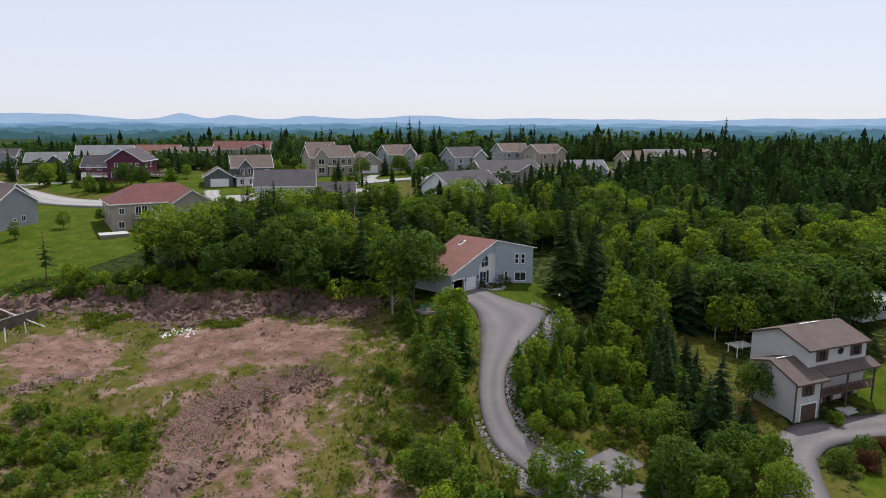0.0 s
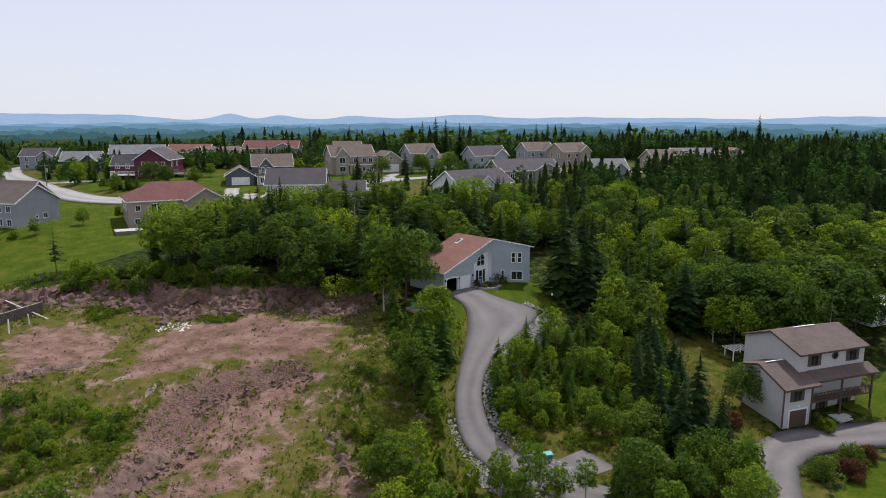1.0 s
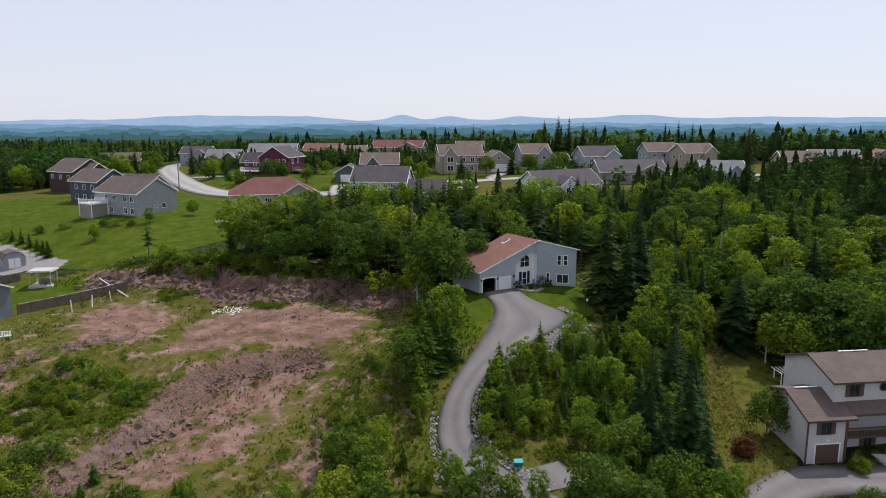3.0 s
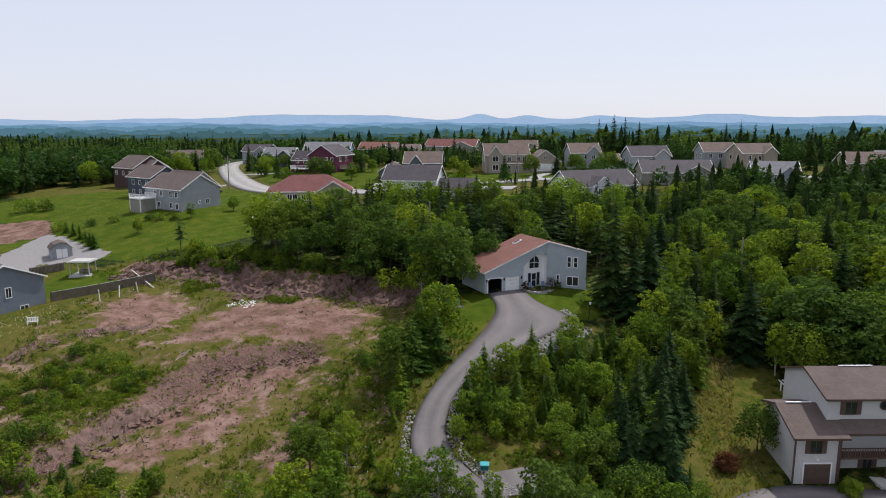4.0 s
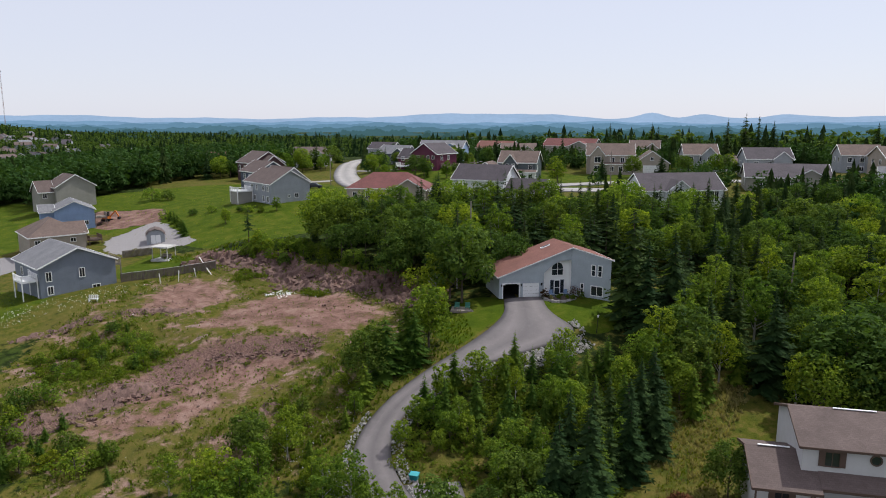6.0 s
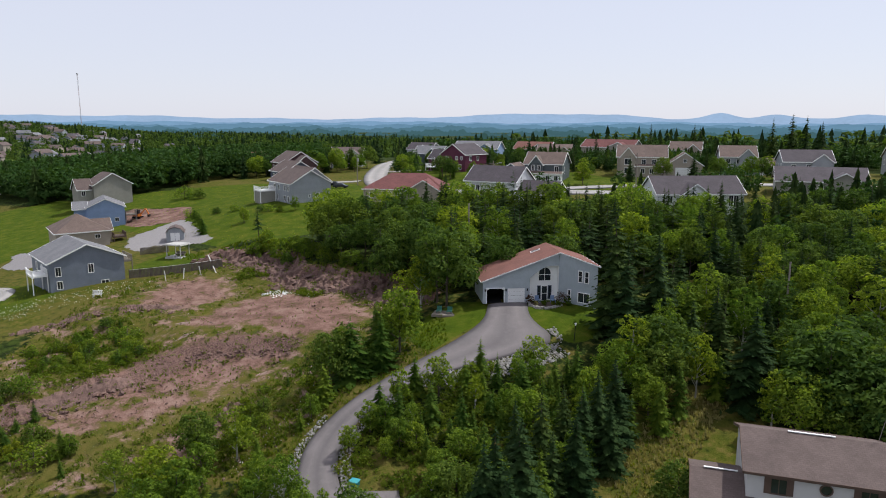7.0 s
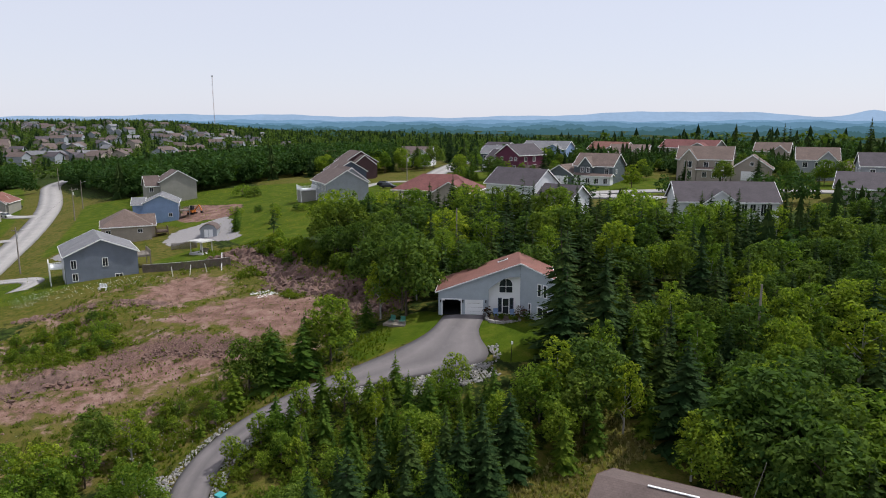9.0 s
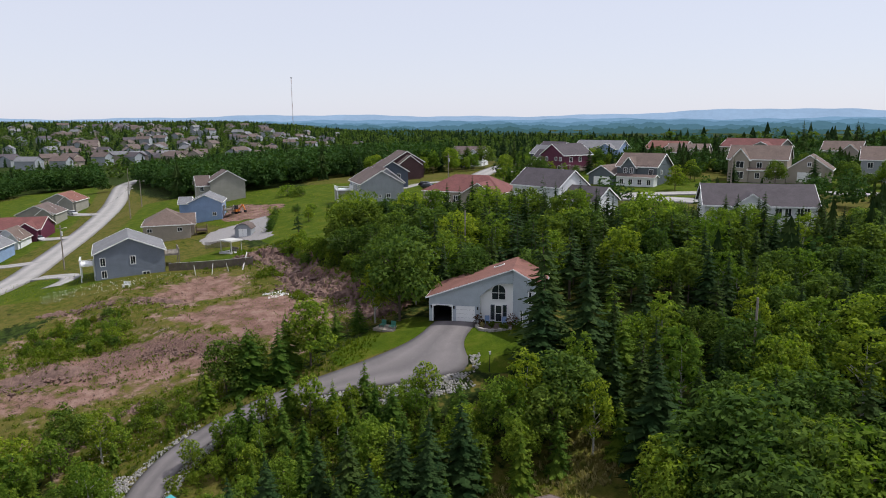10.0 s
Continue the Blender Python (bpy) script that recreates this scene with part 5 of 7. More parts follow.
plant("fir", 1.6, 74.5, 5.0, 0, 1.3)
plant("sapling", 2.6, 72.0, 3.4, 1)
plant("fir", 3.0, 70.2, 2.6, 1, 1.1)
plant("fir", -3.0, 89.5, 4.2, 2, 1.2)
plant("fir", -4.6, 92.5, 4.6, 1, 1.2)
plant("fir", -5.5, 96.0, 5.0, 3, 1.1)
plant("maple", 39.2, 83.6, 6.0, 5, 0.95, "dense low maple at the corner of the stucco house")
plant("pine", -63.5, 108.5, 8.5, 0, 0.7, "thin lone pine on the rock's edge")
for i, (x, y, h) in enumerate(((-86, 119, 4.2), (-82, 131, 4.0), (-78, 141, 4.2), (-75, 150, 3.2), (-70, 152, 3.0))):
    plant("sapling", x, y, h, i, 0.9, "young lawn tree with a round crown", "lawn trees")

for i, (x, y, h) in enumerate(((-20, 286, 17), (-15, 290, 19), (-11, 292, 18), (-5, 288, 16), (-68, 292, 15), (-52, 296, 15), (-48, 292, 14), (26, 292, 15), (31, 296, 16), (36, 290, 15), (112, 285, 17), (104, 290, 13), (-62, 240, 11), (-84, 232, 10), (-178, 232, 15), (-172, 240, 14), (52, 250, 14), (2, 262, 12))):
    plant("spruce", x, y, h, i, 0.9, "tall dark spruce standing above the roofs", "tall spruces of the suburb")

# ---- wood ----
CLEAR = [LOT, DRIVE_L + DRIVE_R[::-1], [(-8, 100), (-2, 92), (2, 92), (5, 100), (6, 112), (-6, 112)], [(0, 102), (4, 96), (20, 99.5), (21, 112), (12, 120), (1, 116), (-5, 108)], [(13, 65), (24, 65), (22, 72), (16, 74), (12, 70)], [(33, 58), (32, 70), (38, 84), (33, 103), (38, 104), (41, 92), (56, 100), (66, 88), (66, 60)],
         [(-3, 152), (20, 172), (14, 184), (-12, 166)], [(-42, 143), (-16, 146), (-18, 160), (-42, 158)], [(62, 104), (74, 104), (76, 116), (62, 116)], FIELD] + LAWNS


def free(x, y, gap=0.0):
    if any(inside(p, x, y) for p in CLEAR):
        return False
    if min(float(near_line(l, x, y)) for l in (SIDE_ROAD, TOP_ROAD, EAST_ROAD, RIGHT_DRIVE)) < 6:
        return False
    for hx, hy, deg, w, d, *_ in FAR_HOUSES:
        if math.hypot(x - hx, y - hy - d / 2) < max(w, d) * 0.75:
            return False
    return all((x - bx) ** 2 + (y - by) ** 2 > (gap + br) ** 2 for bx, by, br in BUILT)


def wood(poly, n, mix, low, high, gap, seed, wide=(0.85, 1.2)):
    rnd = random.Random(seed)
    xs, ys = [p[0] for p in poly], [p[1] for p in poly]
    names = [k for k, c in mix for _ in range(c)]
    made = 0
    for _ in range(n * 12):
        if made >= n:
            break
        x, y = rnd.uniform(min(xs), max(xs)), rnd.uniform(min(ys), max(ys))
        if inside(poly, x, y) and free(x, y, gap):
            kind = rnd.choice(names)
            h = rnd.uniform(low, high) * (1.1 if kind == "spruce" else 1.0)
            plant(kind, x, y, h, rnd.randrange(1000), rnd.uniform(*wide))
            made += 1


ISLAND = [(9.5, 70.5), (8.8, 77), (9.5, 84), (13, 90), (18, 96), (24, 96), (31, 92), (30, 82), (27, 74), (20, 73)]
wood(ISLAND, 72, [("fir", 7), ("sapling", 5), ("birch", 1)], 2.6, 5.4, 0.6, 3, (0.8, 1.15))
wood([(23, 99), (34, 90), (34, 104), (44, 112), (40, 130), (22, 122), (21, 108)], 70, [("maple", 5), ("birch", 2), ("fir", 2), ("spruce", 2)], 5.5, 9.5, 0.9, 4)
wood([(36, 104), (46, 98), (60, 100), (90, 118), (90, 150), (40, 140)], 90, [("maple", 7), ("birch", 2), ("spruce", 2)], 7, 11, 1.3, 5, (1.0, 1.4))
wood([(-34, 106), (-6, 106), (0, 116), (14, 122), (14, 140), (-20, 142), (-44, 128), (-50, 112)], 120, [("maple", 4), ("spruce", 4), ("pine", 5), ("birch", 1)], 6.5, 11, 0.7, 6)
wood([(14, 66), (32, 50), (33, 66), (30, 80), (24, 73)], 26, [("maple", 3), ("fir", 3), ("birch", 1)], 3.5, 6.5, 0.7, 7)
wood([(-6, 52), (10, 50), (13, 62), (4, 66), (-4, 62)], 16, [("birch", 3), ("fir", 1), ("sapling", 3)], 3.4, 6.0, 0.6, 8)
wood([(-60, 103), (-12, 103.5), (-10, 108), (-34, 107.5), (-60, 108)], 46, [("bush", 4), ("sapling", 4), ("fir", 1)], 1.6, 3.6, 0.3, 9)
wood([(-44, 128), (-20, 138), (14, 130), (36, 126), (42, 150), (24, 160), (4, 150), (-14, 146), (-40, 142)], 95, [("spruce", 5), ("maple", 3), ("birch", 1)], 6, 9, 0.7, 14)
wood([(2, 148), (24, 158), (40, 146), (60, 140), (60, 170), (26, 172)], 60, [("spruce", 5), ("maple", 3)], 5, 8, 0.8, 15)
wood([(25, 72), (31, 74), (31.5, 88), (28, 92), (25, 84)], 16, [("spruce", 4), ("fir", 1)], 6.0, 9.0, 0.5, 16, (1.0, 1.25))
CLEAR.remove(LOT)
GARDENS, CLEAR = CLEAR, [[(-104, 196), (-80, 196), (-80, 216), (-110, 216)], [(-70, 188), (-44, 192), (-44, 212), (-72, 206)], [(-46, 212), (-16, 224), (-20, 240), (-48, 234)], [(-24, 236), (2, 242), (0, 256), (-24, 254)], [(-30, 182), (0, 205), (0, 216), (-30, 200)], [(-66, 176), (-50, 170), (-30, 180), (-60, 190)]]
wood([(-150, 232), (-142, 222), (-112, 196), (-100, 181), (-60, 184), (-20, 200), (5, 236), (-30, 262), (-70, 226), (-125, 228)], 70, [("spruce", 3), ("maple", 4), ("fir", 2), ("sapling", 2)], 3.5, 7.5, 1.2, 17)
wood([(-180, 160), (-150, 186), (-128, 212), (-140, 224), (-170, 205)], 34, [("spruce", 4), ("maple", 4)], 5, 10, 1.0, 18)
CLEAR = GARDENS
wood([(-44, 58), (-36, 56), (-28, 64), (-34, 72), (-46, 70)], 46, [("bush", 5), ("sapling", 3), ("fir", 1)], 1.0, 2.4, 0.25, 10)
wood([(-8, 66), (0, 64), (1, 76), (-4, 86), (-8, 84)], 15, [("bush", 5), ("fir", 1)], 0.9, 2.0, 0.2, 11)
wood([(-34, 44), (-14, 44), (-12, 54), (-30, 54)], 26, [("bush", 3), ("fir", 3), ("sapling", 2)], 1.5, 3.4, 0.3, 12)
CLEAR.append(LOT)
for i, (kind, x, y, h) in enumerate((("birch", 12.3, 61.6, 6.6), ("birch", 9.4, 61.0, 6.0), ("sapling", 14.8, 61.6, 4.4), ("sapling", 6.6, 62.0, 3.6), ("bush", 11.0, 63.0, 2.2), ("birch", 1.2, 63.6, 6.2), ("maple", -1.2, 60.6, 6.4), ("sapling", -3.4, 62.4, 4.0), ("bush", -0.6, 65.2, 2.4), ("fir", 3.4, 64.6, 3.0), ("birch", 17.5, 62.0, 5.0), ("maple", 22.6, 61.4, 7.4), ("maple", 27.0, 61.5, 6.0), ("fir", 20.5, 62.5, 4.6), ("spruce", 32.0, 68.9, 8.6), ("maple", 33.0, 64.4, 6.0), ("maple", 29.6, 66.0, 6.4), ("birch", 34.6, 68.2, 4.6), ("spruce", 28.4, 70.2, 9.2), ("maple", 32.2, 60.4, 5.6), ("fir", 33.4, 71.4, 4.0), ("fir", -14, 52, 3.4), ("fir", -16, 50, 2.6), ("fir", -10, 50.5, 2.4))):
    plant(kind, x, y, h, i * 7 + 1)


# ---- woods far off, past counting ----
def joined(name, protos, places, material, label):
    """Many low trees as one mesh."""
    vs, fs, base = [], [], 0
    for (x, y, z, s, w, a), k in places:
        v, f = protos[k]
        c, d = math.cos(a), math.sin(a)
        q = np.empty_like(v)
        q[:, 0], q[:, 1], q[:, 2] = x + (v[:, 0] * c - v[:, 1] * d) * s * w, y + (v[:, 0] * d + v[:, 1] * c) * s * w, z + v[:, 2] * s
        vs.append(q)
        fs.extend(tuple(i + base for i in face) for face in f)
        base += len(v)
    me = mesh_of(name, np.concatenate(vs).tolist(), fs, material)
    tagged(new(name, me), label, "trees", kind="stuff")


def as_proto(made):
    v, f = made[0], made[1]
    return np.array(v, float), f


FAR_CONIFER = [as_proto(spire(40 + i, 10, 7, (0.19, 0.23, 0.165)[i])) for i in range(3)]
FAR_BROAD = [as_proto(leaves(1.0, 0.36, 60 + i, count=230, size=0.064, lobes=16, low=0.0)) for i in range(4)]
TINY_BROAD = [as_proto(leaves(1.0, 0.5, 80 + i, count=64, size=0.12, lobes=8, low=-0.1)) for i in range(3)]
TINY_CONIFER = [as_proto(spire(90 + i, 4, 4, 0.24)) for i in range(2)]


def far_wood(poly, n, low, high, broad_share, seed, tiny=False):
    pick = np.random.RandomState(seed)
    xs, ys = [p[0] for p in poly], [p[1] for p in poly]
    x, y = pick.uniform(min(xs), max(xs), n), pick.uniform(min(ys), max(ys), n)
    ok = inside(poly, x, y)
    if not tiny:
        for p in CLEAR:
            ok &= ~inside(p, x, y)
        for l in (SIDE_ROAD, TOP_ROAD, EAST_ROAD, RIGHT_DRIVE):
            ok &= near_line(l, x, y) > 6
        for hx, hy, deg, w, d, *_ in FAR_HOUSES:
            ok &= np.hypot(x - hx, y - hy - d / 2) > max(w, d) * 0.75
        for bx, by, br in BUILT:
            ok &= np.hypot(x - bx, y - by) > 0.6 + br
    x, y = x[ok], y[ok]
    z = level(x, y) - 0.2
    con, bro = [], []
    for px, py, pz in zip(x, y, z):
        lot = bro if pick.rand() < broad_share else con
        h = pick.uniform(low, high) * (1.0 if lot is bro else 1.12)
        lot.append(((px, py, pz, h, pick.uniform(0.8, 1.3), pick.rand() * 6.28), pick.randint(2)))
    return con, bro


FC, FB, TC, TB = [], [], [], []
for poly, n, lo, hi, share, seed in (
    ([(-20, 138), (14, 138), (40, 138), (95, 120), (180, 110), (280, 200), (260, 330), (90, 300), (60, 240), (52, 200), (20, 186), (20, 150)], 4600, 4.8, 8.6, 0.45, 21),
    ([(-60, 290), (120, 270), (120, 330), (-60, 330)], 620, 5, 9.5, 0.5, 22),
    ([(-160, 250), (-40, 295), (-40, 340), (-200, 320)], 520, 6, 10, 0.75, 23),
    ([(-340, 110), (-250, 110), (-172, 108), (-168, 128), (-178, 168), (-150, 190), (-200, 230), (-360, 220)], 1600, 8, 12.5, 0.95, 24),
    ([(-420, 20), (-240, 20), (-330, 60), (-330, 90), (-260, 90), (-420, 100)], 560, 8, 12, 0.95, 25),
    ([(-110, 186), (-20, 252), (-40, 285), (-130, 262), (-160, 236)], 820, 3.5, 7, 0.62, 26),
    ([(-48, 160), (0, 178), (40, 190), (10, 236), (-44, 212)], 150, 3.5, 7, 0.5, 27),
    ([(62, 56), (110, 60), (140, 110), (84, 112), (64, 96)], 240, 6, 10, 0.7, 28),
):
    c, b = far_wood(poly, n, lo, hi, share, seed)
    FC += c
    FB += b
for poly, n, lo, hi, share, seed in (
    ([(-700, 330), (500, 330), (700, 900), (-1500, 900), (-1350, 540)], 5800, 8, 13, 0.55, 31), ([(-420, 60), (-340, 300), (-700, 330), (-1350, 560), (-1500, -60)], 4800, 6, 9.5, 0.6, 32), ([(280, 60), (700, 100), (900, 900), (280, 330)], 1400, 9, 14, 0.5, 33),
):
    c, b = far_wood(poly, n, lo, hi, share, seed, True)
    TC += c
    TB += b
joined("conifers_afar", FAR_CONIFER, FC, M_SPRUCE, "dense dark spruces of the wood behind the houses")
joined("broadleaves_afar", FAR_BROAD, FB, M_FAR, "mixed green broadleaf trees of the wood behind the houses")
joined("conifers_distant", TINY_CONIFER, TC, M_SPRUCE, "distant dark conifers reaching to the plain")
joined("broadleaves_distant", TINY_BROAD, TB, M_FAR, "distant green woodland reaching to the plain")


# ---- things about the houses ----
def utility_pole(x, y, h, arm=True, lamp=False):
    t = thing("utility_pole", pose(x, y, float(level(x, y)) - 0.3, 0, 0, 35), "weathered wooden utility pole with crossarm" if arm else "plain weathered wooden pole", "pole", "utility poles")
    bm = bmesh.new()
    bar(bm, (0, 0, 0), (0, 0, h), 0.16, 0.11, 8)
    part("pole", bm, M_WOOD, t)
    if arm:
        bm = bmesh.new()
        box(bm, -1.1, 1.1, -0.17, -0.05, h - 0.8, h - 0.66)
        part("crossarm", bm, M_WOOD, t)
        bm = bmesh.new()
        bar(bm, (0.3, 0, h - 2.4), (0.3, 0, h - 1.4), 0.22, 0.22, 10)
        part("transformer", bm, M_CONC, t)
    if lamp:
        bm = bmesh.new()
        bar(bm, (0, 0, h - 1.0), (1.6, 0, h - 0.4), 0.04, 0.04)
        box(bm, 1.5, 2.1, -0.12, 0.12, h - 0.5, h - 0.36)
        part("street_lamp", bm, M_CONC, t)
    return Vector((x, y, float(level(x, y)) + h - 0.9))


tops = [utility_pole(*a) for a in ((-99.5, 65.6, 10.5, True, True), (-165, 88, 10.5, True, True), (-48.5, 167.5, 9.5, True, True), (-105, 171, 10, True, False), (-15.5, 119.5, 11, False, False), (-190, 95, 10, False, True), (-24, 196, 9, False, False), (36, 121, 10, False, False), (-280, 102, 10, False, False))]


def wire(a, b, sag):
    bm = bmesh.new()
    pts = [a.lerp(b, k / 12) - Vector((0, 0, 4 * sag * k / 12 * (1 - k / 12))) for k in range(13)]
    for p, q in zip(pts, pts[1:]):
        bar(bm, p, q, 0.018, 0.018, 3)
    me = bpy.data.meshes.new("power_line")
    bm.to_mesh(me)
    bm.free()
    me.materials.append(M_DARK)
    tagged(new("power_line", me), "thin sagging black power line between poles", "cable")


for a, b, s in ((0, 1, 1.2), (4, 7, 1.0), (2, 6, 0.8), (2, 3, 1.0), (1, 5, 0.5)):
    wire(tops[a], tops[b], s)
wire(tops[7], Vector((80, 112, 3)), 0.9)
wire(tops[4] + Vector((0, 0, -1)), tops[7] + Vector((0, 0, -1)), 1.2)


M_FENCE = plain("dark_fence_wood", (0.125, 0.10, 0.085), 0.9, scale=5, var=0.3)


def fence():
    """Board fence behind the blue-grey bungalow, each panel between two posts."""
    t = thing("fence", pose(0, 0, 0), "weathered grey board fence along the cleared lot", "fence")
    a, b = np.array((-66.4, 82.6)), np.array((-58.6, 97.0))
    n = 9
    for i in range(n + 1):
        p = a + (b - a) * i / n
        z = float(level(*p))
        bm = bmesh.new()
        box(bm, p[0] - 0.06, p[0] + 0.06, p[1] - 0.06, p[1] + 0.06, z - 0.3, z + 1.75)
        part("post", bm, M_FENCE, t)
        if i < n:
            q = a + (b - a) * (i + 1) / n
            for k in range(8):
                u, w = p + (q - p) * (k + 0.05) / 8, p + (q - p) * (k + 0.93) / 8
                zu, zw = float(level(*u)), float(level(*w))
                bm = bmesh.new()
                d = (w - u) / np.hypot(*(w - u))
                o = np.array((d[1], -d[0])) * 0.02
                v = [bm.verts.new((*c, z)) for c, z in ((u + o, zu + 0.05), (w + o, zw + 0.05), (w + o, zw + 1.55), (u + o, zu + 1.55), (u - o, zu + 0.05), (w - o, zw + 0.05), (w - o, zw + 1.55), (u - o, zu + 1.55))]
                for f in ((0, 1, 2, 3), (7, 6, 5, 4), (3, 2, 6, 7), (0, 4, 5, 1), (1, 5, 6, 2), (4, 0, 3, 7)):
                    bm.faces.new([v[j] for j in f])
                part("board", bm, M_FENCE, t)
            bm = bmesh.new()
            beam(bm, (*p, z + 1.6), (*q, float(level(*q)) + 1.6), 0.06, 0.03)
            part("rail", bm, M_CONC, t)


fence()
for x, y, lean in ((-59.6, 86.2, 6), (-58.4, 89.0, -9), (-57.4, 92.0, 14)):
    t = thing("stake", pose(x, y, float(level(x, y)) - 0.2, lean, lean / 2, 0), "leaning white-painted stake beside the fence", "post", "white stakes")
    bm = bmesh.new()
    box(bm, -0.07, 0.07, -0.05, 0.05, 0, 2.0)
    bmesh.ops.bevel(bm, geom=bm.edges[:], offset=0.012, segments=1)
    part("stake_shaft", bm, M_TRIM, t)


def gazebo(x, y, deg):
    t = thing("gazebo", pose(x, y, float(level(x, y)), 0, 0, deg), "white open garden gazebo with flat pale roof", "gazebo")
    for px in (-1.7, 1.7):
        for py in (-1.4, 1.4):
            bm = bmesh.new()
            box(bm, px - 0.07, px + 0.07, py - 0.07, py + 0.07, 0, 2.6)
            part("post", bm, M_CONC, t)
    bm = bmesh.new()
    box(bm, -2.1, 2.1, -1.8, 1.8, 2.6, 2.72)
    box(bm, -1.9, 1.9, -1.6, 1.6, 2.72, 2.86)
    part("roof", bm, M_CONC, t)
    bm = bmesh.new()
    box(bm, -2.0, 2.0, -1.7, 1.7, -0.4, 0.14)
    part("floor_slab", bm, M_CONC, t)
    bm = bmesh.new()
    box(bm, -1.1, 1.1, 0.5, 1.1, 0.14, 0.55)
    box(bm, -1.1, 1.1, 1.0, 1.15, 0.55, 1.0)
    part("bench", bm, M_WOOD, t)


gazebo(-77.2, 97.6, 25)
sh = thing("shed", pose(-91, 104, float(level(-91, 104)), 0, 0, 60), "pale grey garden shed with barn-shaped brown roof", "shed")
bm = bmesh.new()
prof = [(-1.9, -0.4), (1.9, -0.4), (1.9, 2.0), (1.2, 2.8), (0, 3.2), (-1.2, 2.8), (-1.9, 2.0)]
va, vb = [bm.verts.new((x, 0, z)) for x, z in prof], [bm.verts.new((x, 4.4, z)) for x, z in prof]
bm.faces.new(va)
bm.faces.new(vb[::-1])
for i in range(7):
    bm.faces.new((va[i], vb[i], vb[(i + 1) % 7], va[(i + 1) % 7]))
part("wall", bm, S_GREY, sh)
bm = bmesh.new()
edge = [(-2.1, 1.95), (-1.28, 2.9), (0, 3.33), (1.28, 2.9), (2.1, 1.95)]
for (xa, za), (xb, zb) in zip(edge, edge[1:]):
    slab(bm, [(xa, -0.2, za), (xb, -0.2, zb), (xb, 4.6, zb), (xa, 4.6, za)], 0.08)
part("roof", bm, R_BROWN, sh)
bm = bmesh.new()
for s in (-0.52, 0.52):
    box(bm, s - 0.48, s + 0.48, -0.05, -0.005, 0.05, 1.95)
part("door", bm, M_TRIM, sh)

pad = [(-105.5, 99.7), (-108.6, 105.6), (-110.7, 115.6), (-101.8, 114.3), (-91.3, 110.2), (-83.5, 109.7), (-80.8, 105.9), (-86.5, 102.5), (-91.7, 98.8), (-89.6, 95.0), (-96.8, 94.3)]


def sheet(name, poly, material, label, step=1.5, lift=0.05):
    xs, ys = [p[0] for p in poly], [p[1] for p in poly]
    gx, gy = np.arange(min(xs), max(xs), step), np.arange(min(ys), max(ys), step)
    ids, verts, faces = {}, [], []
    for i, x in enumerate(gx):
        for j, y in enumerate(gy):
            if inside(poly, x + 0.9 * ripple(x, y, 1.7), y + 0.9 * ripple(y, x, 1.4)):
                ids[i, j] = len(verts)
                verts.append((x, y, float(level(x, y)) + lift))
    for (i, j), a in ids.items():
        if (i + 1, j) in ids and (i + 1, j + 1) in ids and (i, j + 1) in ids:
            faces.append((a, ids[i + 1, j], ids[i + 1, j + 1], ids[i, j + 1]))
    structure(name, mesh_of(name, verts, faces, material), label, "gravel")


M_GRAVEL = stone("pale_gravel", (0.15, 0.142, 0.147), (0.31, 0.297, 0.30), 4)
sheet("gravel_yard", pad, M_GRAVEL, "pale crushed gravel yard behind the bungalows", 0.5)
sheet("gravel_bank", [(-120, 80), (-107, 72), (-99, 75), (-100, 81), (-108, 84)], M_GRAVEL, "bank of pale crushed stone beside the street", 0.5)


def waste_bin(x, y):
    t = thing("waste_bin", pose(x, y, float(level(x, y)), 0, 0, 20), "turquoise plastic bin with lid beside the parking pad", "bin")
    m_teal = plain("teal_plastic", (0.015, 0.17, 0.19), 0.45, bump=0.05)
    bm = bmesh.new()
    box(bm, -0.42, 0.42, -0.32, 0.32, -0.1, 0.52)
    for v in bm.verts:
        if v.co.z < 0:
            v.co.x, v.co.y = v.co.x * 0.85, v.co.y * 0.85
    part("bin_body", bm, m_teal, t)
    bm = bmesh.new()
    slab(bm, [(-0.46, -0.36, 0.57), (0.46, -0.36, 0.57), (0.46, 0.36, 0.66), (-0.46, 0.36, 0.66)], 0.05)
    part("lid", bm, plain("pale_teal", (0.05, 0.30, 0.32), 0.4, bump=0), t)


waste_bin(14.4, 68.1)


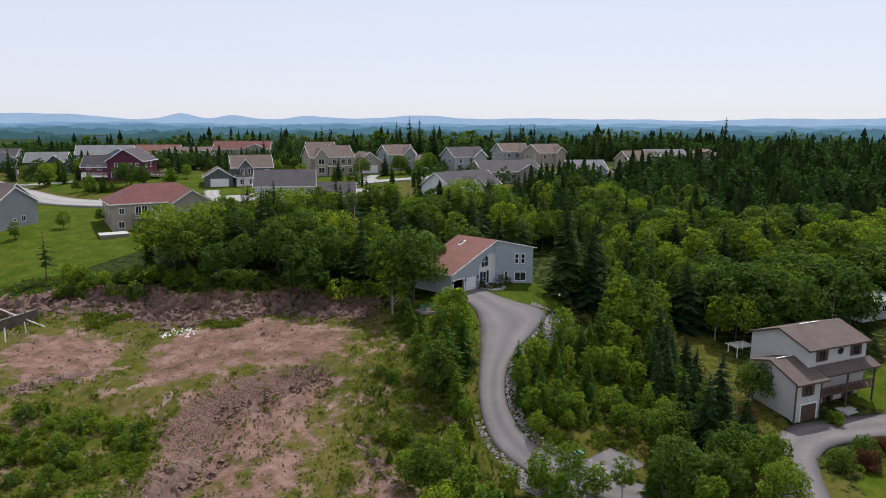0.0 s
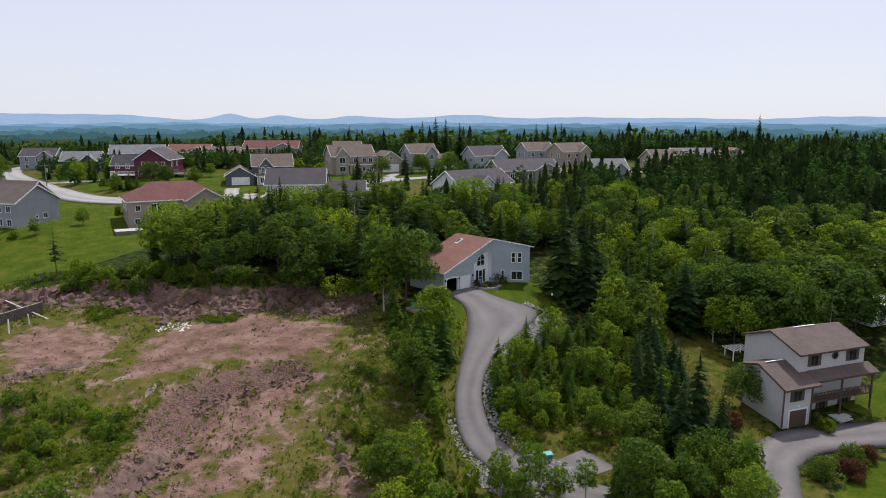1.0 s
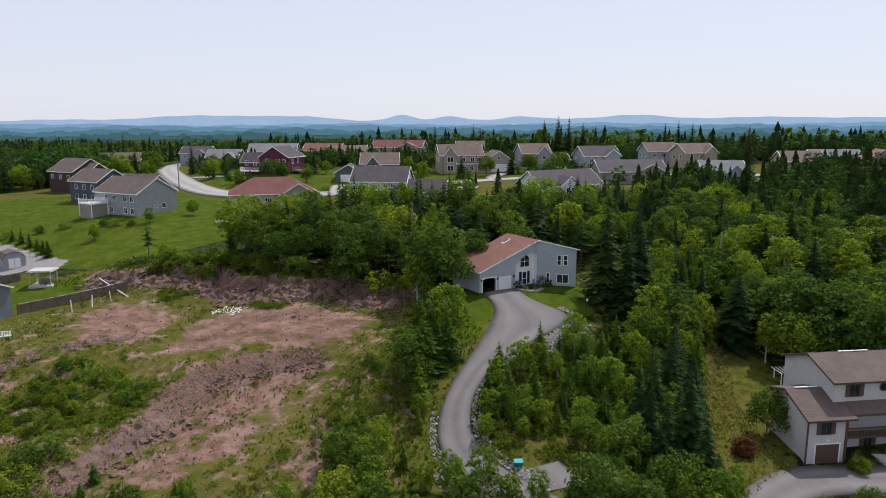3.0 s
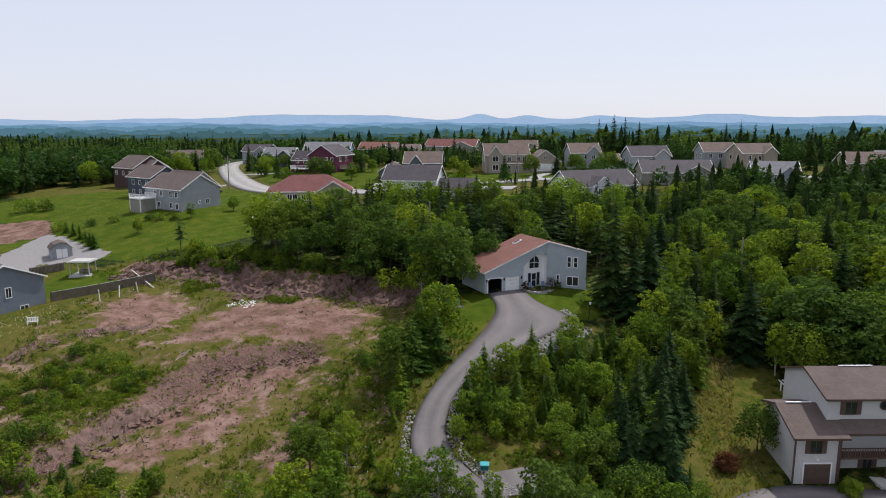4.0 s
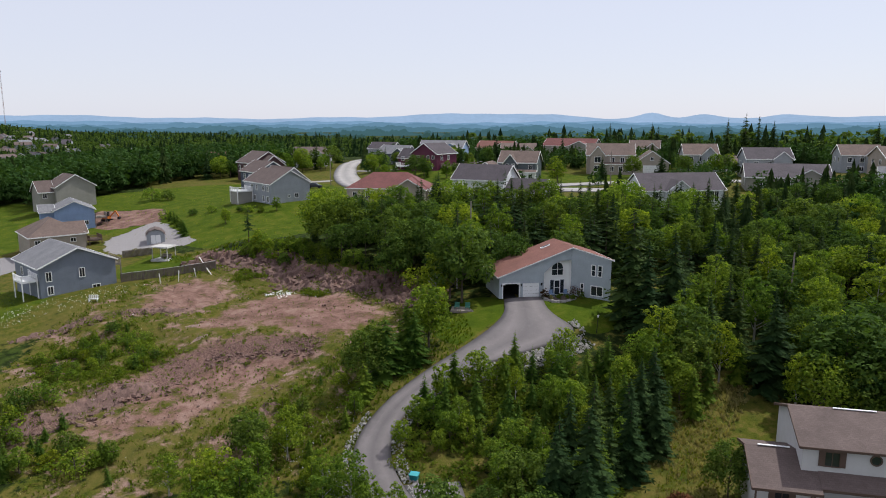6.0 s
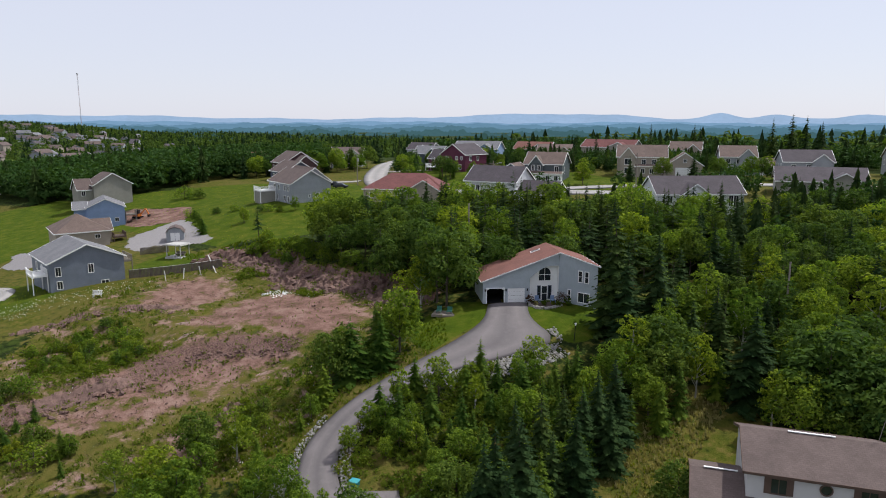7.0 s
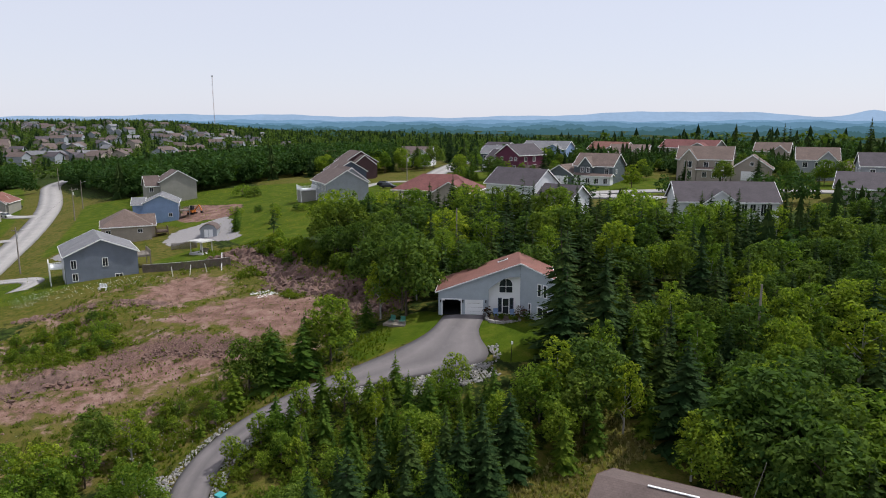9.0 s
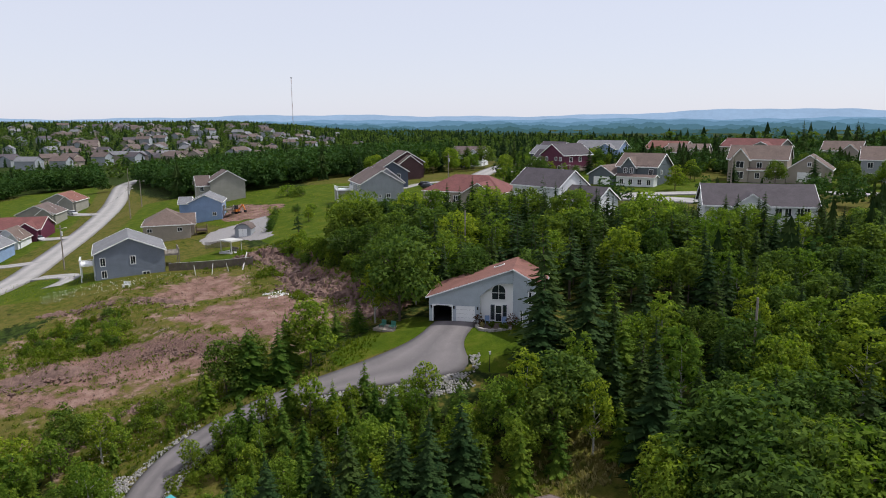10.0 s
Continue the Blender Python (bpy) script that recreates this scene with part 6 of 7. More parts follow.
def car(x, y, deg, c, label):
    t = thing("car", pose(x, y, float(level(x, y)) + 0.06, 0, 0, deg), label, "car", "parked cars")
    paint = plain("car_paint", c, 0.25, 0.3, bump=0)
    bm = bmesh.new()
    side = [(-2.2, 0.3), (2.2, 0.3), (2.25, 0.75), (1.3, 0.92), (-2.1, 0.98), (-2.25, 0.7)]
    a, b = [bm.verts.new((px, -0.88, pz)) for px, pz in side], [bm.verts.new((px, 0.88, pz)) for px, pz in side]
    bm.faces.new(a)
    bm.faces.new(b[::-1])
    for i in range(6):
        bm.faces.new((a[i], b[i], b[(i + 1) % 6], a[(i + 1) % 6]))
    bmesh.ops.bevel(bm, geom=bm.edges[:], offset=0.06, segments=1)
    body = part("body", bm, paint, t)
    bm = bmesh.new()
    lo, hi = [(1.2, -0.82), (1.2, 0.82), (-2.0, 0.82), (-2.0, -0.82)], [(0.5, -0.66), (0.5, 0.66), (-1.7, 0.66), (-1.7, -0.66)]
    vl, vh = [bm.verts.new((*p, 0.93)) for p in lo], [bm.verts.new((*p, 1.45)) for p in hi]
    for i in range(4):
        bm.faces.new((vl[i], vl[(i + 1) % 4], vh[(i + 1) % 4], vh[i]))
    part("windscreen", bm, M_GLASS, t)
    bm = bmesh.new()
    slab(bm, [(0.5, -0.67, 1.48), (0.5, 0.67, 1.48), (-1.7, 0.67, 1.48), (-1.7, -0.67, 1.48)][::-1], 0.05)
    part("roof_panel", bm, paint, t)
    for wx in (-1.35, 1.35):
        for wy in (-0.85, 0.85):
            bm = bmesh.new()
            bar(bm, (wx, wy - 0.1, 0.32), (wx, wy + 0.1, 0.32), 0.32, 0.32, 14)
            part("wheel", bm, M_DARK, t)


for x, y, deg, c, label in ((-110, 166, 40, (0.02, 0.02, 0.025), "black parked car on a side drive"), (-104, 163.5, 40, (0.05, 0.05, 0.06), "dark grey parked car on a side drive"), (-207, 74, 20, (0.7, 0.7, 0.7), "white parked car before a house"), (-160, 62, 20, (0.75, 0.75, 0.76), "white parked car on a side drive"), (-2, 208, 120, (0.6, 0.6, 0.62), "silver parked car by the street"), (-163, 211, 60, (0.02, 0.03, 0.07), "dark blue parked car near a garage"), (-230, 80, 15, (0.03, 0.03, 0.03), "black parked car before a house")):
    car(x, y, deg, c, label)

tr = thing("mobile_home", pose(69.5, 110.5, float(level(69.5, 110.5)), 0, 0, 25), "white flat-roofed mobile home among trees", "building")
bm = bmesh.new()
box(bm, -5, 5, -2.2, 2.2, -0.3, 2.7)
part("wall", bm, S_WHITE, tr)
bm = bmesh.new()
slab(bm, [(-5.3, -2.5, 2.9), (5.3, -2.5, 2.9), (5.3, 2.5, 3.05), (-5.3, 2.5, 3.05)], 0.15)
part("roof", bm, M_TRIM, tr)
for u in (-3, 0, 3):
    window(tr, u, -2.21, 1.5, 0, 1.1, 0.9)

pg = thing("pergola", pose(43.2, 97.6, float(level(43.2, 97.6)) - 0.9, 0, 0, 20), "small white slatted garden pergola near the stucco house", "pergola")
for px in (-1.3, 1.3):
    for py in (-0.9, 0.9):
        bm = bmesh.new()
        box(bm, px - 0.06, px + 0.06, py - 0.06, py + 0.06, -0.2, 2.2)
        part("post", bm, M_TRIM, pg)
for k in range(7):
    bm = bmesh.new()
    box(bm, -1.5 + k * 0.5 - 0.04, -1.5 + k * 0.5 + 0.04, -1.3, 1.3, 2.2, 2.32)
    part("slat", bm, M_TRIM, pg)

bn = thing("picnic_bench", pose(-2.2, 98.8, float(level(-2.2, 98.8)), 0, 0, 30), "grey wooden bench and low platform on the shaded lawn", "bench")
bm = bmesh.new()
box(bm, -1.6, 1.6, -1.2, 1.2, -0.1, 0.22)
part("platform", bm, M_WOOD, bn)
for u in (-0.8, 0.7):
    bm = bmesh.new()
    box(bm, u - 0.35, u + 0.35, -0.35, 0.35, 0.5, 0.58)
    box(bm, u - 0.35, u + 0.35, 0.3, 0.38, 0.58, 1.1)
    for sx in (-0.3, 0.3):
        for sy in (-0.3, 0.3):
            box(bm, u + sx - 0.03, u + sx + 0.03, sy - 0.03, sy + 0.03, 0.22, 0.5)
    part("chair", bm, plain("green_paint", (0.05, 0.17, 0.13), 0.5), bn)

lp = thing("garden_lamp", pose(17.2, 101.6, float(level(17.2, 101.6)) - 0.1), "slim dark lamp post at the edge of the drive", "lamp post")
bm = bmesh.new()
bar(bm, (0, 0, 0), (0.15, 0, 2.2), 0.05, 0.04, 6)
part("post", bm, M_DARK, lp)
bm = bmesh.new()
bar(bm, (0.15, 0, 2.2), (0.15, 0, 2.5), 0.1, 0.14, 8)
part("lantern", bm, M_TRIM, lp)

# entry bed with stone edging, shrubs and chairs before the door
def entry_bed():
    u, n = Vector((0.66, 0.751, 0)), Vector((0.751, -0.66, 0))
    o = Vector((1.15, 103.2, -0.7))
    t = thing("flower_bed", pose(0, 0, 0), "raised stone-edged flower bed before the entry", "flower bed")
    ring = [(6.6, 0.3), (6.5, 1.9), (7.2, 3.0), (8.5, 3.3), (9.8, 2.7), (10.9, 2.0), (10.9, 0.9), (10.5, 0.4)]
    pts = [o + u * a + n * b for a, b in ring]
    bm = bmesh.new()
    slab(bm, [(p.x, p.y, -0.55) for p in pts][::-1], 0.5)
    part("soil", bm, plain("dark_soil", (0.10, 0.075, 0.06), 0.95, scale=8, var=0.4, bump=0.6), t)
    rnd = random.Random(4)
    for i in range(5):
        a, b = pts[i], pts[i + 1]
        k = int((b - a).length / 0.42)
        for j in range(k):
            p = a.lerp(b, (j + 0.5) / k)
            bm = bmesh.new()
            s = rnd.uniform(0.17, 0.26)
            box(bm, -s, s, -s * 0.8, s * 0.8, -0.3, rnd.uniform(0.16, 0.26))
            bmesh.ops.bevel(bm, geom=bm.edges[:], offset=0.05, segments=1)
            ob = part("edging_stone", bm, M_GREY, t)
            ob.matrix_local = pose(p.x, p.y, -0.7, 0, 0, rnd.uniform(0, 90))
    for a, b, h, m, label in ((6.6, 0.8, 1.5, M_RED, "dark red leafed shrub by the entry"), (10.9, 1.3, 1.9, M_RED, "dark red leafed shrub by the entry"), (11.6, 2.0, 1.3, M_LEAF, "dark green rounded shrub in the bed"), (8.4, 1.9, 0.8, M_WEED, "low flowering plant in the bed"), (7.2, 2.0, 0.7, M_STRAW, "low pale flowering plant in the bed"), (10.2, 2.6, 0.8, M_LEAF, "low green shrub in the bed"), (9.6, 2.0, 0.6, M_WEED, "low flowering plant in the bed")):
        p = o + u * a + n * b
        v, f, _ = leaves(h, h * 0.5, int(a * 10), count=500, size=0.08, lobes=12, low=-0.1)
        s = thing("shrub", pose(p.x, p.y, -0.6), label, "shrub", "shrubs of the bed")
        part("foliage", mesh_of("foliage", v, f, m), None, s)
    for a, b in ((9.9, 0.9), (7.7, 0.7)):
        p = o + u * a + n * b
        ch = thing("garden_chair", pose(p.x, p.y, -0.55, 0, 0, 60), "blue-grey garden chair by the entry door", "chair", "entry chairs")
        bm = bmesh.new()
        box(bm, -0.3, 0.3, -0.3, 0.3, 0.4, 0.46)
        part("seat", bm, S_BLUE, ch)
        bm = bmesh.new()
        box(bm, -0.3, 0.3, 0.26, 0.32, 0.46, 1.0)
        part("backrest", bm, S_BLUE, ch)
        for sx in (-0.26, 0.26):
            for sy in (-0.26, 0.26):
                bm = bmesh.new()
                box(bm, sx - 0.03, sx + 0.03, sy - 0.03, sy + 0.03, 0, 0.4)
                part("leg", bm, S_BLUE, ch)


entry_bed()


def clipped(x, y, r, m, label):
    v, f, _ = leaves(r * 1.5, r, int(x * 10), count=3200, size=0.10, lobes=30, low=-0.15)
    t = thing("clipped_bush", pose(x, y, float(level(x, y))), label, "shrub", "bushes of the drive island")
    part("foliage", mesh_of("foliage", v, f, m), None, t)


clipped(42.4, 69.0, 1.7, M_LEAF, "rounded clipped green bush on the drive island")
clipped(46.6, 72.0, 1.7, M_LEAF, "rounded clipped green bush on the drive island")
clipped(45.6, 69.6, 1.4, M_RED, "dark purple-leafed bush on the drive island")
clipped(49.0, 73.4, 1.2, M_RED, "dark purple-leafed bush on the drive island")
clipped(36.4, 78.6, 1.3, M_RED, "loose red-leafed shrub at the lawn's edge")
clipped(47.5, 79.6, 1.1, M_LIME, "bright green shrub beside the garage")
for i, (x, y, h) in enumerate(((-96, 187, 4.6), (-93.5, 185.5, 4.2), (-91, 184, 4.4), (-88.5, 185, 3.8), (-82, 190, 3.5), (-113, 205, 4.5), (-108, 204, 4.0))):
    plant("fir", x, y, h, i, 1.2, "plump blue-green garden spruce on a lawn", "garden conifers")
for i, (x, y) in enumerate(((-106, 117), (-102, 115.6), (-98, 114), (-94.5, 112.6), (-91.5, 111.2), (-89, 110))):
    plant("fir", x, y, 3.0 + 0.4 * (i % 3), i, 1.3, "dense dwarf conifer beside the gravel yard", "row of conifers")
for i, (x, y, h) in enumerate(((-91, 127, 1.8), (-88, 127.4, 2.0), (-84.5, 128.2, 1.8), (-110, 118, 2.4), (-104, 122, 2.0), (-100, 125, 1.8), (-57, 138, 2.5), (-63, 178, 1.6), (-56, 175, 1.4), (-140, 132, 4), (-70, 158, 2.0), (-46, 206, 2.2), (-135, 134, 3.5))):
    plant("bush", x, y, h, i, 1.1, "dark rounded garden bush on the lawn", "garden bushes")

wp = thing("patio", pose(-66.2, 137.6, float(level(-66.2, 137.6)), 0, 0, 33), "white-topped low timber patio on the lawn", "patio")
bm = bmesh.new()
box(bm, -2.6, 2.6, -1.8, 1.8, -0.5, 0.55)
part("platform", bm, M_WOOD, wp)
bm = bmesh.new()
box(bm, -2.7, 2.7, -1.9, 1.9, 0.55, 0.62)
part("patio_top", bm, M_CONC, wp)


sb = thing("garden_bench", pose(-58.9, 73.8, float(level(-58.9, 73.8)), 0, 0, 40), "small white slatted bench standing among weeds", "bench")
for k in range(5):
    bm = bmesh.new()
    box(bm, -0.75 + k * 0.32, -0.55 + k * 0.32, 0.2, 0.26, 0.4, 1.0)
    part("slat", bm, M_TRIM, sb)
for y0, z0 in ((-0.25, 0.38), (0.0, 0.38), (0.17, 0.94)):
    bm = bmesh.new()
    box(bm, -0.8, 0.8, y0, y0 + 0.16, z0, z0 + 0.06)
    part("board", bm, M_TRIM, sb)
for x0 in (-0.7, 0.6):
    bm = bmesh.new()
    box(bm, x0, x0 + 0.1, -0.22, 0.2, -0.1, 0.38)
    part("leg", bm, M_TRIM, sb)

dg = thing("excavator", pose(-129.2, 112.6, float(level(-129.2, 112.6)), 0, 0, 30), "small orange excavator standing on bare soil", "digger")
m_orange = plain("orange_paint", (0.55, 0.17, 0.03), 0.45, bump=0.05)
for y0 in (-0.9, 0.5):
    bm = bmesh.new()
    box(bm, -1.2, 1.2, y0, y0 + 0.4, -0.05, 0.5)
    bmesh.ops.bevel(bm, geom=bm.edges[:], offset=0.12, segments=1)
    part("track", bm, M_DARK, dg)
bm = bmesh.new()
box(bm, -1.1, 0.6, -0.75, 0.75, 0.55, 1.3)
bmesh.ops.bevel(bm, geom=bm.edges[:], offset=0.1, segments=1)
part("body", bm, m_orange, dg)
bm = bmesh.new()
box(bm, -0.3, 0.7, -0.7, 0.1, 1.3, 2.4)
part("cab", bm, M_GLASS, dg)
for a, b in (((0.7, 0.3, 1.1), (2.3, 0.3, 2.7)), ((2.3, 0.3, 2.7), (3.2, 0.3, 1.2))):
    bm = bmesh.new()
    beam(bm, a, b, 0.12, 0.14)
    part("boom", bm, m_orange, dg)
bm = bmesh.new()
box(bm, 2.9, 3.5, 0.0, 0.6, 0.5, 1.1)
part("bucket", bm, M_DARK, dg)

lf = thing("fence", pose(0, 0, 0), "short tan board fence behind the gazebo lawn", "fence")
for k in range(26):
    x, y = -87.4 + (-84.0 - -87.4) * k / 25, 94.2 + (98.8 - 94.2) * k / 25
    bm = bmesh.new()
    box(bm, x - 0.16, x + 0.16, y - 0.03, y + 0.03, float(level(x, y)) - 0.1, float(level(x, y)) + 1.5)
    part("board", bm, M_WOOD, lf)

wpole = thing("plank", pose(0, 0, 0), "long weathered plank leaning against the fence's end", "plank")
bm = bmesh.new()
beam(bm, (-64.9, 97.7, float(level(-64.9, 97.7)) + 1.5), (-56.1, 94.3, float(level(-56.1, 94.3)) + 0.05), 0.1, 0.03)
part("plank_board", bm, M_CONC, wpole)


# ---- mast and town ----
def mast(x, y, h):
    z = float(level(x, y))
    t = thing("radio_mast", pose(x, y, z), "tall thin lattice radio mast on the horizon", "mast")
    red, white = plain("mast_red", (0.42, 0.30, 0.29), 0.6), plain("mast_grey", (0.5, 0.5, 0.52), 0.6)
    n = 8
    for i in range(n):
        bm = bmesh.new()
        z0, z1 = h * i / n, h * (i + 1) / n
        for k in range(3):
            a, b = k * math.tau / 3, (k + 1) * math.tau / 3
            c, d = (0.75 * math.cos(a), 0.75 * math.sin(a)), (0.75 * math.cos(b), 0.75 * math.sin(b))
            bar(bm, (*c, z0), (*c, z1), 0.14, 0.14, 4)
            for j in range(4):
                s0, s1 = z0 + (z1 - z0) * j / 4, z0 + (z1 - z0) * (j + 1) / 4
                bar(bm, (*c, s0), (*d, s1), 0.08, 0.08, 3)
        part("mast_section", bm, red if i % 2 else white, t)
    bm = bmesh.new()
    box(bm, -1.4, 1.4, -1.4, 1.4, h - 1, h + 1.2)
    part("antenna", bm, white, t)


mast(-1276, 528, 107 - float(level(-1276, 528)))


def town():
    """Far housing past counting on the western rise."""
    rnd = random.Random(77)
    groups = {"pale": [[], [], S_GREY], "tan": [[], [], S_TAN], "roof_brown": [[], [], R_BROWN], "roof_grey": [[], [], R_GREY], "roof_dark": [[], [], R_DARK]}
    for i in range(270):
        d = rnd.uniform(560, 1250) ** 1.0
        a = radians(rnd.uniform(64, 100))
        x, y = 78 - math.sin(a) * d, 60 + math.cos(a) * d
        if a < radians(70) and rnd.random() < 0.6:
            continue
        z, q = float(level(x, y)), rnd.uniform(0, 3.14)
        w, l, e = rnd.uniform(4, 5.5), rnd.uniform(5, 8), rnd.uniform(4, 6.5)
        c, s = math.cos(q), math.sin(q)
        at = lambda u, v, h: (x + u * c - v * s, y + u * s + v * c, z + h)
        wv, wf = groups[rnd.choice(("pale", "pale", "tan"))][:2]
        b = len(wv)
        wv.extend([at(-l, -w, -2), at(l, -w, -2), at(l, w, -2), at(-l, w, -2), at(-l, -w, e), at(l, -w, e), at(l, w, e), at(-l, w, e), at(-l, 0, e + 2.6), at(l, 0, e + 2.6)])
        wf.extend([(b, b + 1, b + 5, b + 4), (b + 1, b + 2, b + 6, b + 9, b + 5), (b + 2, b + 3, b + 7, b + 6), (b + 3, b, b + 4, b + 8, b + 7)])
        rv, rf = groups[rnd.choice(("roof_brown", "roof_brown", "roof_grey", "roof_dark"))][:2]
        b = len(rv)
        o = 0.6
        rv.extend([at(-l - o, -w - o, e - 0.2), at(l + o, -w - o, e - 0.2), at(l + o, 0, e + 2.9), at(-l - o, 0, e + 2.9), at(l + o, w + o, e - 0.2), at(-l - o, w + o, e - 0.2)])
        rf.extend([(b, b + 1, b + 2, b + 3), (b + 3, b + 2, b + 4, b + 5)])
    for k, (v, f, m) in groups.items():
        ob = new("town_roofs" if "roof" in k else "town_walls", mesh_of(k, v, f, m))
        tagged(ob, "far suburban houses scattered over a wooded rise", "town", kind="stuff")


town()


# ---- rocks ----
def rock(seed, flat=0.7):
    rnd = random.Random(seed)
    bm = bmesh.new()
    for _ in range(17):
        v = Vector((rnd.gauss(0, 1), rnd.gauss(0, 1), rnd.gauss(0, 1))).normalized() * rnd.uniform(0.75, 1.1)
        bm.verts.new((v.x, v.y * 0.85, v.z * flat))
    res = bmesh.ops.convex_hull(bm, input=bm.verts[:])
    bmesh.ops.delete(bm, geom=[g for g in res["geom_interior"] if isinstance(g, bmesh.types.BMVert)], context="VERTS")
    return bm


def rock_mesh(seed, material, flat=0.7):
    bm = rock(seed, flat)
    me = bpy.data.meshes.new("rock")
    bm.to_mesh(me)
    bm.free()
    me.materials.append(material)
    return me


PINKS = [rock_mesh(i, M_PINK) for i in range(8)]


def rock_pile(name, label, places):
    t = thing(name, pose(0, 0, 0), label, "rock", kind="structure")
    for x, y, z, s, a, seed in places:
        ob = part("rock", PINKS[seed % 8], None, t)
        ob.matrix_local = pose(x, y, z, a * 31 % 40 - 20, a * 17 % 30 - 15, a) @ Matrix.Diagonal((s * 1.25, s, s, 1))


def crag(name, label, line, wide, rough, seed, material=None, block=0.9, lift=0.0):
    """A sheet of fractured bedrock along a line: blocks of uneven height that sink into the ground at the rim."""
    length = sum(math.dist(a, b) for a, b in zip(line, line[1:]))
    n, half = int(length / 0.28), int(wide / 0.28)
    pts = spread(line, n)
    d = np.gradient(pts, axis=0)
    d /= np.hypot(d[:, :1], d[:, 1:])
    verts, faces, w = [], [], 2 * half + 1
    for i, ((px, py), (dx, dy)) in enumerate(zip(pts, d)):
        end = min(1, i / 6, (n - 1 - i) / 6)
        for j in range(-half, half + 1):
            jit = 0.16 * noise.noise(Vector((i * 0.9, j * 0.9, seed)))
            u = j * wide / half + jit
            x, y = px - dy * u + dx * jit, py + dx * u + dy * jit
            q = Vector((x / block, y / block, seed * 3.7))
            dist, near = noise.voronoi(q)
            own = noise.cell(near[0] * 9.1)
            edge = min(1, (dist[1] - dist[0]) * 5)
            f = max(0.0, 1 - (abs(j) / half) ** 2 * (0.75 + 0.5 * noise.noise(Vector((x * 0.4, y * 0.4, seed))))) * end
            z = rough * (0.25 + 0.75 * own) * (0.55 + 0.45 * edge) + 0.18 * rough * noise.noise(Vector((x * 2.3, y * 2.3, seed)))
            verts.append((x, y, float(level(x, y)) + lift - 0.35 + f * (0.35 + z)))
    for i in range(n - 1):
        for j in range(w - 1):
            k = i * w + j
            faces.append((k, k + 1, k + w + 1, k + w))
    structure(name, mesh_of(name, verts, faces, material or M_PINK), label, "rock")


CLIFF = [(x, float(cliff_line(x)) - 1.9) for x in range(-70, -9, 4)]
crag("rock_face", "blasted pink-grey rock face behind the cleared lot", CLIFF, 3.4, 1.15, 1)
crag("rock_ledge", "broken dark pink rock ledge on the slope", LEDGE, 2.0, 0.42, 2, None, 1.1)
crag("rock_ledge", "low dark rock ledge across the weeds", [(-55, 58), (-53, 64), (-51, 69), (-49.3, 74.6), (-45, 79), (-41, 81)], 1.1, 0.5, 3, None, 0.6)
crag("rock_ledge", "pink rock outcrop at the slope's foot", [(-9.4, 70.5), (-7.5, 66.7), (-5.7, 63.5), (-4, 60)], 1.0, 0.7, 4, None, 0.6)
M_PALE = stone("pale_bedrock", (0.13, 0.085, 0.072), (0.34, 0.245, 0.21), 1.6)
for k, line in enumerate(([(-13.9, 74), (-12.6, 77), (-11.4, 80.4)], [(-29.8, 56.5), (-29.3, 58.5), (-28.2, 61.5)], [(-42.5, 54.5), (-42.3, 56.5), (-42, 58.6)], [(-31, 71), (-31.5, 74), (-31, 78)], [(-38, 74), (-36, 77.5), (-33.5, 80)])):
    crag("bedrock_slab", "smooth pale pink bedrock showing through the weeds", line, 0.75, 0.2, 11 + k, M_PALE, 1.2)

rnd = random.Random(12)
spots = []
for i in range(280):
    x = rnd.uniform(-70, -11)
    y = float(cliff_line(x)) + rnd.uniform(-5.4, 0.6)
    s = rnd.choice((0.22, 0.3, 0.4, 0.55, 0.75)) * rnd.uniform(0.8, 1.15)
    spots.append((x, y, float(level(x, y)) + 0.1, s, rnd.uniform(0, 360), i))
rock_pile("loose_rock", "loose broken blocks under the rock face", spots)


def outcrop(label, line, n, low, high, wide, seed):
    rnd = random.Random(seed)
    rock_pile("loose_rock", label, [(x + rnd.gauss(0, wide), y + rnd.gauss(0, wide), float(level(x, y)) - 0.02, rnd.uniform(low, high), rnd.uniform(0, 360), rnd.randrange(100)) for x, y in spread(line, n)])


outcrop("loose blocks along the rock ledge", [(x + 1.2, y) for x, y in LEDGE], 200, 0.12, 0.45, 1.1, 1)
outcrop("loose blocks along the low ledge", [(-53, 62), (-50, 70), (-47, 75.5), (-41, 80)], 60, 0.12, 0.4, 0.9, 2)
outcrop("loose blocks under the terrace's edge", [(-27, 72), (-22, 77), (-17, 80.5), (-13, 82)], 120, 0.1, 0.32, 1.8, 4)


def scatter(name, label, category, protos, material, places):
    """Countless small pieces as one mesh."""
    vs, fs, base = [], [], 0
    for x, y, z, s, a, k in places:
        v, f = protos[k % len(protos)]
        c, d = math.cos(a), math.sin(a)
        q = np.empty_like(v)
        q[:, 0], q[:, 1], q[:, 2] = x + (v[:, 0] * c - v[:, 1] * d) * s, y + (v[:, 0] * d + v[:, 1] * c) * s, z + v[:, 2] * s
        vs.append(q)
        fs.extend(tuple(i + base for i in face) for face in f)
        base += len(v)
    me = mesh_of(name, np.concatenate(vs).tolist(), fs, material)
    tagged(new(name, me), label, category, kind="stuff")


def hull_proto(seed):
    bm = rock(seed)
    bm.verts.index_update()
    v, f = np.array([tuple(p.co) for p in bm.verts]), [tuple(p.index for p in q.verts) for q in bm.faces]
    bm.free()
    return v, f


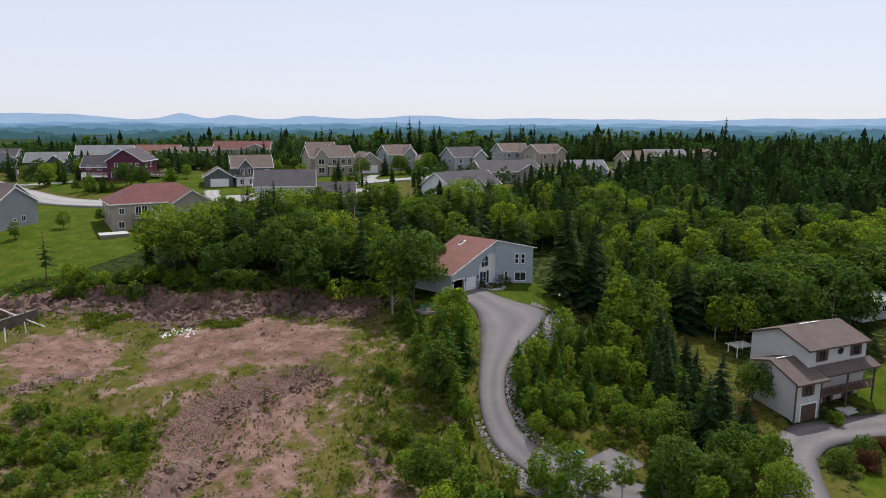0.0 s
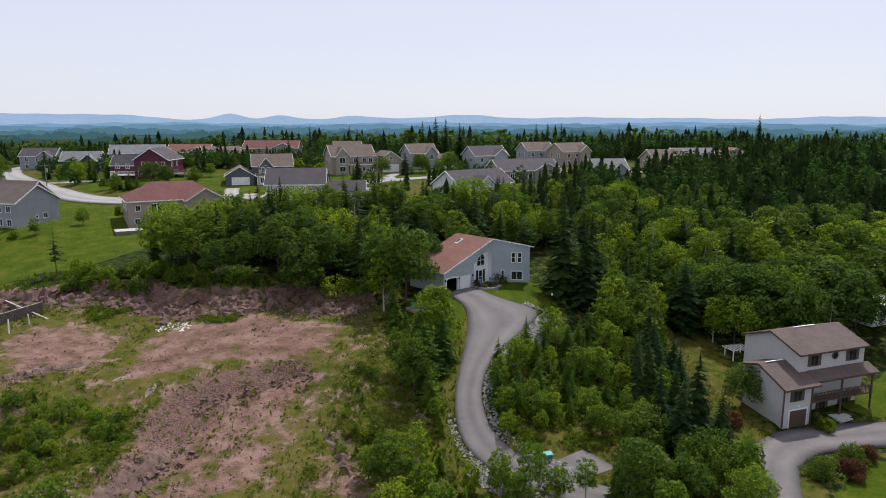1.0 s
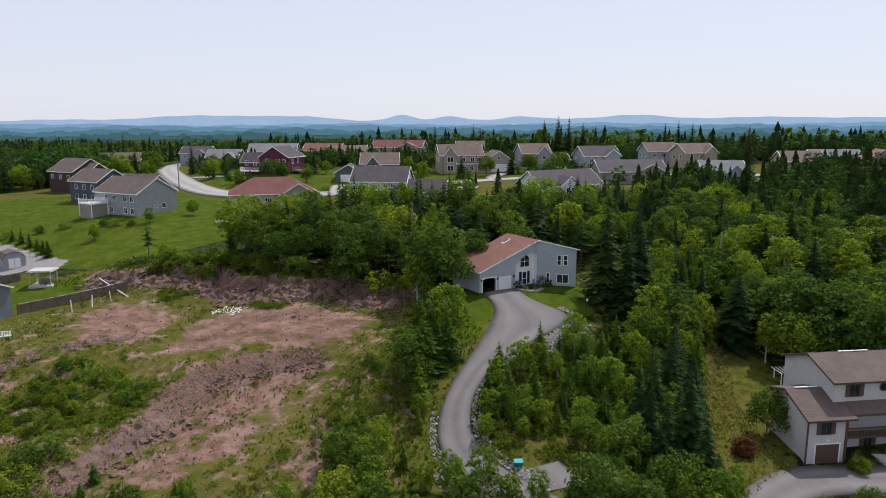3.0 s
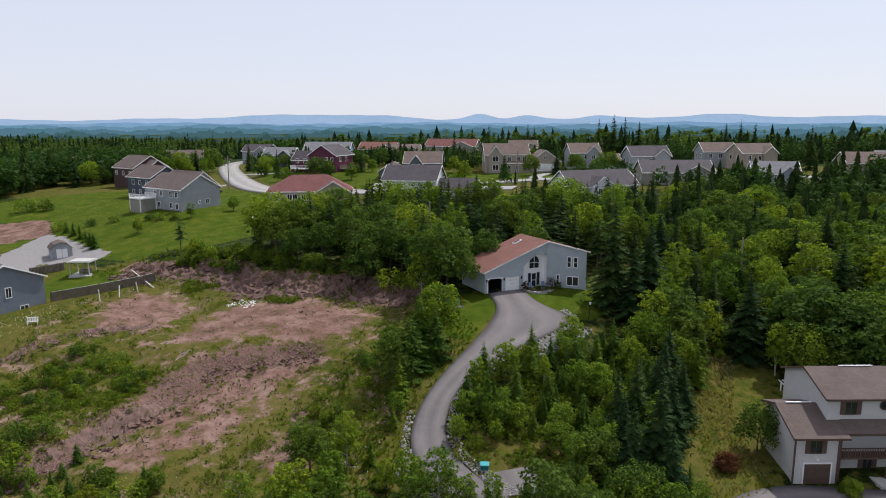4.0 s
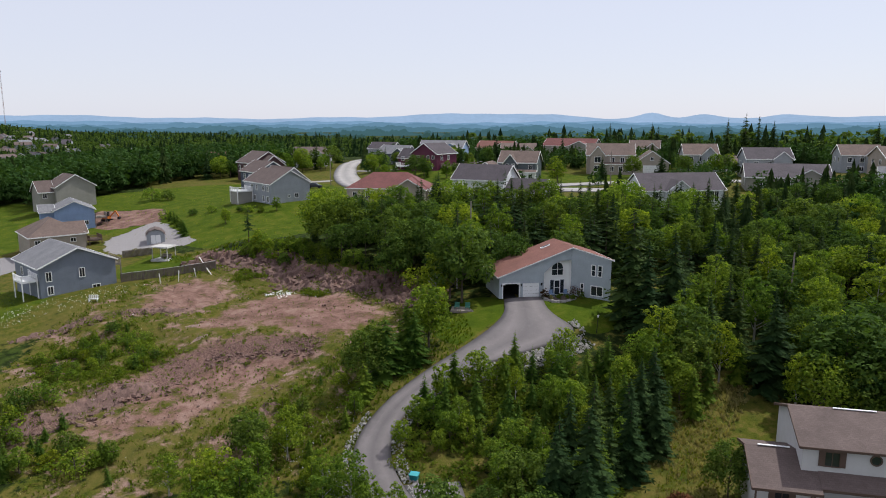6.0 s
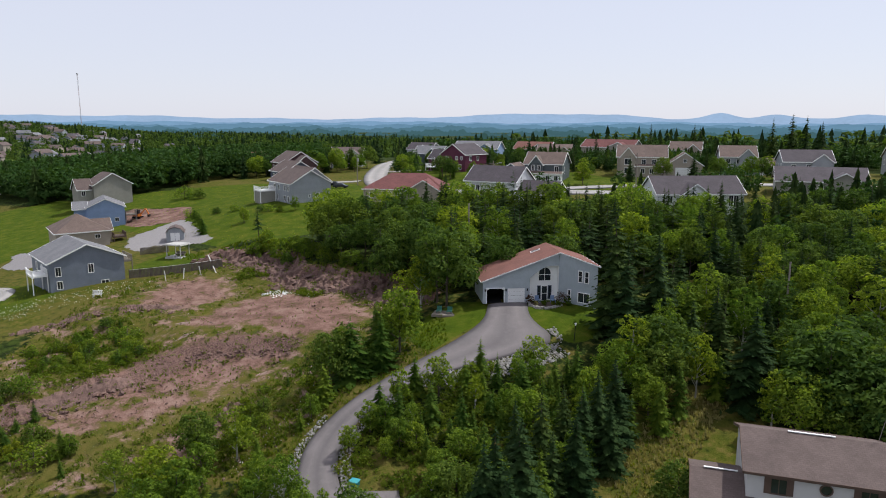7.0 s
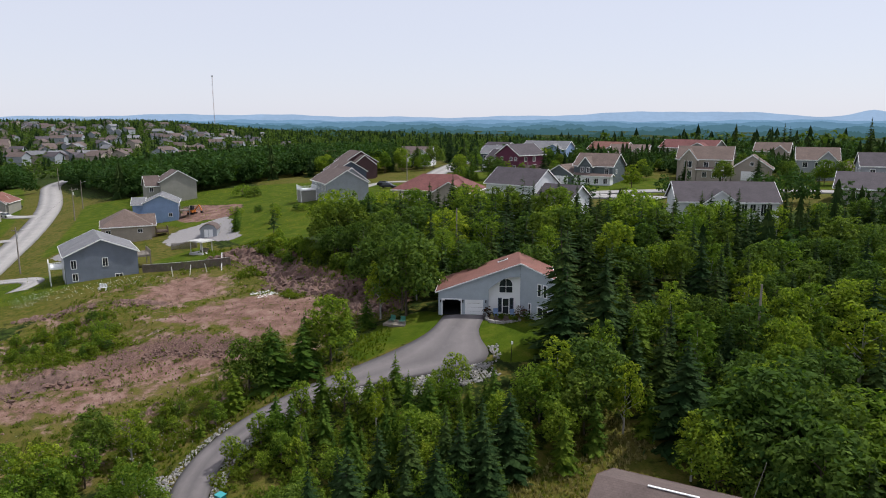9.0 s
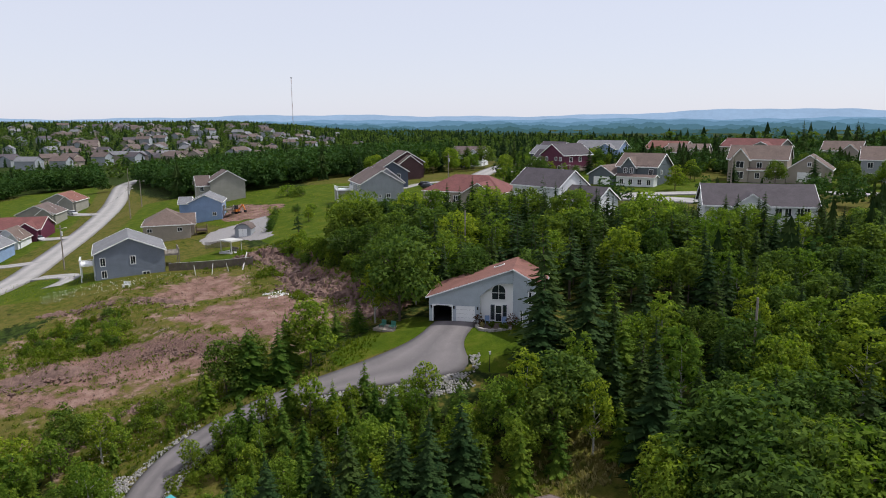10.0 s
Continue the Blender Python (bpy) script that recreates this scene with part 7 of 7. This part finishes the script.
def tuft_proto(seed, blades=9, w=0.07, spread_=0.35):
    rnd = random.Random(seed)
    v, f = [], []
    for _ in range(blades):
        a, r, h = rnd.uniform(0, 6.28), rnd.uniform(0, 0.3), rnd.uniform(0.5, 1.0)
        x, y = r * math.cos(a), r * math.sin(a)
        b = rnd.uniform(0, 6.28)
        dx, dy = math.cos(b), math.sin(b)
        k = len(v)
        v.extend([(x - dy * w, y + dx * w, -0.1), (x + dy * w, y - dx * w, -0.1), (x + dx * spread_ * 0.4 + dy * w * 1.3, y + dy * spread_ * 0.4 - dx * w * 1.3, h * 0.6), (x + dx * spread_, y + dy * spread_, h)])
        f.append((k, k + 1, k + 2, k + 3))
    return np.array(v), f


HULLS, TUFTS = [hull_proto(i + 20) for i in range(6)], [tuft_proto(i) for i in range(5)]
HERBS = [as_proto(leaves(1.0, 0.9, 200 + i, count=64, size=0.17, lobes=7, low=-0.2)) for i in range(4)]


def throw(poly, n, low, high, seed, keep=lambda x, y: True, dz=0.0):
    rnd = random.Random(seed)
    xs, ys = [p[0] for p in poly], [p[1] for p in poly]
    out = []
    while len(out) < n and rnd is not None:
        x, y = rnd.uniform(min(xs), max(xs)), rnd.uniform(min(ys), max(ys))
        if inside(poly, x, y) and keep(x, y):
            out.append((x, y, float(level(x, y)) + dz, low + (high - low) * rnd.random() ** 2, rnd.uniform(0, 6.28), rnd.randrange(60)))
    return out


def bare(x, y):
    return any(inside(p, x, y) for p in PATCHES)


rubble = throw([(-29, 75), (-25, 80.3), (-14.7, 85), (-12.5, 82), (-17.8, 78), (-22, 72.5), (-24, 67), (-27, 62), (-31, 66)], 1500, 0.04, 0.17, 7) + throw(PATCHES[2], 600, 0.05, 0.2, 1) + throw(PATCHES[3], 350, 0.05, 0.2, 2) + throw(PATCHES[1], 420, 0.04, 0.16, 3) + throw(PATCHES[0], 260, 0.04, 0.2, 4) + throw([(-68, 97), (-10, 98), (-10, 103), (-66, 103)], 1100, 0.08, 0.3, 5, dz=0.1) + throw(LOT, 500, 0.06, 0.3, 6)
scatter("rubble", "scattered pink and grey broken stones on bare ground", "rubble", HULLS, M_RUBBLE, rubble)
gravel = []
rnd = random.Random(5)
for line, lo, hi, n, a, b in ((DRIVE_L, 0.1, 1.0, 500, 0.5, 0.9), (DRIVE_R, 0.15, 1.4, 1300, 0.15, 0.8), (DRIVE_L, 0.8, 2.6, 700, 0.62, 0.80), (DRIVE_R, 0.5, 3.2, 1300, 0.20, 0.42)):
    p = spread(line, 400)
    for _ in range(n):
        i = int(400 * rnd.uniform(a, b)) - 1
        d = p[min(i + 1, 399)] - p[i - 1]
        d /= np.hypot(*d)
        s = 1 if line is DRIVE_L else -1
        x, y = p[i] + np.array((-d[1], d[0])) * -s * rnd.uniform(lo, hi)
        if not inside(DRIVE_L + DRIVE_R[::-1], x, y):
            gravel.append((x, y, float(level(x, y)) + 0.03, rnd.uniform(0.08, 0.22), rnd.uniform(0, 6.28), rnd.randrange(60)))
scatter("riprap", "grey and white stones banked along the driveway", "stones", HULLS, M_GREY, gravel)
scatter("white_stones", "heap of pale stones on the cleared lot", "stones", HULLS, M_TRIM, throw([(-40, 93), (-35, 93), (-35, 96.5), (-39, 96.5)], 130, 0.1, 0.25, 8))

green = lambda x, y: not bare(x, y) and not inside(DRIVE_L + DRIVE_R[::-1], x, y)
scatter("grass_tufts", "rough green grass tufts over the cleared lot", "grass", TUFTS, M_WEED, throw(LOT, 5200, 0.12, 0.42, 11, green) + throw([(-80, 96), (-52, 98), (-10, 103), (-8, 109), (-66, 112)], 1100, 0.25, 0.8, 12) + throw([(0, 60), (8, 60), (5, 75), (5, 92), (-2, 98), (-4, 84)], 1300, 0.2, 0.6, 13, green) + throw(PATCHES[1], 350, 0.12, 0.3, 14) + throw(PATCHES[2], 500, 0.15, 0.4, 15))
scatter("weeds", "low leafy weeds and brambles over rough ground", "weeds", HERBS, M_WEED, throw(LOT, 800, 0.2, 0.7, 21, green) + throw([(-8, 62), (2, 62), (3, 76), (-2, 92), (-8, 100)], 340, 0.2, 0.7, 22, green) + throw([(10, 67), (24, 72), (32, 66), (31, 84), (22, 94), (11, 90), (8.8, 76)], 700, 0.4, 1.2, 23, lambda x, y: green(x, y) and not inside([(13, 65), (18, 71), (22, 68), (17, 63)], x, y)) + throw([(-50, 94), (-46, 99), (-53, 99)], 60, 0.4, 1.0, 24) + throw([(-34, 96), (-29, 96), (-29, 99), (-34, 99)], 60, 0.3, 0.8, 25) + throw([(-46, 56), (-28, 56), (-28, 72), (-46, 72)], 260, 0.35, 1.1, 26) + throw(PATCHES[2], 240, 0.15, 0.5, 28) + throw([(-12, 52), (-2, 56), (-4, 70), (-8, 84), (-11, 82), (-9, 70)], 420, 0.15, 0.5, 29))
scatter("dry_grass", "pale straw-coloured tall grass on the verge", "grass", TUFTS, M_STRAW, throw(FIELD, 500, 0.15, 0.5, 33) + throw([(31, 84), (37, 84), (36, 104), (30, 104)], 900, 0.2, 0.7, 31) + throw(LOT, 900, 0.15, 0.45, 32, green))
PETALS = [tuft_proto(90 + i, 5, 0.12, 0.5) for i in range(3)]
scatter("wild_flowers", "white daisies scattered through the weeds", "flowers", PETALS, M_TRIM, throw([(-68, 60), (-60, 60), (-56, 84), (-64, 84)], 420, 0.08, 0.2, 41) + throw(LOT, 260, 0.07, 0.16, 42, green) + throw([(-3, 62), (4, 62), (3, 74), (-3, 78)], 200, 0.08, 0.18, 43) + throw([(-34, 96), (-29, 96), (-29, 99), (-34, 99)], 70, 0.1, 0.2, 44))
scatter("meadow", "uneven longer grass on the lawns", "grass", TUFTS, M_WEED, throw(LAWNS[0], 2600, 0.12, 0.3, 51) + throw(FIELD, 900, 0.12, 0.4, 52) + throw(LAWNS[6], 500, 0.1, 0.3, 53))
